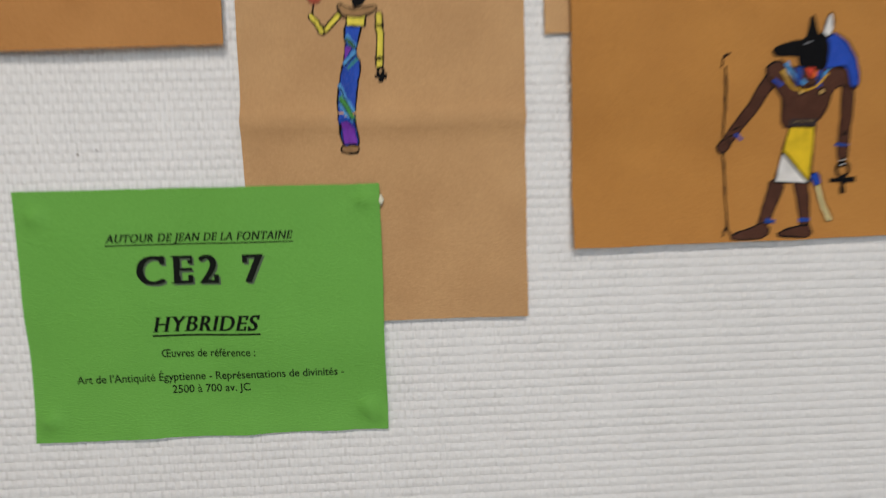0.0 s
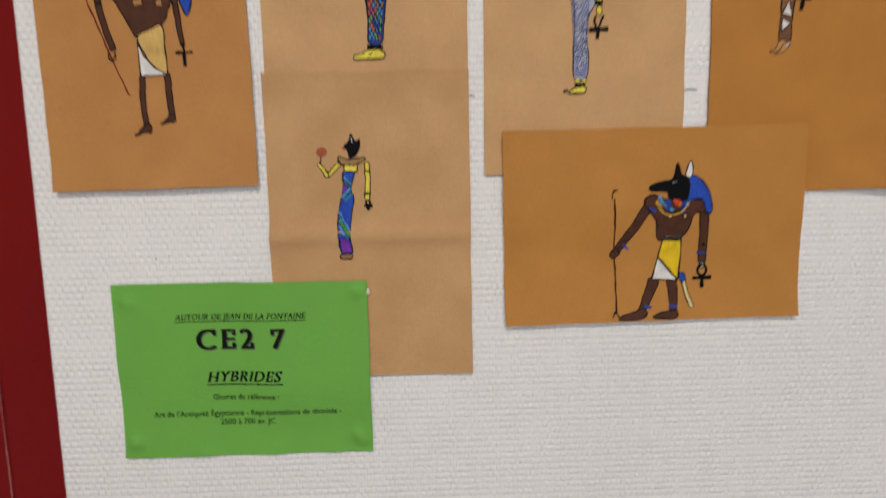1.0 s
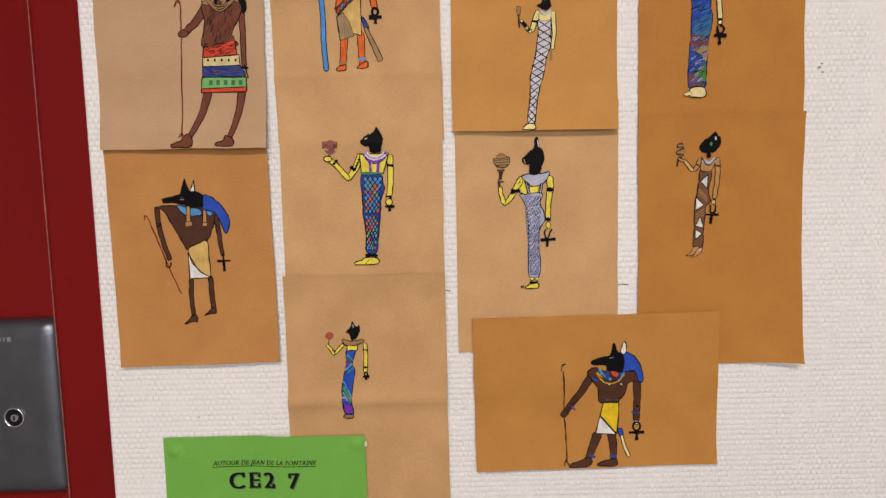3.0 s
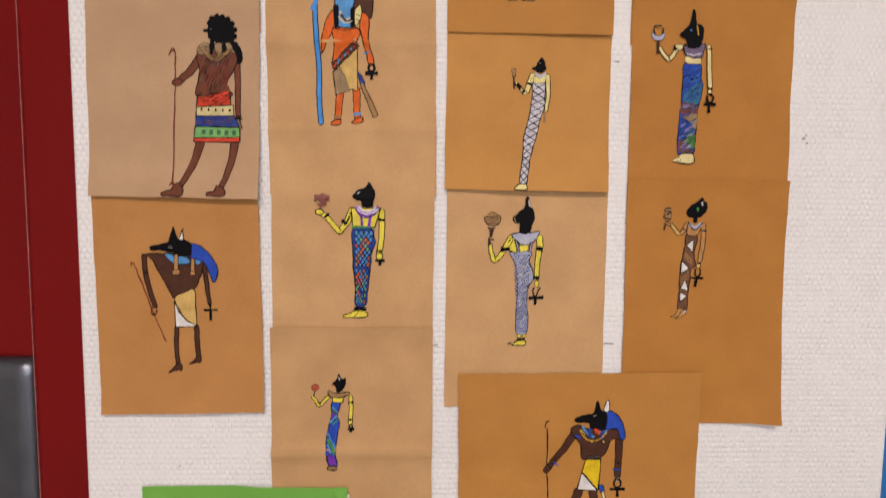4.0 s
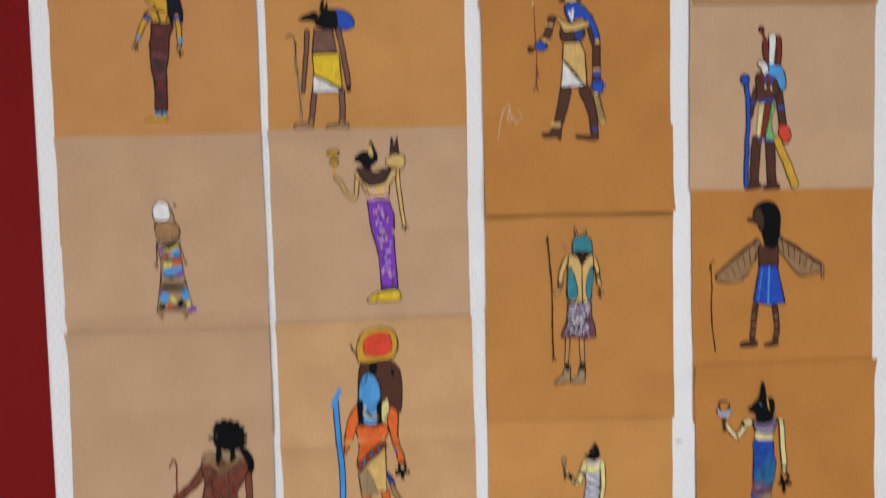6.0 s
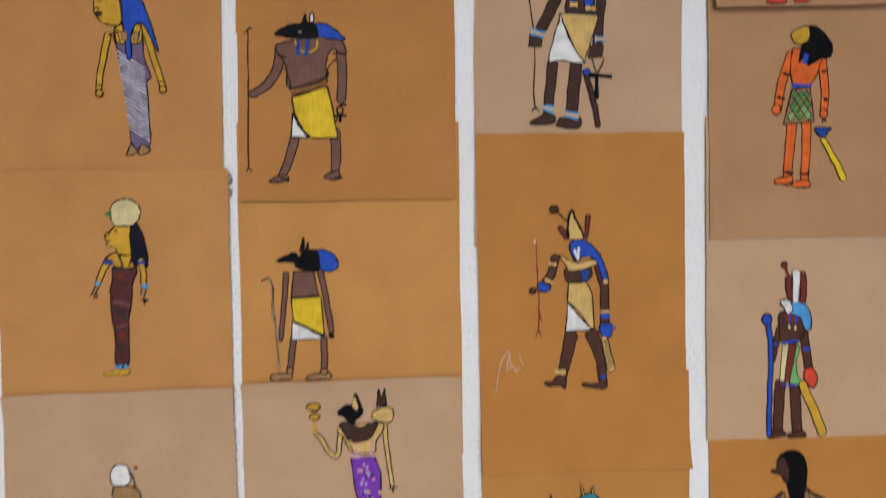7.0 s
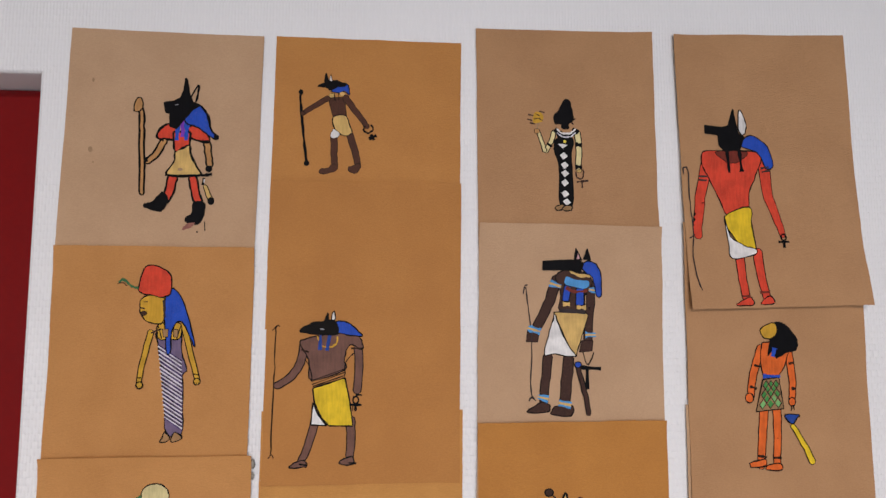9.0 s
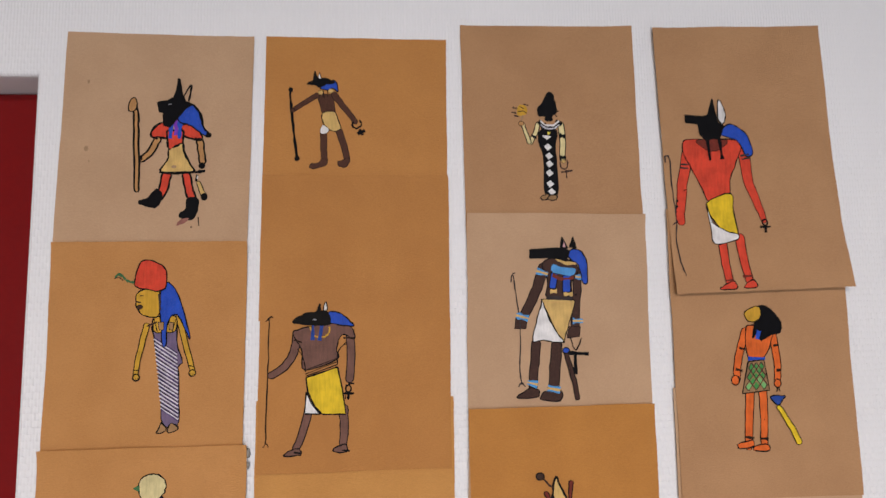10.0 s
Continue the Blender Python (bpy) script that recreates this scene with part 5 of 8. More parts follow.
art.facet("inkred", (-15.7, -51.5), (-8.8, -52.3), (-15.7, -82.5), (-19.6, -81.3), ink=0.6)
art.facet("lgreen", (-8.8, -50.0), (-6.4, -56.1), (-9.7, -65.1), (-8.8, -77.1), (-3.7, -82.4), (-6.1, -84.9), (-15.4, -82.5), (-11.2, -62.1), ink=0.7)
art.stroke("blue", 2.2, (-21.1, -50.8), (-7.6, -49.4))
art.stroke("blue", 1.8, (-22.3, -83.4), (-8.2, -84.6))
art.stroke("blue", 3.0, (-3.7, -55.8), (2.0, -56.2))
art.stroke("blue", 1.8, (-28.9, -51.5), (-24.4, -51.8))
art.shape("red", (-2.8, -72.9), (3.8, -71.1), (7.7, -79.5), (3.8, -87.3), (-2.2, -81.0))
art.shape("lblue", (-15.5, -20.6), (-7.6, -17.7), (0.5, -24.5), (2.6, -38.5), (-2.4, -40.9), (-6.5, -31.2), (-13.5, -28.3))
art.shape("white", (-22.6, -17.7), (-15.6, -17.7), (-12.5, -24.4), (-16.5, -28.3), (-20.5, -22.5))
art.limb("inkred", 5.51, 4.51, (-15.7, 0.0), (-15.6, -9.5), (-13.6, -16.7))
art.limb("inkred", 5.51, 5.01, (-4.7, 3.3), (-3.7, -7.2), (-4.6, -18.7))
art.limb("white", 7.01, 5.01, (-9.7, 4.3), (-9.7, -7.2), (-10.6, -17.7))
art.stroke("inkred", 2.00, (-18.8, 8.2), (-15.7, 1.5))
art.blob("inkred", -19.3, 10.1, 2.50, 2.50)
art.limb("blue", 4.00, 3.50, (-32.4, -32.0), (-30.3, -59.9), (-31.6, -89.0), (-31.9, -123.0))
art.blob("blue", -33.4, -32.0, 4.00, 4.51)
art.limb("oldgold", 7.01, 7.51, (-5.0, -83.4), (4.2, -104.0), (11.5, -122.7))

art = Drawing(sheet_41)
art.shape("tangrey", (-5.0, 40.1), (10.6, 39.6), (12.0, 30.2), (14.0, 14.1), (16.9, -2.6), (20.7, -18.4), (13.3, -18.6), (-0.6, -17.6), (-8.0, -18.3), (-6.1, 0.6), (-4.2, 19.4), ink=0.9)
art.facet("yellow2", (-0.7, 34.4), (7.7, 36.9), (9.4, 34.0), (1.9, 31.4), ink=0.00)
art.facet("purple", (-5.3, 33.6), (-2.5, 34.4), (-1.8, 30.6), (-4.6, 29.8), ink=0.00)
art.facet("lblue", (3.7, 30.4), (10.3, 33.1), (11.9, 27.4), (6.3, 26.6), ink=0.00)
art.facet("dblue", (6.3, 27.1), (11.9, 27.8), (10.8, 25.0), (7.2, 25.1), ink=0.00)
art.facet("mauve", (-3.7, 28.8), (2.8, 30.5), (2.6, 25.8), (-4.0, 24.1), ink=0.00)
art.facet("red", (5.2, 22.9), (12.7, 25.4), (12.5, 20.7), (6.9, 20.0), ink=0.00)
art.facet("yellow2", (-2.3, 21.2), (4.2, 21.9), (5.0, 19.1), (-1.5, 17.4), ink=0.00)
art.facet("lblue", (-3.4, 16.5), (4.0, 17.2), (13.3, 18.8), (11.2, 14.2), (2.7, 10.7), (-2.7, 12.7), ink=0.00)
art.facet("purple", (6.5, 11.5), (14.1, 15.9), (14.8, 12.1), (9.1, 9.5), ink=0.00)
art.facet("dblue", (-4.5, 13.8), (0.9, 10.7), (6.3, 7.7), (-1.0, 9.9), ink=0.00)
art.facet("lblue", (-5.4, -4.2), (0.2, -2.5), (1.8, -8.2), (-1.2, -11.9), (-6.6, -8.9), ink=0.00)
art.facet("lblue", (10.5, -1.0), (16.1, 0.7), (18.5, -7.9), (15.5, -10.6), (12.0, -6.7), ink=0.00)
art.facet("purple", (-6.6, -1.3), (-3.4, -1.4), (-5.5, -6.1), ink=0.00)
art.facet("yellow2", (1.8, -7.3), (4.6, -6.4), (8.1, -10.4), (5.3, -12.2), ink=0.00)
art.facet("red", (-0.3, -12.9), (3.4, -12.1), (4.2, -15.9), (0.4, -16.2), ink=0.00)
art.facet("yellow2", (15.5, -11.6), (18.4, -9.8), (19.1, -14.6), (16.2, -15.4), ink=0.00)
art.facet("purple", (16.1, -17.3), (22.8, -14.7), (24.4, -18.6), (18.8, -19.3), ink=0.00)
art.facet("dblue", (11.6, -16.2), (15.4, -14.4), (15.2, -17.3), ink=0.00)
art.facet("black", (-4.0, 36.5), (2.0, 33.0), (9.5, 35.5), (8.0, 38.5), ink=0.0)
art.facet("black", (-4.2, 23.6), (4.5, 24.6), (10.5, 27.0), (3.5, 22.0), ink=0.0)
art.facet("black", (-3.4, 11.8), (6.0, 10.0), (12.5, 13.0), (4.0, 7.6), ink=0.0)
art.facet("inkblack", (-5.8, -11.6), (-1.0, -12.6), (-2.2, -16.8), (-7.0, -16.4), ink=0.0)
art.facet("black", (7.5, -12.0), (11.5, -8.2), (14.5, -13.0), (10.0, -16.4), ink=0.0)
art.facet("mauve", (3.0, -13.0), (7.0, -12.4), (9.0, -16.6), (4.6, -16.8), ink=0.0)
art.stripes("inkbrown", 12, 0.45, (-4.5, 6.0), (14.0, 6.0), (15.5, -3.0), (-5.5, -3.0), 0.4)
art.shape("tanspot", (-7.0, 54.3), (3.2, 55.8), (9.5, 53.8), (12.9, 47.1), (9.8, 40.6), (2.4, 40.8), (-5.8, 41.1), ink=0.9)
art.shape("white", (-8.9, 62.7), (-6.6, 70.1), (-1.5, 72.3), (3.9, 69.8), (5.8, 62.3), (4.2, 57.7), (-1.4, 56.0), (-7.3, 57.1), ink=0.9)
art.stroke("inkgrey", 0.92, (6.5, 66.0), (8.0, 59.4), (9.5, 53.8))
art.stroke("inkgrey", 1.39, (8.5, 69.7), (10.7, 68.2))
art.stroke("inkgrey", 0.92, (-6.4, 39.2), (-7.2, 24.2), (-7.1, 16.7))
art.stroke("inkgrey", 0.92, (11.5, 38.7), (14.6, 25.4), (16.1, 18.7))
art.blob("tanspot", -7.9, 19.5, 1.39, 2.31, ink=0.23)
art.blob("tanspot", 16.2, 21.5, 1.39, 2.31, ink=0.23)
art.limb("tanspot", 3.23, 2.77, (-5.2, -18.4), (-4.1, -24.1), ink=0.28)
art.limb("tanspot", 3.23, 2.77, (15.1, -18.7), (14.9, -23.9), ink=0.28)
art.stroke("inkgrey", 0.74, (-8.0, -18.3), (-8.9, -17.3))

art = Drawing(sheet_42)
art.facet("purple", (-2.6, 66.9), (15.4, 66.4), (19.8, 54.0), (19.1, 30.1), (21.3, -8.4), (7.4, -8.9), (5.5, 20.9), (-0.4, 45.0))
for spot in range(46):
    u, v = art.inside((0.5, 64.5), (14.5, 64.0), (19.5, -6.0), (9.0, -6.5), art.rand.uniform(0.06, 0.94), art.rand.uniform(0.02, 0.98))
    art.blob(("lilac", "lilac", "violet", "pink")[spot % 4], u, v, art.rand.uniform(0.9, 1.5), art.rand.uniform(0.9, 1.6), ink=0.0)
art.stroke("pink", 3.81, (-2.5, 68.8), (15.5, 68.3))
art.limb("tan", 3.81, 3.34, (-9.4, 87.9), (-12.9, 69.0), (-18.5, 71.5))
art.limb("tan", 3.34, 2.86, (-19.4, 72.5), (-23.8, 81.1), (-28.3, 85.9))
art.limb("tan", 3.81, 2.86, (22.9, 91.9), (25.0, 68.1), (28.1, 44.2))
art.shape("tan", (-11.2, 90.3), (21.9, 91.9), (16.7, 77.8), (14.6, 70.3), (-1.5, 70.7), (-6.8, 80.7))
art.stroke("pink", 1.91, (2.5, 78.1), (2.3, 69.6))
art.stroke("pink", 1.91, (13.9, 78.8), (12.7, 69.4))
art.shape("inkbrown", (-10.2, 92.6), (-1.7, 93.4), (4.8, 89.4), (14.4, 93.0), (18.1, 92.0), (12.1, 80.8), (2.5, 78.1), (-4.9, 82.1))
art.shape("black", (-11.8, 101.1), (-6.0, 106.7), (-0.3, 107.5), (1.9, 115.9), (5.4, 107.4), (7.0, 100.7), (2.1, 95.2), (-1.7, 92.4), (-6.3, 97.2))
art.shape("tan", (-0.4, 105.6), (1.8, 113.1), (3.8, 103.6), ink=0.00)
art.shape("tan", (14.6, 100.6), (22.3, 104.2), (29.8, 102.1), (28.6, 93.6), (21.0, 92.9), (14.5, 95.8))
art.facet("inkbrown", (17.6, 105.2), (19.4, 118.4), (21.5, 109.9), (24.1, 118.8), (25.2, 105.1))
art.stroke("oldgold", 1.91, (-29.2, 87.4), (-28.7, 103.4))
art.blob("oldgold", -29.5, 106.2, 5.25, 2.86)
art.blob("oldgold", -28.8, 98.7, 3.81, 2.38)
art.facet("violet", (7.6, -6.6), (21.0, -6.2), (21.2, -9.9), (7.4, -10.3), ink=0.4)
art.shape("yellow", (7.4, -10.3), (21.2, -9.8), (22.0, -18.1), (-3.4, -19.2), (-2.8, -15.8))
art.cross("ink", 28.6, 43.2, 6.68, 1.43)
art.stroke("inkblack", 0.7, (5.5, -12.6), (2.0, -17.6))
art.stroke("inkblack", 0.7, (-8.5, 86.0), (-3.5, 79.0), (-1.0, 71.0))
art.stroke("inkblack", 0.6, (-31.5, 103.0), (-26.5, 102.6))

art = Drawing(sheet_43)
art.limb("skin", 4.18, 3.14, (-11.0, -55.6), (-11.6, -66.4), (-12.6, -77.3))
art.limb("skin", 4.71, 3.66, (1.1, -55.6), (1.1, -66.5), (1.7, -77.4))
art.shape("tangrey", (-13.1, -77.3), (-9.4, -79.4), (-9.4, -90.8), (-14.7, -93.4), (-22.1, -94.3), (-22.1, -91.7), (-15.7, -86.6))
art.shape("tangrey", (-0.4, -77.4), (3.8, -78.4), (3.3, -88.8), (2.3, -94.1), (-8.3, -94.0), (-8.9, -91.3), (-3.0, -87.7))
art.stroke("ink", 4.18, (-12.1, -77.3), (-11.5, -83.5))
art.stroke("ink", 4.71, (1.7, -77.4), (1.7, -83.6))
art.shape("plum", (-10.1, -23.8), (8.3, -23.9), (9.9, -35.7), (13.2, -48.5), (12.2, -55.2), (1.1, -55.6), (-9.5, -54.5), (-16.8, -54.0), (-13.2, -43.2), (-11.1, -33.0))
art.scribble(("pale", "white", "inkblack", "pale", "violet", "inkblack", "lilac"), 230, 0.7, 3.4, (-9.2, -24.5), (7.6, -24.5), (11.6, -54.0), (-15.4, -53.5), 66)
for flounce in (-33.0, -42.0, -50.0):
    art.stroke("inkblack", 0.6, (-12.5 + (flounce + 33.0) * 0.12, flounce), (-2.0, flounce - 1.2), (9.8 - (flounce + 33.0) * 0.1, flounce + 0.4))
art.limb("tan", 4.71, 3.66, (-10.7, 14.7), (-15.9, 2.6), (-17.9, -10.5))
art.shape("tan", (-23.2, -14.6), (-17.9, -12.6), (-17.9, -15.6), (-22.1, -17.1), ink=0.7)
art.limb("tan", 4.18, 3.14, (11.2, 13.7), (14.4, 4.6), (15.5, -5.6))
art.blob("tan", 16.1, -7.6, 2.09, 2.62, ink=0.8)
art.stroke("inkbrown", 1.5, (16.6, -12.0), (17.2, -20.9))
art.stroke("inkbrown", 1.5, (14.2, -16.2), (20.2, -15.7))
art.stroke("inkbrown", 3.4, (13.2, -1.4), (17.4, -1.0))
art.stroke("inkbrown", 3.0, (-19.4, -8.6), (-15.6, -9.6))
art.shape("tan", (-9.6, 15.7), (-1.3, 14.7), (1.3, 7.6), (5.0, 14.7), (11.2, 15.7), (11.3, 2.5), (9.3, -12.7), (8.3, -23.4), (-10.1, -22.8), (-11.7, -7.5), (-10.7, 5.2), ink=0.9)
art.shape("teal", (-8.6, 6.7), (-5.4, -0.4), (-2.8, -11.6), (-3.3, -20.8), (-10.6, -20.7), (-11.7, -10.0), (-10.6, -0.4), ink=0.7)
art.shape("teal", (10.2, 7.6), (11.3, -2.5), (9.3, -16.7), (8.3, -23.4), (5.1, -18.8), (4.6, -10.6), (7.1, 0.5), ink=0.7)
art.stroke("ink", 1.05, (1.3, 8.6), (1.5, -23.8))
art.shape("ink", (-7.6, 17.7), (0.8, 18.7), (11.2, 17.7), (6.0, 13.7), (1.4, 6.6), (-2.3, 13.7), ink=0.00)
art.shape("teal", (-6.5, 20.8), (-6.5, 27.8), (-2.4, 31.8), (4.9, 32.8), (9.1, 28.8), (10.2, 20.7), (9.1, 17.7), (0.8, 19.7), (-5.5, 18.2), ink=0.8)
art.limb("tan", 1.57, 1.05, (-2.9, 31.8), (-4.5, 38.8))
art.limb("tan", 1.57, 1.05, (3.8, 32.8), (4.9, 37.3))
art.stroke("tanspot", 2.09, (-15.4, 24.8), (-11.7, 21.8))
art.stroke("ink", 1.15, (-28.4, 31.8), (-26.3, 12.8), (-24.7, -17.6), (-24.2, -48.3), (-23.7, -72.0))
art.stroke("ink", 1.05, (-29.4, 26.8), (-27.8, 33.3))
art.stroke("ink", 0.94, (-25.3, -74.1), (-23.7, -71.0), (-22.1, -74.1))

art = Drawing(sheet_44)
art.limb("brown", 5.10, 4.59, (-24.3, -24.2), (-26.5, -44.1), (-27.6, -56.6))
art.limb("brown", 5.10, 4.59, (-7.0, -24.9), (-5.1, -44.9), (-7.2, -57.4))
art.shape("brown", (-24.5, -55.7), (-24.5, -60.2), (-37.8, -60.7), (-36.7, -57.2))
art.shape("brown", (-5.1, -56.5), (-5.6, -60.4), (-16.4, -61.0), (-15.3, -58.1))
art.stroke("tanspot", 1.02, (-28.5, -34.1), (-23.4, -34.2))
art.stroke("tanspot", 1.02, (-8.1, -34.8), (-4.0, -35.0))
art.stroke("tanspot", 1.02, (-28.5, -41.5), (-23.4, -41.7))
art.stroke("tanspot", 1.02, (-8.1, -42.3), (-4.0, -42.5))
art.stroke("tanspot", 1.02, (-28.6, -49.0), (-23.5, -49.2))
art.stroke("tanspot", 1.02, (-8.2, -49.8), (-4.1, -50.0))
art.shape("wing", (-22.0, 33.1), (-42.3, 18.5), (-59.6, 1.8), (-52.6, -3.4), (-36.4, -2.0), (-27.2, 10.6), (-21.0, 25.2))
art.shape("wing", (-3.8, 35.5), (13.5, 24.1), (37.0, 8.5), (28.8, 1.8), (14.5, 1.3), (3.3, 14.5), (-3.8, 24.7))
art.stroke("ink", 0.66, (-24.1, 29.3), (-24.1, 14.4))
art.stroke("ink", 0.66, (-0.7, 32.5), (1.3, 19.6))
art.stroke("ink", 0.66, (-29.7, 24.5), (-28.7, 11.6))
art.stroke("ink", 0.66, (4.8, 28.3), (5.8, 16.4))
art.stroke("ink", 0.66, (-35.2, 19.7), (-33.3, 8.8))
art.stroke("ink", 0.66, (10.4, 24.2), (10.4, 13.3))
art.stroke("ink", 0.66, (-40.8, 15.0), (-37.9, 6.0))
art.stroke("ink", 0.66, (16.0, 20.1), (15.0, 10.2))
art.stroke("ink", 0.66, (-46.4, 10.2), (-42.4, 3.2))
art.stroke("ink", 0.66, (21.6, 15.9), (19.6, 7.1))
art.stroke("ink", 0.66, (-52.0, 5.5), (-47.0, 0.4))
art.stroke("ink", 0.66, (27.3, 11.8), (24.2, 3.9))
art.stroke("inkbrown", 2.55, (-22.0, 33.1), (-42.3, 18.5), (-60.6, 1.8))
art.stroke("inkbrown", 2.55, (-3.8, 35.5), (13.5, 24.1), (37.0, 7.5))
art.limb("tanspot", 2.55, 2.04, (36.0, 8.5), (36.0, -2.5))
art.facet("brown", (-22.1, 27.2), (-3.8, 27.6), (-3.9, 8.8), (-21.1, 8.4))
art.facet("blue", (-20.6, 10.4), (-4.9, 9.9), (2.1, -23.2), (-12.1, -24.7), (-26.4, -21.2))
art.stroke("lblue", 1.53, (-12.0, 9.1), (-13.2, -23.7))
art.stroke("lblue", 1.02, (-18.1, 8.3), (-22.3, -20.3))
art.shape("black", (-24.9, 58.8), (-18.8, 65.0), (-8.7, 65.2), (-2.2, 55.2), (-2.7, 39.4), (-5.8, 26.7), (-10.9, 24.9), (-16.0, 29.0), (-18.9, 42.4))
art.shape("inkbrown", (-31.0, 51.1), (-26.0, 52.9), (-24.9, 60.8), (-18.9, 58.6), (-15.9, 47.2), (-19.5, 40.9), (-23.0, 46.9), (-30.0, 49.1))
art.stroke("ink", 0.92, (-64.5, 13.8), (-63.7, -3.0), (-63.9, -32.7), (-60.7, -63.8))
art.stroke("ink", 0.92, (-65.6, 7.9), (-63.5, 14.8), (-60.5, 15.6))

art = Drawing(sheet_51)
art.limb("dullred", 8.78, 4.65, (24.9, -72.3), (17.6, -94.8), (7.2, -114.1))
art.shape("dullred", (16.9, -86.7), (21.0, -89.4), (15.1, -103.4), (10.7, -106.6), (12.7, -97.9), ink=0.00)
art.limb("dullred", 8.26, 4.65, (58.5, -71.2), (54.5, -92.7), (46.2, -115.9))
art.shape("dullred", (3.1, -111.8), (9.2, -116.3), (7.8, -124.4), (-1.7, -124.8), (-11.2, -124.6), (-11.0, -121.4), (-2.4, -118.3))
art.shape("dullred", (42.0, -113.6), (49.3, -117.0), (49.0, -124.1), (33.2, -123.8), (33.3, -120.6), (39.7, -119.0))
art.limb("dullred", 8.78, 6.20, (27.6, 12.4), (18.1, -1.6), (5.7, -13.5))
art.limb("dullred", 6.20, 4.65, (61.2, 12.1), (61.2, -15.3), (61.5, -46.0))
art.shape("dullred", (22.3, 11.5), (29.9, 19.7), (42.4, 20.6), (57.8, 18.4), (61.6, 10.0), (56.9, -3.6), (51.4, -12.0), (52.1, -20.4), (55.0, -26.8), (22.6, -28.5), (23.3, -12.7), (24.9, -1.7))
art.shape("dullred", (-1.6, -14.5), (2.7, -11.4), (8.8, -13.6), (5.5, -17.7), (0.3, -17.7))
art.stroke("inkred", 1.03, (28.1, 0.9), (31.8, -9.6), (31.3, -21.2))
art.stroke("inkred", 1.03, (54.9, -2.5), (48.2, -13.0))
art.stroke("inkblack", 1.55, (23.9, -24.3), (35.3, -24.4), (53.2, -19.4))
art.facet("red", (22.7, -26.4), (53.1, -21.5), (54.6, -35.3), (21.2, -38.0))
art.stroke("dullred", 4.13, (22.7, -27.5), (53.2, -19.4))
art.facet("cream", (21.2, -38.0), (56.7, -35.3), (57.4, -45.5), (20.8, -46.5))
art.facet("dblue", (20.8, -46.5), (57.4, -45.5), (62.3, -53.5), (62.1, -57.8), (20.4, -56.1))
art.facet("lgreen", (19.8, -56.7), (63.2, -56.8), (63.3, -67.5), (18.8, -67.9))
art.facet("red", (18.8, -67.9), (63.4, -66.4), (63.2, -71.2), (18.6, -71.6))
art.facet("dkgreen", (26.5, -59.4), (30.1, -59.5), (29.9, -64.3), (26.3, -64.2), ink=0.00)
art.blob("ink", 26.3, -40.2, 1.03, 1.55, ink=0.00)
art.facet("dkgreen", (33.8, -59.5), (37.4, -59.6), (37.2, -64.4), (33.6, -64.3), ink=0.00)
art.blob("ink", 33.0, -40.3, 1.03, 1.55, ink=0.00)
art.facet("dkgreen", (41.1, -59.6), (44.8, -59.7), (44.6, -64.5), (40.9, -64.5), ink=0.00)
art.blob("ink", 39.8, -40.4, 1.03, 1.55, ink=0.00)
art.facet("dkgreen", (48.4, -59.8), (52.1, -59.8), (51.9, -64.6), (48.2, -64.6), ink=0.00)
art.blob("ink", 46.6, -40.5, 1.03, 1.55, ink=0.00)
art.facet("dkgreen", (55.8, -59.9), (59.4, -59.9), (59.3, -64.7), (55.6, -64.7), ink=0.00)
art.blob("ink", 53.4, -40.6, 1.03, 1.55, ink=0.00)
art.shape("tangrey", (22.6, 16.7), (25.9, 21.9), (33.2, 22.8), (34.9, 15.5), (30.7, 12.4), (24.5, 12.5), ink=0.41)
art.shape("tangrey", (39.3, 21.7), (45.6, 23.7), (47.4, 16.4), (42.0, 12.3))
art.shape("tangrey", (50.8, 23.7), (57.9, 20.5), (59.7, 14.2), (52.5, 16.4), ink=0.41)
art.stroke("inkbrown", 0.93, (23.7, 17.7), (29.9, 19.7), (35.0, 17.6))
art.stroke("inkbrown", 0.93, (23.5, 14.6), (29.8, 16.6), (34.9, 14.5))
art.shape("black", (33.6, 32.2), (34.6, 44.6), (41.5, 47.7), (48.6, 47.1), (55.7, 43.4), (58.4, 34.6), (57.1, 25.7), (46.6, 23.7), (36.4, 25.9))
art.blob("black", 37.3, 46.1, 2.58, 2.58, ink=0.00)
art.blob("black", 42.5, 48.2, 2.58, 2.58, ink=0.00)
art.blob("black", 47.6, 47.6, 2.58, 2.58, ink=0.00)
art.blob("black", 52.7, 46.0, 2.58, 2.58, ink=0.00)
art.blob("black", 56.7, 41.8, 2.58, 2.58, ink=0.00)
art.blob("black", 59.0, 36.1, 2.58, 2.58, ink=0.00)
art.blob("black", 58.8, 29.9, 2.58, 2.58, ink=0.00)
art.blob("black", 35.0, 41.5, 2.58, 2.58, ink=0.00)
art.stroke("black", 3.62, (37.5, 26.9), (36.3, 10.3))
art.stroke("black", 3.62, (48.8, 25.8), (48.2, 10.1))
art.shape("black", (54.9, 23.7), (60.1, 24.6), (65.0, 16.2), (65.7, 7.9), (62.4, 3.7), (60.6, 11.1), (57.8, 17.4))
art.stroke("black", 2.58, (29.1, 34.8), (34.7, 34.3))
art.stroke("grey", 0.77, (35.3, 36.3), (36.9, 36.3))
art.stroke("inkred", 1.14, (-1.2, 14.8), (2.2, 11.7), (1.2, -19.8), (-0.0, -56.9), (-1.2, -115.0))
art.stroke("inkred", 1.14, (-3.5, 10.7), (-1.1, 16.9), (1.9, 15.8))
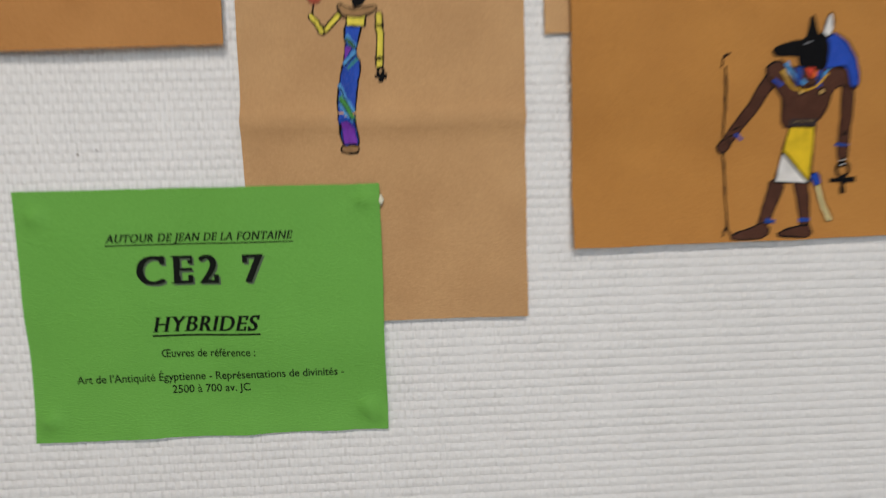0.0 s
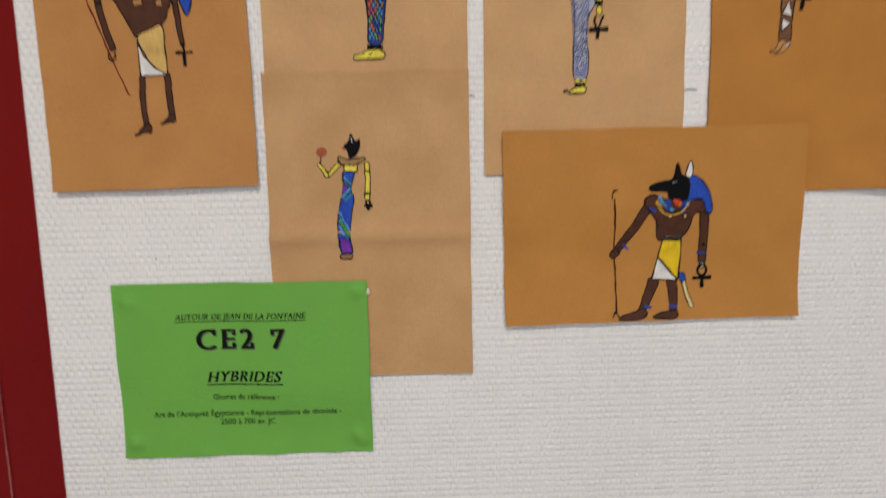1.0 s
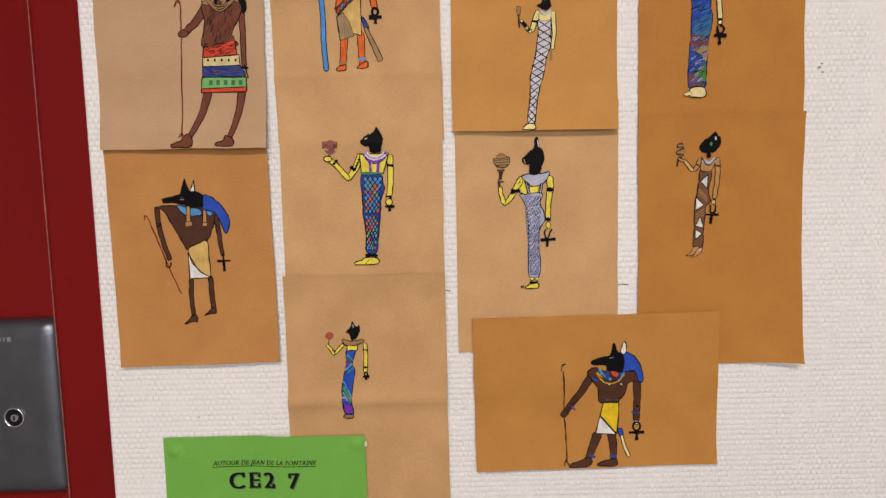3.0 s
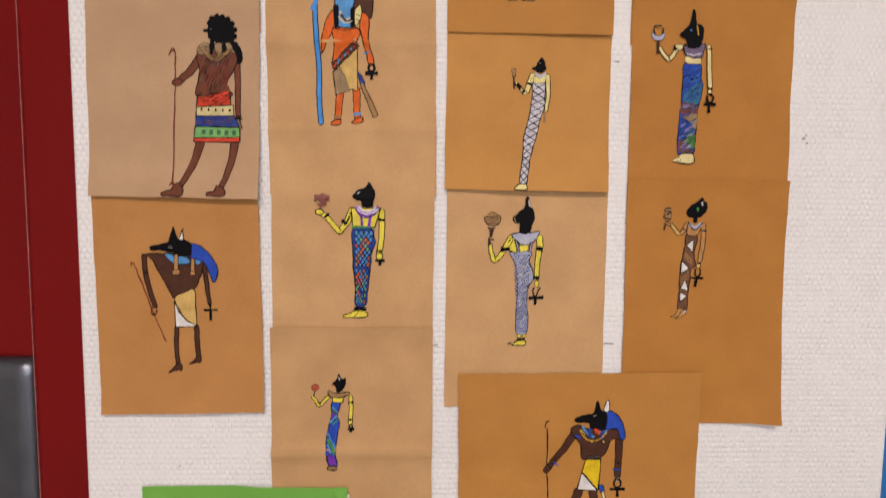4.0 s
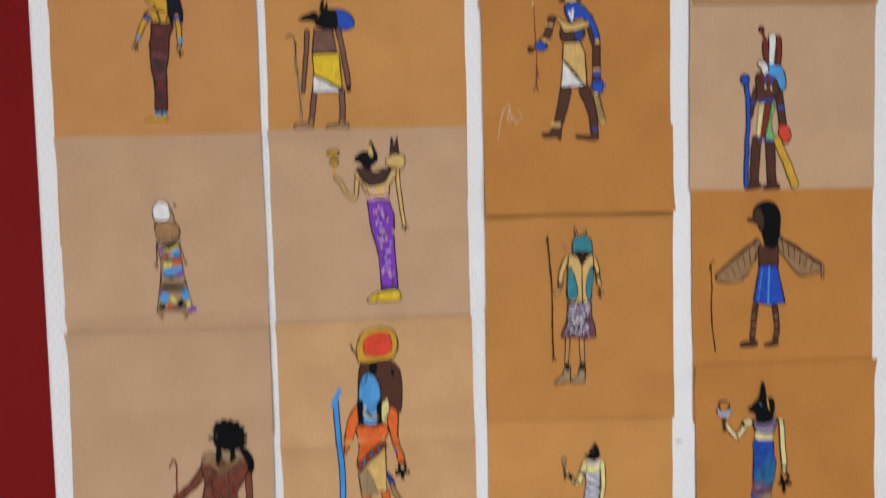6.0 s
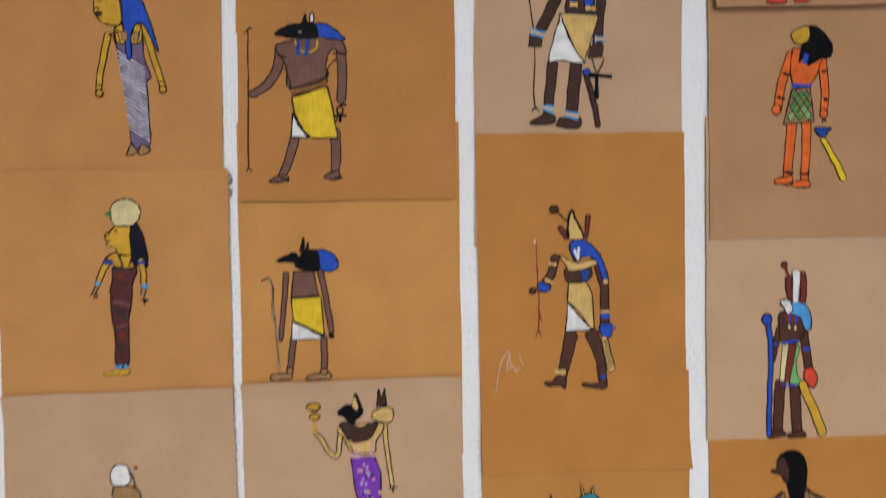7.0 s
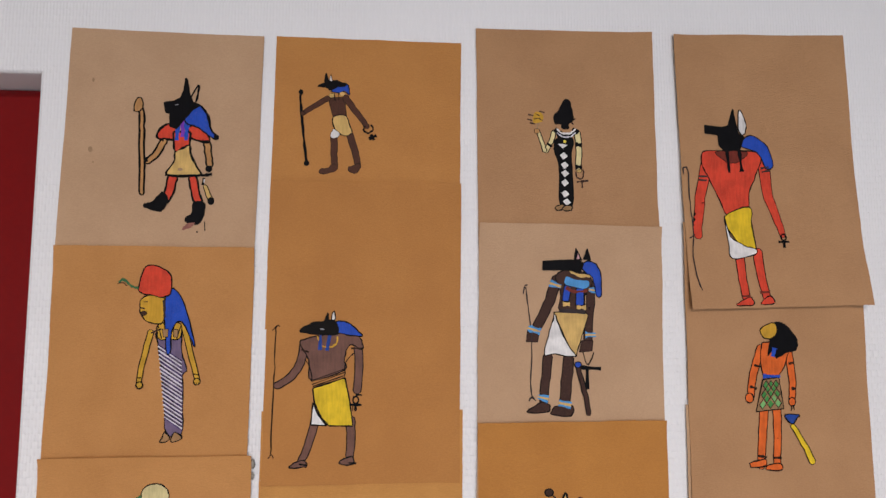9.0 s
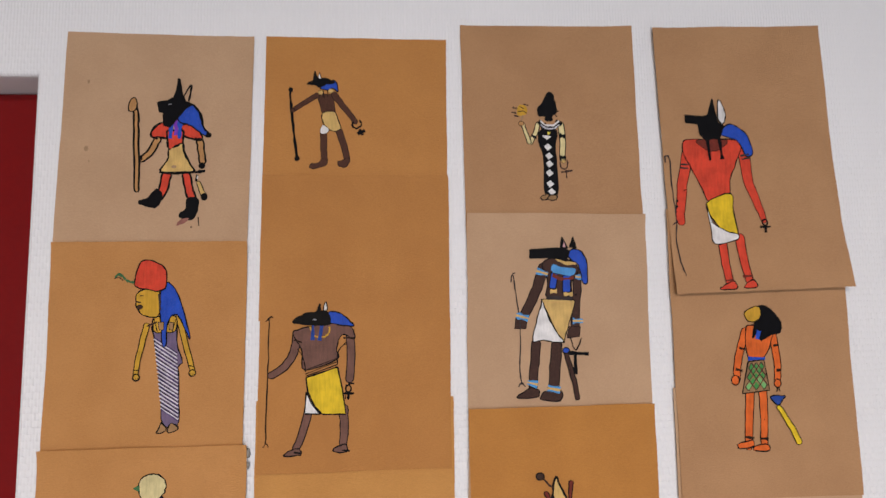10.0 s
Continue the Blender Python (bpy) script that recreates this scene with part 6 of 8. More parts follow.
art.stroke("inkred", 1.03, (-3.9, -115.0), (-1.0, -110.7), (0.9, -115.1))
art.stroke("inkblack", 2.07, (58.3, -48.1), (65.7, -48.2))
art.stroke("inkblack", 1.55, (61.6, -45.0), (65.3, -57.9))
art.scribble(("inkred", "dbrown", "dullbrown"), 70, 0.8, 7.0, (27.0, 16.0), (56.0, 15.0), (51.0, -22.0), (26.0, -22.0), 70)
art.scribble(("inkblack", "dbrown"), 26, 0.6, 5.0, (22.0, -24.0), (53.0, -20.0), (54.0, -36.0), (22.0, -37.0), 15)
art.scribble(("dullbrown", "violet"), 26, 0.6, 6.0, (21.5, -47.5), (58.0, -46.5), (61.0, -56.0), (21.5, -55.5), 4)
for bead in range(3):
    art.stroke("tanspot", 0.8, (25.0 + 2 * bead, 19.5 - 2.4 * bead), (40.0, 10.5 - 2.4 * bead), (57.0 - 2 * bead, 19.0 - 2.4 * bead))
    art.stroke("inkbrown", 0.6, (25.0 + 2 * bead, 18.4 - 2.4 * bead), (40.0, 9.4 - 2.4 * bead), (57.0 - 2 * bead, 17.9 - 2.4 * bead))

art = Drawing(sheet_52)
art.limb("orange", 7.37, 5.79, (-12.1, -27.0), (-13.8, -42.9), (-15.4, -54.7))
art.limb("orange", 7.37, 5.79, (3.9, -22.2), (4.3, -38.2), (4.9, -51.6))
art.shape("orange", (-12.1, -51.6), (-12.3, -56.9), (-20.8, -57.2), (-19.6, -53.5))
art.shape("orange", (9.2, -49.0), (9.0, -54.9), (-0.1, -55.7), (1.7, -52.0))
art.stroke("wing", 2.10, (-18.3, -49.2), (-10.9, -49.5))
art.stroke("lblue", 2.10, (0.8, -46.6), (8.3, -45.8))
art.shape("orange", (-19.2, 52.1), (-15.4, 45.7), (-20.3, 28.7), (-27.2, 14.7), (-29.4, 11.6), (-28.8, 23.7), (-26.1, 39.3))
art.shape("orange", (9.9, 50.3), (17.0, 45.9), (16.3, 27.6), (19.0, 13.4), (21.7, 2.8), (16.4, 1.9), (12.8, 16.7), (8.3, 35.7))
art.shape("orange", (-17.9, 35.4), (6.2, 35.8), (4.6, 21.2), (-15.3, -1.4), (-19.3, 2.4), (-16.4, 20.7))
art.stroke("lblue", 1.58, (11.5, 11.5), (16.9, 13.4))
art.facet("tan", (-18.6, -5.6), (5.5, 18.0), (4.9, -24.3), (-1.4, -22.0), (-16.4, -27.9))
art.facet("tangrey", (-18.6, -5.6), (-15.3, -27.9), (-2.5, -24.1), (-6.2, -11.2), (-12.1, -1.5), ink=0.42)
art.stroke("brown", 6.31, (-18.4, -0.3), (5.6, 21.1))
art.stroke("red", 1.05, (-17.4, -1.4), (-15.0, 3.8))
art.stroke("lblue", 1.05, (-14.1, 1.7), (-11.8, 6.9))
art.stroke("red", 1.05, (-10.8, 4.8), (-8.5, 10.0))
art.stroke("lblue", 1.05, (-7.5, 7.8), (-5.2, 13.0))
art.stroke("red", 1.05, (-4.3, 10.9), (-1.9, 16.1))
art.stroke("lblue", 1.05, (-1.0, 14.0), (1.3, 19.1))
art.stroke("red", 1.05, (2.3, 17.0), (4.6, 22.2))
art.shape("brown", (-15.8, 36.4), (-13.8, 82.9), (-8.3, 90.5), (9.4, 91.6), (18.5, 84.7), (21.1, 71.7), (19.6, 45.8), (15.0, 48.6), (8.9, 52.4), (4.7, 51.4))
art.shape("lblue", (-15.9, 57.2), (-14.2, 72.6), (-8.7, 79.7), (-1.5, 77.5), (3.1, 64.4), (1.6, 51.5), (3.1, 37.9), (-7.4, 36.1), (-15.6, 40.5))
art.limb("black", 4.74, 4.21, (-14.9, 56.1), (-14.6, 38.9))
art.limb("black", 4.21, 3.68, (1.7, 54.1), (1.0, 37.0))
art.shape("black", (-5.2, 88.9), (0.0, 90.8), (-0.4, 79.5), (-4.6, 79.6))
art.stroke("cream", 1.58, (-10.9, 51.8), (-7.1, 43.4), (-0.8, 45.3))
art.stroke("brown", 2.10, (-10.0, 48.7), (-5.1, 42.3), (0.2, 43.2))
art.shape("oldgold", (-14.5, 90.6), (-14.8, 106.0), (-9.3, 115.5), (5.3, 119.3), (15.5, 116.0), (19.3, 105.2), (15.7, 93.5), (4.2, 90.7))
art.shape("red", (-10.0, 98.2), (-8.5, 109.4), (-0.0, 114.3), (10.3, 114.1), (14.1, 106.8), (11.7, 96.7), (-0.9, 93.9), ink=0.53)
art.stroke("inkbrown", 1.58, (-21.1, 105.6), (-18.2, 99.4), (-14.2, 97.3))
art.stroke("inkbrown", 1.58, (17.0, 99.6), (20.1, 99.5))
art.limb("sky", 4.74, 4.74, (-35.6, 57.7), (-34.5, 36.9), (-32.0, 0.1), (-32.4, -31.7), (-30.8, -55.8))
art.stroke("sky", 4.21, (-37.9, 52.6), (-31.0, 67.9))
art.ankh("black", 19.0, 1.3, 14.73, 3.68)
art.shape("dblue", (5.6, -5.2), (12.6, -16.0), (8.3, -18.0))
art.limb("tanspot", 3.68, 5.79, (9.3, -18.1), (16.2, -33.2), (22.0, -47.3))
art.shape("pale2", (3.4, 51.0), (8.6, 58.0), (9.6, 47.0), (4.0, 38.0), ink=0.7)
art.stroke("inkbrown", 0.7, (4.4, 49.0), (8.6, 47.0))
art.stroke("inkbrown", 0.7, (4.2, 44.4), (8.0, 42.8))
art.stroke("inkblack", 0.8, (-13.4, 70.0), (-9.0, 74.0), (-7.6, 79.0))
art.stroke("cream", 1.2, (-13.0, 47.0), (-6.8, 40.8), (1.0, 42.4))
art.stroke("tan", 2.2, (-27.6, 22.6), (-21.6, 21.4))
art.stroke("inkblack", 0.7, (-18.2, 36.0), (-6.0, 33.6), (6.4, 36.4))
art.shape("black", (12.4, 83.0), (15.4, 81.6), (14.8, 76.6), (13.0, 78.0), ink=0.0)

art = Drawing(sheet_53)
art.shape("pale", (4.3, -19.2), (15.6, -19.3), (16.3, -32.2), (16.3, -41.9), (12.1, -57.0), (9.5, -70.0), (4.2, -89.0), (1.5, -105.4), (-0.6, -119.1), (-7.1, -119.0), (-5.6, -102.5), (-4.0, -86.1), (-3.5, -72.5), (0.8, -56.3), (2.8, -40.1), (3.9, -29.4))
art.stroke("inkblack", 1.0, (4.3, -20.3), (15.7, -27.4))
art.stroke("inkblack", 0.85, (15.6, -20.4), (3.8, -27.2))
art.stroke("inkblack", 1.0, (3.8, -27.2), (15.7, -34.4))
art.stroke("inkblack", 0.85, (15.7, -27.4), (3.3, -34.2))
art.stroke("inkblack", 1.0, (3.3, -34.2), (16.3, -41.4))
art.stroke("inkblack", 0.85, (16.3, -34.4), (2.8, -41.2))
art.stroke("inkblack", 1.0, (2.8, -41.2), (15.8, -48.4))
art.stroke("inkblack", 0.85, (15.8, -41.4), (2.3, -48.2))
art.stroke("inkblack", 1.0, (1.8, -48.2), (13.2, -55.4))
art.stroke("inkblack", 0.85, (13.1, -48.3), (1.3, -55.2))
art.stroke("inkblack", 1.0, (0.2, -55.2), (11.6, -62.4))
art.stroke("inkblack", 0.85, (11.6, -55.3), (-0.3, -62.2))
art.stroke("inkblack", 1.0, (-1.9, -62.2), (10.0, -69.4))
art.stroke("inkblack", 0.85, (10.0, -62.4), (-2.4, -69.2))
art.stroke("inkblack", 1.0, (-3.0, -69.2), (8.4, -76.5))
art.stroke("inkblack", 0.85, (8.4, -69.4), (-3.5, -76.3))
art.stroke("inkblack", 1.0, (-3.5, -76.3), (6.3, -83.5))
art.stroke("inkblack", 0.85, (6.3, -76.4), (-4.0, -83.4))
art.stroke("inkblack", 1.0, (-4.0, -83.4), (4.2, -90.6))
art.stroke("inkblack", 0.85, (4.1, -83.5), (-4.5, -90.5))
art.stroke("inkblack", 1.0, (-5.1, -90.5), (2.6, -97.7))
art.stroke("inkblack", 0.85, (2.5, -90.6), (-5.6, -97.6))
art.stroke("inkblack", 1.0, (-5.6, -97.6), (1.5, -104.8))
art.stroke("inkblack", 0.85, (1.5, -97.7), (-6.1, -104.7))
art.stroke("inkblack", 1.0, (-6.1, -104.7), (0.5, -112.0))
art.stroke("inkblack", 0.85, (0.4, -104.8), (-6.6, -111.8))
art.stroke("inkblack", 1.0, (-6.6, -111.8), (-0.0, -119.1))
art.stroke("inkblack", 0.85, (-0.1, -111.9), (-7.1, -119.0))
art.limb("pale2", 5.89, 4.82, (3.8, -12.2), (0.6, -20.2), (-2.1, -28.7))
art.limb("pale2", 3.75, 2.68, (-3.7, -30.3), (-8.0, -25.5), (-12.3, -20.0))
art.limb("pale2", 4.82, 3.22, (18.3, -12.9), (19.5, -32.3), (18.0, -46.2))
art.shape("pale2", (4.8, -12.8), (10.2, -15.0), (16.7, -11.9), (16.7, -18.3), (10.3, -20.3), (4.9, -18.7), ink=0.32)
art.stroke("lgrey", 2.68, (5.9, -10.7), (11.3, -13.4), (16.6, -10.2))
art.shape("black", (3.2, -5.8), (6.9, -3.2), (9.0, 1.0), (12.2, 5.2), (15.5, -1.2), (16.1, -6.5), (12.3, -9.7), (8.0, -8.5))
art.stroke("grey", 0.86, (10.1, 0.5), (10.7, -1.1))
art.stroke("inkbrown", 1.61, (-14.4, -26.4), (-15.5, -13.1))
art.shape("tanspot", (-17.7, -7.2), (-13.4, -7.2), (-13.9, -15.7), (-16.1, -15.7), ink=0.43)
art.shape("pale2", (-7.1, -119.5), (-0.6, -120.2), (-0.6, -125.2), (-12.0, -125.0), (-10.9, -122.2))
art.stroke("tanspot", 2.14, (16.9, -46.2), (16.5, -58.1))

art = Drawing(sheet_54)
art.shape("blue", (-28.4, 57.4), (-12.0, 57.0), (-10.7, 44.0), (-8.9, 35.3), (-11.4, 20.2), (-13.4, 9.4), (-14.1, -12.4), (-16.0, -31.0), (-31.5, -30.6), (-31.3, -1.0), (-30.0, 20.8), (-29.2, 42.4))
art.shape("teal2", (-27.8, 20.7), (-26.8, 28.8), (-18.2, 36.7), (-10.6, 39.2), (-9.9, 31.0), (-12.9, 17.0), (-21.2, 17.3), ink=0.00)
art.shape("plum", (-30.0, 18.6), (-23.4, 19.5), (-12.9, 15.9), (-13.9, 7.3), (-22.1, 8.6), (-29.8, 7.7), ink=0.00)
art.shape("tangrey", (-28.7, 4.4), (-21.0, 8.0), (-13.3, 8.3), (-13.7, -4.7), (-16.4, -5.8), (-22.0, 2.0), ink=0.33)
art.shape("dblue", (-30.8, 3.4), (-23.1, 2.1), (-15.3, -8.0), (-18.5, -11.2), (-30.6, -11.9), ink=0.33)
art.shape("green2", (-28.3, -17.5), (-16.3, -11.2), (-14.6, -16.8), (-16.0, -26.6), (-22.8, -22.0), ink=0.33)
art.shape("plum", (-31.1, -17.4), (-26.1, -19.7), (-17.2, -26.6), (-19.3, -30.9), (-30.9, -29.5), ink=0.00)
art.stripes("dblue", 10, 0.44, (-28.3, 55.2), (-12.0, 54.8), (-10.6, 39.7), (-28.4, 26.1), 0.5)
art.stripes("teal", 7, 0.44, (-26.8, 28.8), (-10.0, 37.5), (-13.0, 18.1), (-26.7, 19.6), 0.5)
art.stripes("inkgrey", 5, 0.33, (-29.4, 17.5), (-13.5, 16.0), (-14.4, 7.3), (-29.3, 7.7), 0.6)
art.scribble(("inkblack", "dblue", "lblue2", "dblue"), 70, 0.55, 7.0, (-27.5, 55.0), (-13.0, 54.5), (-12.5, 22.0), (-28.5, 22.0), 28)
art.scribble(("inkblack", "lilac", "lblue2", "dkgreen"), 60, 0.55, 6.0, (-28.5, 20.0), (-14.0, 20.0), (-17.0, -29.0), (-30.0, -29.0), 30)
art.shape("cream2", (-38.4, 75.8), (-30.8, 75.6), (-31.8, 71.4), (-38.3, 69.9), ink=0.55)
art.limb("cream2", 4.41, 3.86, (-37.3, 71.0), (-40.4, 65.2), (-44.7, 61.0))
art.limb("cream2", 3.86, 3.31, (-45.3, 61.5), (-49.7, 66.5), (-54.1, 73.0))
art.limb("cream2", 4.41, 4.96, (-4.7, 73.9), (-3.2, 52.4), (-2.3, 35.2))
art.shape("cream2", (-26.3, 64.8), (-13.2, 63.4), (-13.1, 57.5), (-27.3, 58.4), ink=0.33)
art.shape("dullviolet", (-29.7, 76.6), (-24.3, 73.3), (-9.1, 77.2), (-10.0, 68.7), (-12.1, 63.4), (-21.9, 63.6), (-28.5, 67.0))
art.stroke("lgrey", 1.10, (-27.4, 68.1), (-19.8, 65.7), (-12.2, 67.7))
art.stroke("inkblack", 2.76, (-39.5, 74.7), (-37.8, 69.9))
art.stroke("inkblack", 1.10, (-6.8, 71.8), (-0.8, 71.7))
art.stroke("inkblack", 1.10, (-5.0, 34.2), (0.5, 32.9))
art.blob("cream2", -2.2, 30.3, 2.21, 2.21)
art.shape("black", (-33.7, 85.2), (-27.8, 91.5), (-24.6, 95.6), (-23.1, 103.0), (-21.6, 109.8), (-19.3, 102.9), (-18.1, 96.0), (-12.7, 94.3), (-10.9, 86.8), (-12.4, 78.4), (-15.5, 73.1), (-25.3, 73.3), (-27.1, 80.8))
art.stroke("oldgold", 1.32, (-17.5, 94.4), (-15.8, 84.8))
art.stroke("lblue", 1.10, (-24.5, 89.3), (-22.3, 89.8))
art.stroke("inkbrown", 2.76, (-55.7, 66.6), (-55.8, 79.4))
art.stroke("inkgrey", 1.38, (-59.1, 83.7), (-60.3, 92.2), (-54.9, 93.7), (-51.1, 91.0), (-52.1, 83.6))
art.stroke("oldgold", 1.10, (-58.6, 92.2), (-51.6, 92.0))
art.shape("slate", (-62.4, 87.0), (-55.8, 83.7), (-49.4, 86.7), (-51.5, 80.4), (-60.1, 80.6), ink=0.44)
art.shape("cream2", (-29.8, -31.7), (-17.1, -31.5), (-15.8, -40.4), (-28.0, -40.6), (-31.3, -38.3))
art.shape("cream2", (-31.4, -35.0), (-29.1, -38.4), (-34.6, -39.3), (-37.4, -38.1), ink=0.44)
art.stroke("black", 1.93, (-4.9, 26.6), (-3.7, 20.0), (-0.4, 19.9), (1.7, 25.3), (-2.7, 27.6))
art.stroke("black", 3.31, (-8.0, 18.0), (4.6, 17.6))
art.stroke("black", 2.76, (-2.5, 17.8), (-2.4, 9.1))

art = Drawing(sheet_61)
art.limb("brown", 4.57, 4.00, (-4.1, -38.8), (-4.9, -57.3), (-3.8, -74.9))
art.limb("brown", 5.14, 4.57, (15.5, -37.1), (16.0, -55.2), (16.8, -69.8))
art.shape("brown", (-5.6, -76.0), (-0.9, -75.0), (-0.2, -81.5), (-4.8, -81.3), (-13.1, -84.0), (-9.3, -80.0))
art.shape("brown", (15.8, -67.4), (19.2, -68.7), (18.8, -73.9), (13.0, -73.7), (7.1, -75.9), (10.8, -72.5))
art.limb("brown", 5.14, 4.57, (-33.1, 34.5), (-32.2, 15.7), (-28.8, 0.1), (-24.3, -16.1))
art.limb("brown", 4.57, 3.42, (25.5, 26.8), (27.5, 5.1), (29.6, -14.5))
art.shape("brown", (-35.3, 35.7), (-22.7, 37.0), (-0.1, 35.6), (24.7, 32.5), (24.0, 21.2), (19.7, 8.2), (14.6, 0.9), (4.0, -4.4), (-5.4, -8.2), (-9.5, -0.6), (-18.5, 16.9), (-26.5, 32.0))
art.shape("lblue", (-12.5, 37.2), (-1.3, 34.5), (8.9, 33.1), (11.9, 27.3), (4.9, 25.8), (-6.3, 27.9))
art.shape("lblue", (15.6, 31.7), (23.6, 32.0), (20.9, 25.8), (17.5, 27.1), ink=0.34)
art.shape("tan", (-4.9, -8.2), (5.3, -2.2), (15.2, 0.3), (15.7, -17.5), (15.6, -36.0), (6.7, -31.0), (-0.6, -20.4))
art.facet("white", (-5.1, -11.0), (-1.8, -21.5), (5.6, -31.0), (16.1, -37.1), (-5.2, -37.6))
art.limb("skin", 4.00, 4.57, (-1.3, 34.5), (-2.2, 20.9))
art.limb("skin", 3.42, 4.00, (15.0, 31.7), (14.2, 19.2))
art.facet("skin", (-5.7, 19.9), (1.2, 20.8), (1.4, 16.2), (-5.5, 15.3), ink=0.57)
art.facet("skin", (11.9, 18.7), (16.4, 18.6), (16.7, 15.2), (11.6, 15.3), ink=0.57)
art.stroke("inkred", 1.26, (-42.9, 25.7), (-37.2, 10.1), (-30.7, -10.2), (-23.6, -30.6), (-15.4, -52.3))
art.stroke("inkred", 1.14, (-45.9, 23.5), (-45.5, 28.1), (-42.8, 26.3))
art.stroke("ink", 1.43, (-27.9, -18.3), (-28.3, -23.5), (-24.4, -24.8), (-22.9, -19.6))
art.stroke("inkblack", 0.86, (-35.4, 19.8), (-29.7, 19.6))
art.stroke("inkblack", 1.14, (22.7, 18.9), (26.4, 14.3))
art.shape("blue", (12.3, 32.9), (13.7, 45.4), (22.1, 44.5), (31.2, 36.3), (36.9, 27.6), (39.2, 18.4), (35.0, 7.1), (31.5, 14.1), (25.6, 28.0))
art.facet("black", (-26.7, 43.9), (-18.7, 45.3), (-8.3, 47.8), (-5.4, 56.2), (-2.6, 63.4), (-0.9, 56.0), (1.5, 50.3), (6.7, 50.7), (14.3, 46.5), (13.5, 34.6), (5.5, 34.3), (-2.3, 36.8), (-16.8, 40.2), (-25.9, 39.9))
art.facet("white", (2.1, 50.3), (6.3, 61.4), (6.6, 50.1))
art.stroke("inkgrey", 1.43, (-8.5, 44.4), (-5.1, 44.9))
art.stroke("grey", 0.74, (-8.7, 42.7), (-4.7, 42.6))
art.stroke("black", 2.28, (23.5, -20.6), (37.3, -20.5))
art.stroke("black", 2.28, (30.3, -13.4), (30.3, -31.3))

art = Drawing(sheet_62)
art.shape("dblue", (-0.3, 29.6), (19.0, 29.4), (20.0, 22.6), (22.1, 15.8), (18.5, 5.6), (17.6, -8.0), (14.9, -30.8), (12.8, -48.1), (2.4, -47.9), (2.3, -30.7), (0.4, -10.7), (-0.3, 6.4))
art.lattice((0.8, 28.4), (20.6, 28.2), (12.2, -46.9), (2.5, -46.8), 4, 12, ("lblue", "sky", "lblue", "orange", "rose", "tanspot", "lblue", "blue", "lgreen"))
art.net("inkblack", 0.6, (0.8, 28.4), (20.6, 28.2), (12.2, -46.9), (2.5, -46.8), 4, 12)
art.limb("yellow2", 6.84, 5.13, (-1.0, 48.7), (-7.0, 34.7), (-14.0, 26.3))
art.limb("yellow2", 5.13, 4.56, (-14.0, 26.3), (-22.8, 36.6), (-31.7, 44.5))
art.limb("yellow2", 6.27, 5.13, (28.4, 47.2), (28.6, 25.9), (25.9, 4.4))
art.facet("yellow2", (-2.1, 49.8), (27.3, 50.6), (21.3, 30.5), (-0.3, 30.7))
art.stroke("purple", 3.99, (3.6, 50.9), (9.0, 43.0), (18.1, 44.0), (25.1, 50.6))
art.stroke("lilac", 2.28, (3.6, 52.5), (10.3, 46.3), (19.3, 47.3), (24.0, 52.9))
art.stroke("purple", 2.85, (7.9, 43.0), (8.8, 31.7))
art.stroke("purple", 2.85, (17.0, 42.9), (15.6, 31.6))
art.stroke("white", 1.1, (5.5, 51.5), (10.5, 47.6), (17.5, 48.0), (23.0, 51.8))
art.stroke("white", 1.1, (3.8, 48.8), (10.0, 44.4), (18.0, 45.0), (25.0, 49.4))
art.stroke("inkblack", 0.7, (1.2, 49.6), (9.0, 41.0), (18.5, 41.8), (26.6, 49.0))
art.stroke("green", 2.28, (-1.4, 31.3), (21.3, 31.0))
art.shape("black", (-0.1, 62.6), (5.1, 67.6), (10.8, 69.8), (13.6, 72.0), (15.4, 75.9), (18.7, 70.8), (21.4, 64.1), (19.5, 56.3), (18.3, 51.8), (9.2, 51.9), (8.2, 57.0), (2.6, 58.7))
art.stroke("black", 2.85, (-11.5, 37.6), (-5.9, 34.1))
art.stroke("black", 2.28, (-28.4, 40.0), (-23.8, 44.4))
art.stroke("black", 2.85, (24.8, 38.9), (31.6, 38.2))
art.stroke("black", 2.28, (23.1, 7.8), (28.8, 7.2))
art.stroke("mauve", 1.71, (-32.8, 44.5), (-31.4, 54.6))
art.blob("mauve", -30.1, 59.1, 4.56, 4.56, ink=0.46)
art.facet("mauve", (-38.0, 62.5), (-34.6, 61.3), (-34.7, 56.9), (-38.2, 55.8), ink=0.34)
art.facet("mauve", (-26.7, 61.2), (-23.3, 62.3), (-24.0, 56.2), (-26.8, 56.8), ink=0.34)
art.shape("mauve", (-35.9, 54.1), (-25.8, 54.0), (-29.3, 50.7), (-32.6, 50.7), ink=0.00)
art.stroke("mauve", 2.28, (-38.0, 61.4), (-24.4, 61.2))
art.blob("yellow2", -33.4, 45.7, 3.99, 2.85)
art.stroke("black", 2.85, (1.2, -51.4), (13.8, -51.5))
art.shape("yellow2", (1.2, -53.7), (12.6, -53.8), (13.7, -59.6), (-7.1, -60.5), (-9.3, -58.2), (-2.3, -56.0))
art.blob("yellow2", 26.4, 2.1, 3.42, 3.42)
art.stroke("inkblack", 0.7, (1.5, -59.4), (5.5, -55.2))
art.stroke("lgrey", 1.3, (3.8, 64.6), (6.6, 65.6))
art.cross("black", 26.9, -2.4, 9.69, 2.28)

art = Drawing(sheet_63)
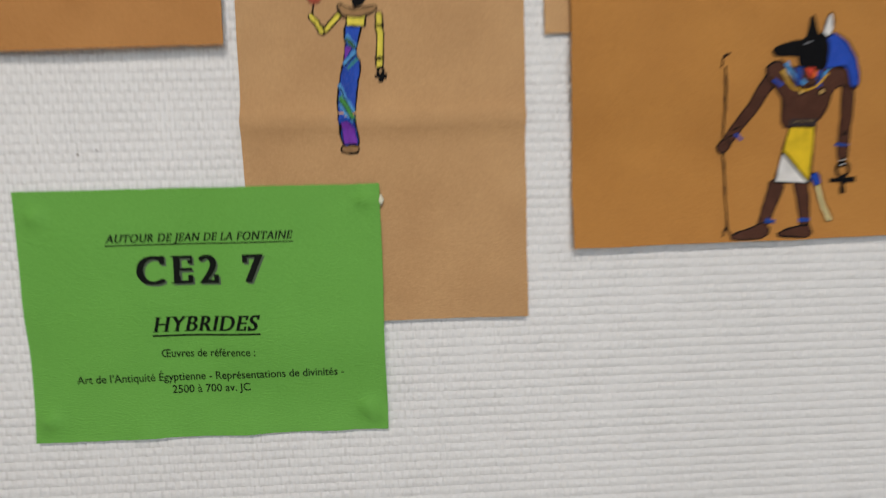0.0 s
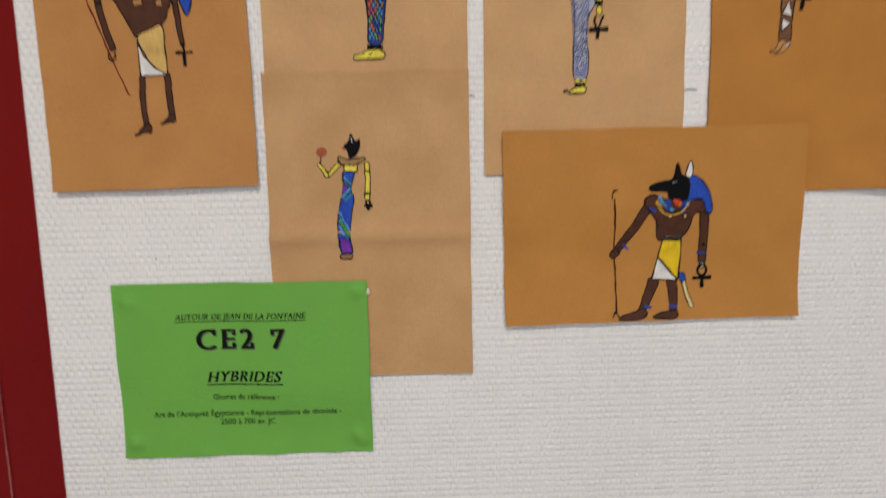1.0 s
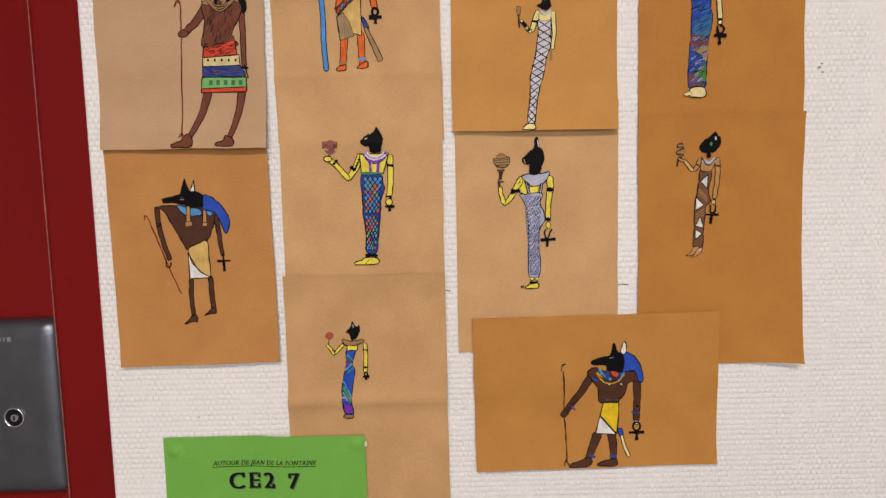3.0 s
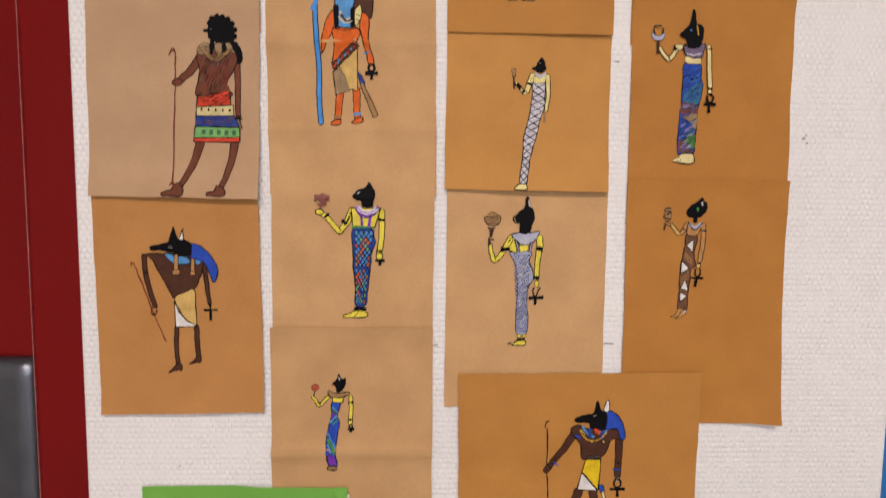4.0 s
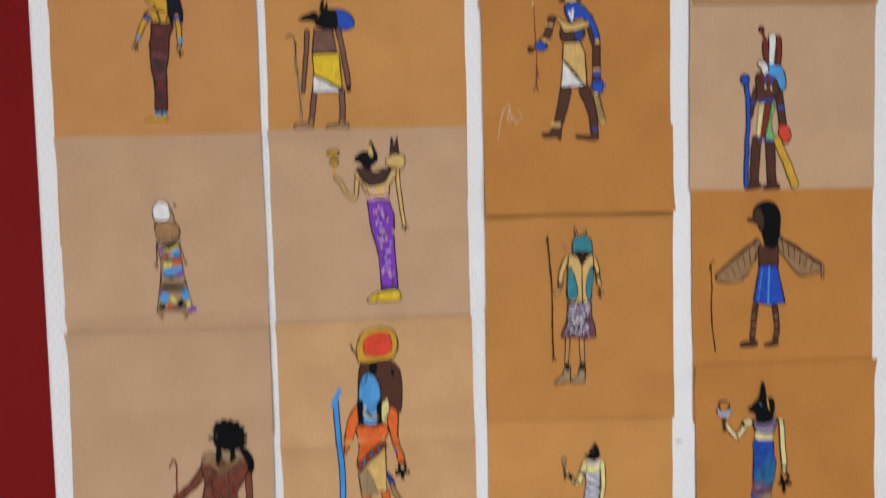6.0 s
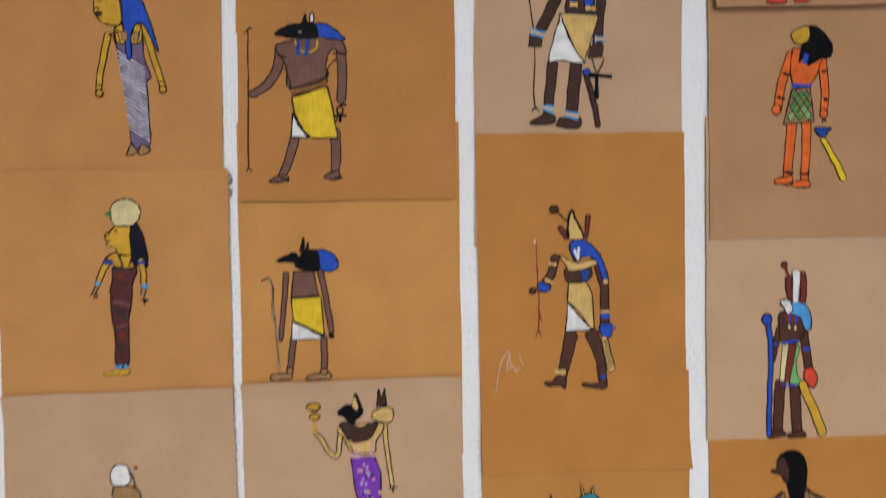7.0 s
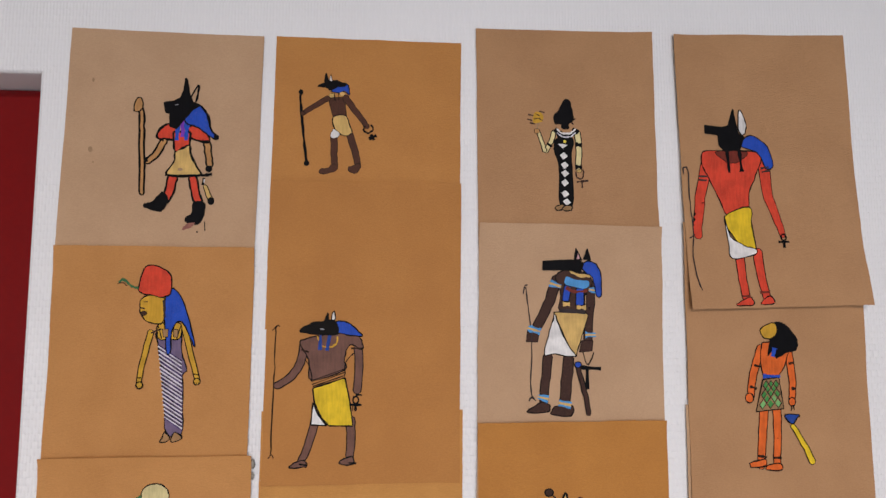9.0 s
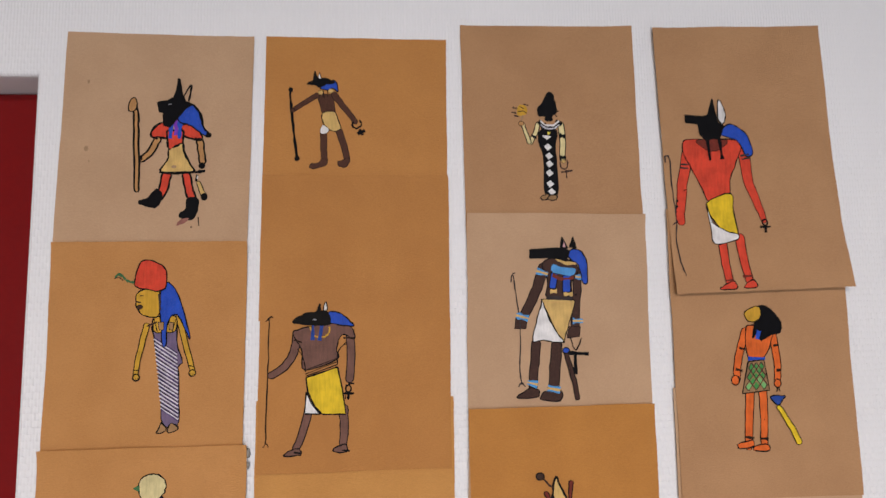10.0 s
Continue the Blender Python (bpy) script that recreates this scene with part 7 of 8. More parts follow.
art.shape("slate", (-16.3, 35.0), (5.1, 35.2), (3.0, 26.0), (6.7, 16.7), (7.5, 7.4), (2.5, -1.9), (1.2, -19.5), (3.2, -31.2), (1.9, -48.9), (-8.1, -49.0), (-9.0, -31.3), (-8.4, -7.9), (-9.5, 15.4), (-13.2, 27.0))
art.stripes("lgrey", 20, 0.87, (-13.3, 32.8), (4.0, 32.9), (1.9, -47.8), (-7.5, -47.8), 0.8)
art.net("dblue", 0.42, (-13.3, 32.8), (4.0, 32.9), (1.9, -47.8), (-7.5, -47.8), 6, 17)
art.scribble(("lgrey", "pale"), 60, 0.7, 3.0, (-11.5, 32.0), (3.0, 32.0), (1.0, -47.0), (-6.5, -47.0), 40)
art.stripes("inkgrey", 16, 0.35, (-13.3, 32.8), (4.0, 32.9), (1.9, -47.8), (-7.5, -47.8), -0.8)
art.shape("yellow2", (-19.5, 50.0), (-13.7, 51.2), (-9.9, 35.1), (-16.3, 36.2), (-20.4, 40.8))
art.limb("yellow2", 6.39, 5.23, (-17.1, 47.7), (-20.4, 41.9), (-22.7, 37.3))
art.limb("yellow2", 5.23, 4.07, (-23.8, 35.0), (-28.3, 29.2), (-32.8, 25.7))
art.limb("yellow2", 4.65, 3.49, (-33.4, 26.8), (-35.9, 34.9), (-37.2, 42.9))
art.limb("yellow2", 6.97, 5.81, (12.8, 50.3), (13.6, 43.4), (13.2, 36.5))
art.limb("yellow2", 5.81, 4.65, (12.6, 36.5), (11.2, 21.4), (10.9, 9.8))
art.facet("yellow2", (-7.8, 42.0), (2.6, 43.3), (1.0, 36.3), (-7.6, 35.1), ink=0.58)
art.shape("slate", (-15.5, 52.3), (-8.1, 54.7), (3.5, 54.8), (12.7, 56.0), (8.3, 46.8), (2.6, 43.3), (-5.5, 42.6), (-10.2, 46.6))
art.stroke("lgrey", 1.45, (-11.4, 51.2), (-3.3, 46.7), (8.1, 52.5))
art.stroke("lgrey", 1.16, (-10.2, 47.8), (-2.1, 44.4), (5.9, 47.9))
art.limb("slate", 1.74, 1.74, (-10.7, 45.5), (-7.6, 35.1))
art.limb("slate", 1.74, 1.74, (4.9, 44.5), (3.4, 35.2))
art.shape("black", (-14.7, 68.9), (-10.8, 73.0), (-6.3, 77.0), (-2.9, 79.9), (-1.4, 89.0), (0.9, 90.2), (2.8, 81.1), (6.4, 76.6), (7.2, 68.6), (4.5, 61.7), (2.3, 54.8), (-6.9, 54.7), (-7.1, 63.9), (-12.3, 65.0))
art.stroke("skin", 1.16, (-13.0, 69.5), (-11.7, 65.5))
art.stroke("lgrey", 1.16, (0.9, 87.9), (2.3, 81.1))
art.stroke("black", 4.07, (-26.1, 37.3), (-16.9, 38.5))
art.stroke("black", 4.07, (9.6, 38.7), (16.6, 38.8))
art.stroke("black", 3.49, (8.1, 9.2), (13.9, 8.6))
art.blob("yellow2", 11.1, 2.8, 2.32, 3.49, ink=0.58)
art.stroke("inkbrown", 3.49, (-36.7, 49.8), (-35.7, 57.9))
art.stroke("inkbrown", 1.74, (-39.7, 59.0), (-32.3, 59.0))
art.shape("tanspot", (-43.4, 69.8), (-35.9, 70.4), (-27.9, 71.7), (-28.9, 63.1), (-39.2, 62.4))
art.stroke("inkbrown", 0.93, (-41.6, 66.4), (-29.0, 67.1))
art.stroke("inkbrown", 0.8, (-42.4, 68.6), (-28.6, 69.4))
art.stroke("inkbrown", 0.8, (-40.2, 64.0), (-29.4, 64.6))
art.shape("tanspot", (-40.0, 70.4), (-38.3, 74.4), (-33.7, 75.0), (-30.2, 71.1), ink=0.52)
art.stroke("inkbrown", 2.32, (-38.4, 49.8), (-37.7, 41.8))
art.stroke("inkbrown", 1.16, (-39.5, 47.5), (-33.2, 47.6))
art.blob("yellow2", -5.7, -51.3, 2.03, 1.74, ink=0.46)
art.blob("yellow2", -0.4, -51.3, 2.03, 1.74, ink=0.46)
art.stroke("black", 2.61, (-7.9, -54.9), (0.3, -54.9))
art.shape("yellow2", (-7.9, -56.7), (0.3, -56.1), (-0.2, -60.8), (-12.5, -60.9))
art.stroke("inkbrown", 2.03, (-17.2, -59.7), (-13.7, -58.5))
art.stroke("black", 1.74, (8.3, -0.7), (7.3, -5.4), (9.7, -10.7), (12.5, -5.4), (14.7, -0.7))
art.stroke("black", 2.91, (3.3, -11.9), (18.5, -11.2))
art.stroke("black", 3.49, (10.3, -10.1), (9.9, -18.9))

art = Drawing(sheet_64)
art.shape("dullbrown2", (-20.3, 70.8), (-8.8, 69.4), (-11.5, 54.7), (-11.4, 47.9), (-9.6, 39.9), (-14.1, 35.4), (-15.2, 24.0), (-16.7, 8.0), (-17.7, -5.8), (-26.4, -5.6), (-26.0, 14.0), (-25.6, 36.9), (-23.5, 48.2), (-21.3, 59.5))
art.facet("white", (-12.2, 66.7), (-13.2, 53.1), (-19.6, 60.6), ink=0.8)
art.facet("white", (-24.0, 44.8), (-16.5, 36.6), (-25.0, 31.1), ink=0.8)
art.facet("white", (-19.8, 25.3), (-16.8, 13.7), (-24.9, 15.7), ink=0.8)
art.facet("white", (-24.8, 12.2), (-17.9, 8.0), (-24.7, 1.8), ink=0.8)
art.stroke("skin", 0.69, (-25.0, 26.6), (-16.4, 32.6))
art.stroke("skin", 0.69, (-21.2, 52.7), (-13.1, 44.5))
art.stroke("skin", 0.69, (-24.9, 23.7), (-16.4, 29.8))
art.stroke("skin", 0.69, (-21.2, 49.9), (-13.1, 42.3))
art.stroke("skin", 0.69, (-24.9, 20.8), (-16.3, 26.9))
art.stroke("skin", 0.69, (-21.2, 47.0), (-13.0, 40.0))
art.limb("skin", 5.20, 4.05, (-20.4, 82.1), (-22.6, 76.6), (-26.0, 72.1))
art.limb("tan", 4.05, 3.47, (-28.9, 72.2), (-32.3, 76.8), (-36.4, 81.4))
art.limb("skin", 5.20, 4.62, (-3.3, 81.7), (-3.0, 64.7), (-5.6, 44.4))
art.shape("skin", (-19.2, 82.1), (-13.5, 76.3), (-6.7, 80.7), (-6.6, 75.0), (-10.0, 70.6), (-19.1, 70.8), ink=0.8)
art.stroke("slate", 3.47, (-18.1, 82.1), (-12.4, 78.6), (-5.5, 81.8))
art.stroke("inkgrey", 1.16, (-19.3, 84.4), (-12.3, 75.7), (-4.4, 82.9))
art.stroke("inkgrey", 1.44, (-24.9, 77.7), (-20.3, 75.4))
art.stroke("inkgrey", 1.73, (-5.5, 75.6), (0.3, 74.9))
art.stroke("inkgrey", 1.73, (-7.9, 42.7), (-3.9, 42.0))
art.blob("tan", -6.7, 39.3, 2.31, 2.31, ink=0.8)
art.shape("black", (-21.1, 94.5), (-17.2, 100.1), (-10.4, 104.4), (-5.9, 108.7), (-3.6, 104.8), (-0.7, 103.0), (-1.1, 95.2), (-6.8, 89.7), (-10.2, 88.6), (-10.1, 84.1), (-13.6, 84.2), (-13.6, 88.2), (-19.3, 90.0))
art.blob("green", -9.9, 97.1, 1.2, 2.0, ink=0.00)
art.stroke("lgrey", 1.73, (-5.8, 104.3), (-5.2, 100.9))
art.shape("tanspot", (-42.5, 97.5), (-38.0, 98.5), (-36.5, 92.0), (-38.0, 86.0), (-43.0, 86.5), (-44.0, 92.0), ink=0.4)
art.stroke("inkbrown", 1.39, (-37.6, 98.3), (-42.2, 97.9), (-43.3, 95.6), (-36.5, 93.8), (-42.2, 91.7), (-44.4, 88.4), (-37.6, 87.1), (-42.1, 83.8))
art.stroke("inkbrown", 1.73, (-42.1, 83.8), (-43.7, 75.4))
art.shape("skin", (-42.7, 83.8), (-38.7, 83.7), (-36.4, 80.8), (-39.8, 80.4), ink=0.8)
art.shape("skin", (-26.4, -5.6), (-20.6, -5.8), (-22.9, -11.5), (-29.8, -14.2), (-33.8, -13.5), (-28.6, -10.8), ink=0.58)
art.shape("skin", (-22.9, -8.0), (-17.1, -5.9), (-19.4, -11.6), (-25.1, -15.5), (-29.2, -15.4), (-25.2, -12.6), ink=0.58)
art.stroke("slate", 1.44, (-20.6, -9.2), (-17.7, -7.6))
art.stroke("black", 2.02, (-9.6, 36.5), (-10.1, 30.8), (-7.7, 27.8), (-4.9, 30.6), (-5.0, 36.4))
art.stroke("black", 2.60, (-15.2, 26.9), (-1.4, 26.5))
art.stroke("black", 2.89, (-8.3, 27.3), (-9.9, 17.6))

art = Drawing(sheet_72)
art.shape("blue", (-20.5, 46.9), (-11.7, 47.2), (-14.5, 36.7), (-15.2, 31.3), (-12.9, 26.6), (-14.5, 16.4), (-16.2, 4.5), (-16.9, -9.0), (-15.7, -20.0), (-24.5, -20.0), (-26.3, -5.6), (-26.6, 7.9), (-24.6, 19.8), (-22.4, 28.3), (-20.8, 36.7))
art.facet("purple", (-21.5, 35.9), (-17.1, 35.0), (-22.0, 27.9), ink=0.3)
art.facet("purple", (-25.6, -3.9), (-17.9, -9.9), (-16.2, -19.5), (-24.1, -19.5), ink=0.4)
art.stroke("lblue", 2.2, (-20.3, 41.8), (-14.7, 35.7))
art.stroke("lblue", 2.2, (-15.4, 33.0), (-22.3, 25.5))
art.stroke("lblue", 2.0, (-25.3, 14.4), (-22.9, 7.9), (-17.2, -1.6))
art.stroke("dkgreen", 2.0, (-20.4, 39.8), (-15.4, 34.7))
art.stroke("teal", 2.4, (-14.5, 28.9), (-20.5, 23.2))
art.stroke("green", 2.4, (-25.6, 7.6), (-21.4, 1.1), (-17.3, -6.7))
art.stroke("lblue", 2.2, (-25.4, 3.2), (-21.8, -2.6), (-17.9, -7.7))
art.stroke("inkblack", 0.6, (-20.3, 40.8), (-14.9, 35.0))
art.stroke("inkblack", 0.6, (-15.2, 31.3), (-22.1, 24.5))
art.stroke("inkblack", 0.6, (-25.3, 12.7), (-21.3, 3.8), (-17.1, -3.6))
art.stroke("inkblack", 0.6, (-25.5, 4.9), (-21.8, -1.2), (-17.5, -7.7))
art.limb("yellow2", 3.52, 2.93, (-21.4, 56.3), (-28.7, 47.6), (-34.0, 43.6))
art.limb("yellow2", 3.52, 2.93, (-34.0, 43.6), (-36.8, 49.0), (-40.1, 52.6))
art.limb("yellow2", 4.10, 4.10, (-1.7, 53.0), (-1.0, 39.3), (-2.0, 24.5))
art.facet("yellow2", (-19.7, 54.5), (-8.7, 54.3), (-9.5, 46.6), (-20.0, 46.8))
art.shape("tanspot", (-24.1, 58.8), (-14.8, 56.4), (-4.3, 58.1), (-3.0, 55.4), (-11.6, 52.0), (-21.7, 52.8), ink=0.9)
art.shape("black", (-19.9, 66.3), (-15.1, 71.0), (-13.7, 76.8), (-10.5, 70.9), (-6.9, 72.0), (-7.2, 64.9), (-10.8, 59.1), (-15.5, 58.0), (-16.5, 63.9))
art.stroke("ink", 1.17, (-38.9, 53.8), (-37.5, 60.8))
art.blob("rose", -37.4, 62.6, 4.10, 3.52, ink=0.35)
art.stroke("ink", 2.05, (-4.8, 28.7), (1.0, 28.6))
art.shape("tanspot", (-24.6, -20.6), (-16.4, -20.8), (-16.5, -24.4), (-24.7, -24.3))
art.ankh("black", -1.5, 23.3, 8.20, 2.34)
art.stroke("inkblack", 1.6, (-24.6, 54.6), (-20.4, 51.6))
art.stroke("inkblack", 1.6, (-4.0, 47.0), (1.4, 46.8))
art.stroke("inkblack", 1.2, (-35.2, 47.6), (-31.6, 46.2))
art.stroke("orange2", 1.4, (-21.0, 65.6), (-18.6, 64.4))
art.stroke("lgrey", 0.9, (-13.4, 74.0), (-12.6, 70.4))

art = Drawing(sheet_land)
art.limb("brown", 10.01, 5.30, (1.4, -46.9), (-4.7, -62.0), (-10.7, -74.1))
art.limb("brown", 9.5, 5.89, (16.5, -46.5), (18.0, -60.0), (17.5, -75.0))
art.shape("brown", (-8.3, -69.9), (-4.7, -74.3), (-10.7, -79.0), (-28.6, -79.1), (-26.2, -75.5), (-16.6, -72.7))
art.shape("brown", (13.6, -72.5), (20.8, -72.8), (19.6, -79.3), (1.5, -78.3), (3.0, -75.3))
art.limb("brown", 8.83, 5.89, (-1.8, 21.4), (-16.0, -1.0), (-31.6, -21.6))
art.limb("brown", 8.24, 6.48, (41.7, 15.3), (42.9, -8.8), (42.3, -31.7))
art.shape("brown", (-8.8, 19.8), (-1.7, 26.2), (7.6, 22.3), (31.1, 21.6), (45.2, 18.2), (45.2, 9.2), (34.6, 9.5), (26.4, -8.3), (5.1, -12.5), (1.7, 4.5))
art.facet("yellow", (8.4, -12.5), (24.1, -12.7), (24.3, -25.0), (22.2, -46.5), (4.8, -26.4), ink=1.2)
art.facet("white", (4.8, -27.0), (21.6, -46.8), (-0.2, -45.6), ink=1.2)
art.stripes("inkgrey", 6, 0.77, (7.5, -7.7), (25.2, -8.2), (25.2, -12.5), (7.5, -11.9), 0.0)
art.facet("orange", (13.5, 23.4), (26.4, 21.8), (20.5, 14.8), ink=0.47)
art.stroke("lblue", 2.36, (2.9, 24.9), (8.8, 16.3), (15.8, 12.5))
art.stroke("tan", 1.77, (1.8, 21.3), (6.4, 15.2))
art.stroke("lblue", 2.36, (31.1, 22.8), (25.2, 15.8))
art.stroke("dblue", 3.53, (11.2, 22.2), (11.7, 11.4))
art.stroke("dblue", 3.53, (24.1, 21.8), (24.0, 9.9))
art.blob("tan", 13.7, 7.8, 1.77, 1.77)
art.blob("tan", 26.0, 7.5, 1.77, 1.77)
art.shape("blue", (26.4, 21.8), (26.5, 38.5), (33.5, 40.7), (42.9, 32.1), (48.2, 18.1), (47.6, 9.2), (42.9, 11.7), (39.3, 21.4))
art.shape("black", (-4.0, 33.4), (6.5, 36.7), (14.7, 38.8), (18.3, 51.8), (21.8, 42.2), (27.6, 38.5), (27.0, 21.8), (12.3, 22.2), (10.0, 28.2), (-2.9, 29.2))
art.shape("white", (25.3, 42.1), (28.8, 52.7), (31.2, 47.9), (30.0, 39.6))
art.stroke("ink", 1.30, (-33.5, 23.5), (-32.5, -0.5), (-32.2, -24.7), (-31.2, -49.0), (-30.9, -73.5))
art.stroke("ink", 1.30, (-35.8, 23.6), (-34.6, 29.5), (-31.0, 30.6))
art.stroke("ink", 1.18, (-34.5, -77.1), (-32.1, -72.2), (-28.6, -77.3))
art.shape("brown", (-36.3, -23.3), (-31.5, -18.6), (-28.0, -22.4), (-32.8, -27.1))
art.stroke("dblue", 1.77, (37.0, -23.7), (46.4, -24.6))
art.stroke("dblue", 2.36, (-7.1, -68.1), (-1.1, -69.5))
art.stroke("dblue", 2.36, (13.8, -68.9), (21.2, -69.1))
art.shape("blue", (22.7, -41.5), (27.5, -41.0), (28.6, -48.4), (25.1, -48.9))
art.limb("cream2", 2.94, 3.53, (26.9, -48.9), (29.8, -60.0), (33.4, -69.3))
art.blob("white", 42.6, -34.8, 2.36, 2.36)
art.ankh("black", 42.6, -34.8, 19.0, 3.0)
art.stroke("blue", 2.0, (-4.4, 15.4), (1.6, 11.6))
art.stroke("blue", 2.0, (-25.4, -15.4), (-20.8, -19.4))
art.stroke("oldgold", 1.2, (0.6, 20.4), (6.0, 12.0), (14.0, 8.6), (22.0, 10.6), (29.0, 17.6))
art.stroke("inkblack", 0.5, (2.4, 22.4), (7.4, 14.2), (14.4, 11.0), (21.4, 12.8), (27.4, 20.0))
art.facet("red", (14.4, 22.0), (21.0, 21.6), (18.6, 15.0), ink=0.4)
art.stroke("grey", 0.8, (14.0, 35.6), (18.2, 36.2))
for bead in range(6):
    art.blob("tangrey", 11.6 + 2.1 * bead, -9.4, 0.6, 0.8, ink=0.3)

for drawn in DRAWINGS:
    drawn.finish()

FEET = {"A": "bl br", "U": "tl tr", "T": "bm", "R": "tl bl br", "D": "tl bl", "E": "tl bl", "J": "tr", "N": "tl bl tr", "L": "tl bl", "F": "tl bl", "I": "tm bm", "H": "tl bl tr br", "Y": "tl tr bm", "B": "tl bl"}
TICKS = {"T": "tl tr", "E": "tr br", "L": "br", "F": "tr", "C": "tr", "7": "tl", "2": "br", "S": "tr bl"}


def add_serifs(bm, letters, shear):
    """Feet across the ends of the stems and ticks on the ends of the arms of printed capitals."""
    todo, islands = set(bm.verts), []
    while todo:
        stack, island = [todo.pop()], []
        while stack:
            v = stack.pop()
            island.append(v)
            for e in v.link_edges:
                o = e.other_vert(v)
                if o in todo:
                    todo.discard(o)
                    stack.append(o)
        islands.append(island)
    boxed = sorted((min(v.co.x - shear * v.co.y for v in i), max(v.co.x - shear * v.co.y for v in i), min(v.co.y for v in i), max(v.co.y for v in i)) for i in islands)
    if len(boxed) != len(letters):
        return
    for letter, (x0, x1, y0, y1) in zip(letters, boxed):
        cap = y1 - y0
        half, thick = 0.15 * cap, 0.05 * cap
        stem = 0.07 * cap
        bars = []
        for foot in FEET.get(letter, "").split():
            x = {"l": x0 + stem, "r": x1 - stem, "m": (x0 + x1) / 2}[foot[1]]
            z = y1 - thick if foot[0] == "t" else y0
            bars.append((x - half, x + half, z, z + thick))
        for tick in TICKS.get(letter, "").split():
            x = x0 if tick[1] == "l" else x1 - thick
            z = y1 - 0.3 * cap if tick[0] == "t" else y0
            bars.append((x, x + thick, z, z + 0.3 * cap))
        for a, b, c, d in bars:
            bm.faces.new([bm.verts.new((x + shear * y, y, 0.0)) for x, y in ((a, c), (b, c), (b, d), (a, d))])



def printed(paper, words, start, end, cap, material, name, shear=0.0, weight=0.0, proud=0.15, spread=1.0, serifs=False, stress=0.0):
    """A line of print from start to end, in millimetres on its sheet."""
    font = bpy.data.curves.new(name, "FONT")
    font.body, font.size, font.shear, font.offset, font.resolution_u = words, 10.0, shear, weight, 4
    font.space_character = spread
    holder = new(name + "_curve", font)
    me = bpy.data.meshes.new_from_object(holder)
    bpy.data.objects.remove(holder)
    bm = bmesh.new()
    bm.from_mesh(me)
    bpy.data.meshes.remove(me)
    if serifs:
        add_serifs(bm, words.replace(" ", ""), shear)
    if stress:
        # heavier uprights than crossbars, as in a book face
        whole = bm.copy()
        bm.clear()
        for k in range(5):
            made = [bm.verts.new((v.co.x + stress * (k / 2 - 1), v.co.y, 0.0)) for v in whole.verts]
            whole.verts.index_update()
            for f in whole.faces:
                bm.faces.new([made[v.index] for v in f.verts])
        whole.free()
    low, high = min(v.co.x for v in bm.verts), max(v.co.x for v in bm.verts)
    a, b = Vector(start), Vector(end)
    along, up = b - a, Vector((-(b - a).y, (b - a).x)).normalized()
    for v in bm.verts:
        p = a + along * ((v.co.x - low) / (high - low)) + up * (v.co.y / 7.0 * cap)
        v.co = paper.at(p.x, p.y, proud)
    return part(name, bm, material, paper.ob)


def rule(paper, a, b, wide, material, proud=0.15):
    bm = bmesh.new()
    n = 12
    rows = [[bm.verts.new(paper.at(a[0] + (b[0] - a[0]) * k / n, a[1] + (b[1] - a[1]) * k / n + s * wide / 2, proud)) for k in range(n + 1)] for s in (-1, 1)]
    for k in range(n):
        bm.faces.new((rows[0][k], rows[0][k + 1], rows[1][k + 1], rows[1][k]))
    return part("underline", bm, material, paper.ob)


PRINT = mottled("black_print", (0.004, 0.005, 0.004), (0.008, 0.01, 0.008), 0.6, 50.0, 800.0, 0.0, 0.08)
PRINT_SHADE = mottled("grey_print", (0.05, 0.075, 0.045), (0.065, 0.1, 0.055), 0.6, 50.0, 800.0)

# ---- the green notice ----
notice = Paper(-0.1045, 0.8552, -0.10, 0.2108, 0.1502, 1.5, 2.2, 0.8, 77, over=(-15.0, 26.0, -62.0, -10.0, 4.3), dots=((-94.0, 60.0, 3.4, 5.0), (97.0, 66.0, 3.4, 5.0), (-95.0, -62.0, 4.0, 5.0), (94.0, -60.0, 4.5, 5.5), (97.0, -66.0, 2.5, 3.5), (-70.0, 40.0, 1.6, 22.0), (-30.0, 10.0, 1.5, 18.0), (-40.0, -74.0, 1.6, 12.0), (20.0, -76.0, 1.2, 14.0), (70.0, -76.0, 1.5, 12.0), (-104.0, 5.0, 1.2, 18.0), (-60.0, -5.0, 1.0, 28.0)))
notice.ob = tagged(notice.sheet("notice", GREEN_PAPER, 72, 52), "bright green paper notice with black printed text", "notice")
printed(notice, "AUTOUR DE JEAN DE LA FONTAINE", (-55.7, 44.1), (53.7, 44.2), 5.0, PRINT, "printed_title", 0.28, -0.06, 0.15, 1.12, True, 0.34)
rule(notice, (-56.0, 42.5), (53.5, 42.6), 0.75, PRINT)
printed(notice, "CE2 7", (-38.4, 17.8), (36.6, 17.8), 17.4, PRINT_SHADE, "printed_letter_shade", 0.0, -0.1, 0.12, 1.3, True, 0.42)
printed(notice, "CE2 7", (-39.4, 18.9), (35.6, 18.9), 17.4, PRINT, "printed_heading", 0.0, -0.1, 0.17, 1.3, True, 0.42)
printed(notice, "HYBRIDES", (-32.4, -9.8), (32.0, -10.1), 9.6, PRINT, "printed_subject", 0.28, -0.06, 0.15, 1.15, True, 0.4)
rule(notice, (-32.6, -12.0), (31.8, -12.3), 1.1, PRINT)
printed(notice, "\u0152uvres de r\u00e9f\u00e9rence :", (-28.5, -25.3), (27.7, -25.7), 4.9, PRINT, "printed_line", 0.0, 0.11)
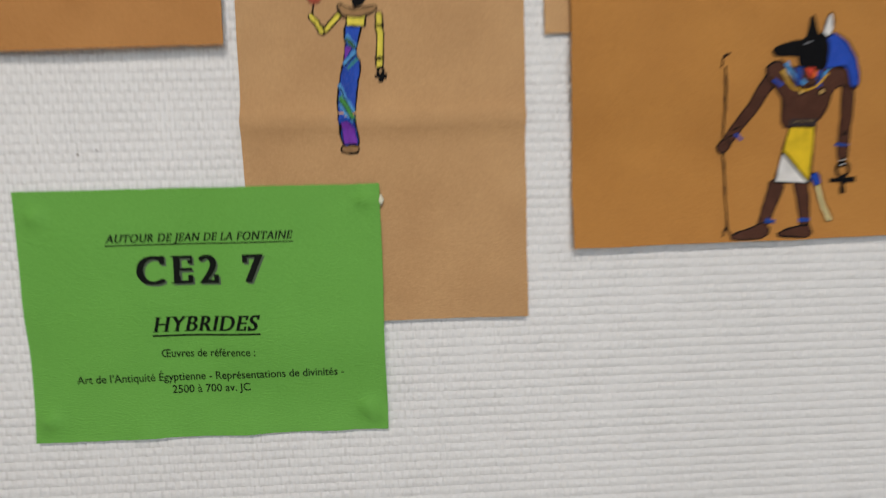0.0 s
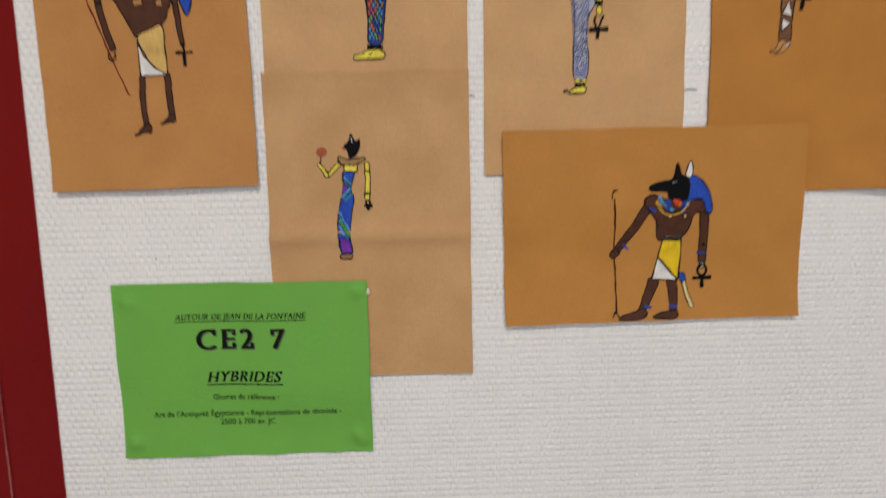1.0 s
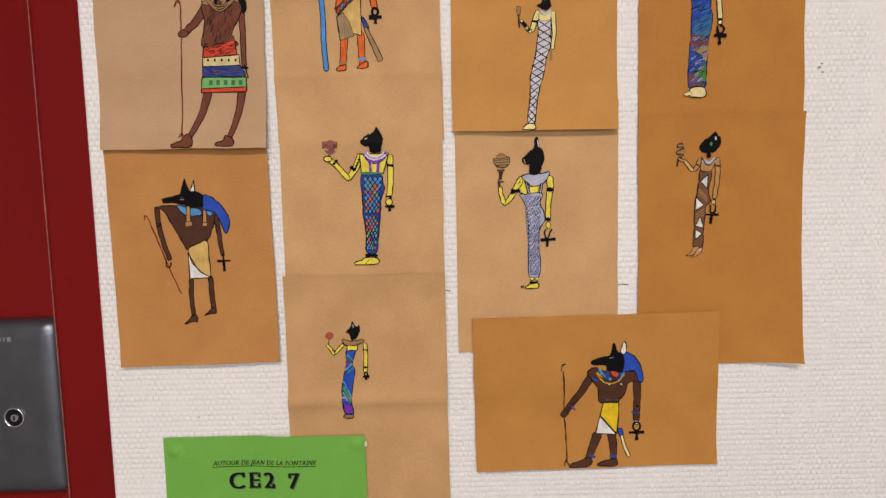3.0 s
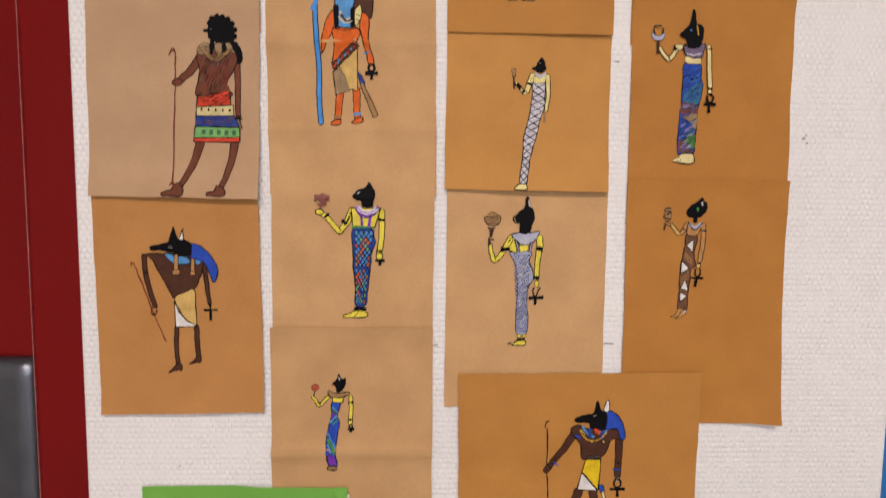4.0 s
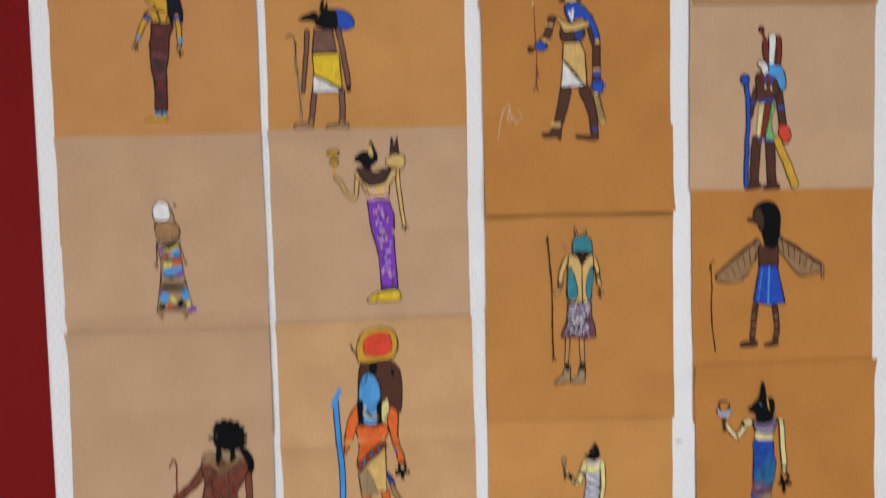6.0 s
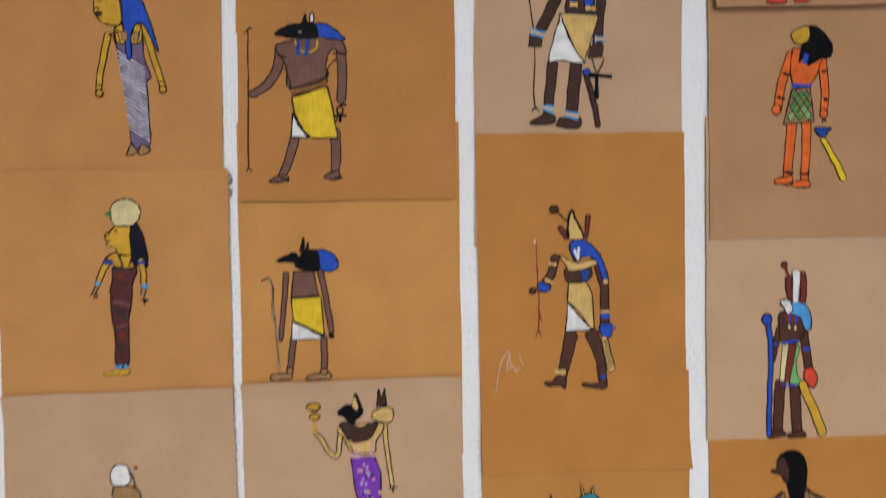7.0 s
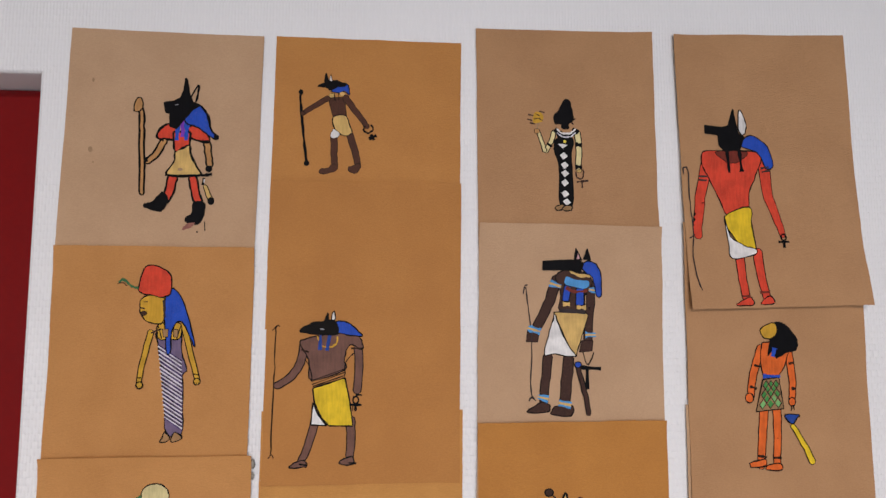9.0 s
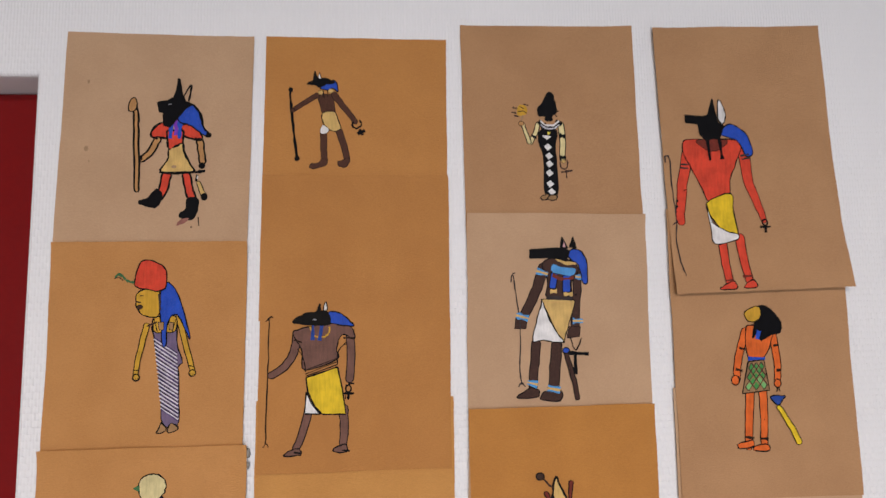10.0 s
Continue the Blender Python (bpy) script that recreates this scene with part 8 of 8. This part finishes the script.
printed(notice, "Art de l\u2019Antiquit\u00e9 \u00c9gyptienne - Repr\u00e9sentations de divinit\u00e9s -", (-79.4, -40.1), (79.7, -39.5), 4.9, PRINT, "printed_line", 0.0, 0.11)
printed(notice, "2500 \u00e0 700 av. JC", (-23.8, -47.7), (23.0, -47.5), 4.9, PRINT, "printed_line", 0.0, 0.11)


# ---- small marks on the wall ----
def wall_mark(name, label, points, wide):
    """A thin smudge on the paint."""
    bm = bmesh.new()
    n = len(points)
    rows = [[bm.verts.new((x, -0.0006, z + s * wide / 2)) for x, z in points] for s in (-1, 1)]
    for k in range(n - 1):
        bm.faces.new((rows[0][k], rows[0][k + 1], rows[1][k + 1], rows[1][k]))
    return tagged(part(name, bm, SMUDGE), label, "mark", "marks on the wall")


PUTTY = mottled("grey_putty", (0.3, 0.27, 0.23), (0.22, 0.2, 0.17), 0.7, 300.0, 900.0)
WHITE_TACK = mottled("white_tack", (0.72, 0.7, 0.55), (0.6, 0.58, 0.45), 0.6, 300.0, 900.0)
SMUDGE = mottled("grey_smudge", (0.16, 0.13, 0.11), (0.32, 0.28, 0.24), 0.7, 200.0, 900.0)
# dark specks read as nail holes, drawn as flat smudges
for x, z, wide in ((0.4617, 1.2925, 0.0030), (0.4640, 1.2962, 0.0016), (0.4650, 1.2880, 0.0020), (0.4784, 1.5784, 0.0026), (0.4795, 1.5800, 0.0014), (-0.1725, 0.9508, 0.0014), (-0.1615, 0.9531, 0.0012)):
    wall_mark("scuff", "small grey nailhole on the white wall", [(x - wide * 0.5, z), (x + wide * 0.1, z + wide * 0.3), (x + wide * 0.6, z + wide * 0.1)], wide * 0.7)
for x, z, big in ((-0.0828, 1.7945, 1.0), (-0.0826, 1.7850, 0.7)):
    bm = bmesh.new()
    bmesh.ops.create_icosphere(bm, subdivisions=3, radius=0.0026 * big, matrix=Matrix.LocRotScale((x, -0.0022, z), None, (0.8, 0.7, 1.5)))
    for v in bm.verts:
        v.co += 0.0007 * noise.noise_vector(v.co * 700)
    for f in bm.faces:
        f.smooth = True
    tagged(part("adhesive_putty", bm, PUTTY), "grey lump of adhesive putty beside a sheet", "putty", "putty lumps")
bm = bmesh.new()
bmesh.ops.create_icosphere(bm, subdivisions=3, radius=0.0022, matrix=Matrix.LocRotScale((0.0012, -0.0062, 0.9205), None, (0.8, 0.7, 1.4)))
for v in bm.verts:
    v.co += 0.0005 * noise.noise_vector(v.co * 700)
for f in bm.faces:
    f.smooth = True
tagged(part("adhesive_putty", bm, WHITE_TACK), "small white lump of adhesive putty behind the green notice", "putty", "putty lumps")
for x0, x1, z in ((0.0875, 0.0925, 1.0785), (0.2640, 0.2745, 1.0806), (0.2655, 0.2705, 1.3657)):
    wall_mark("pencil_mark", "short pencil line on the white wall", [(x0, z), ((x0 + x1) / 2, z + 0.0002), (x1, z - 0.0002)], 0.0012)
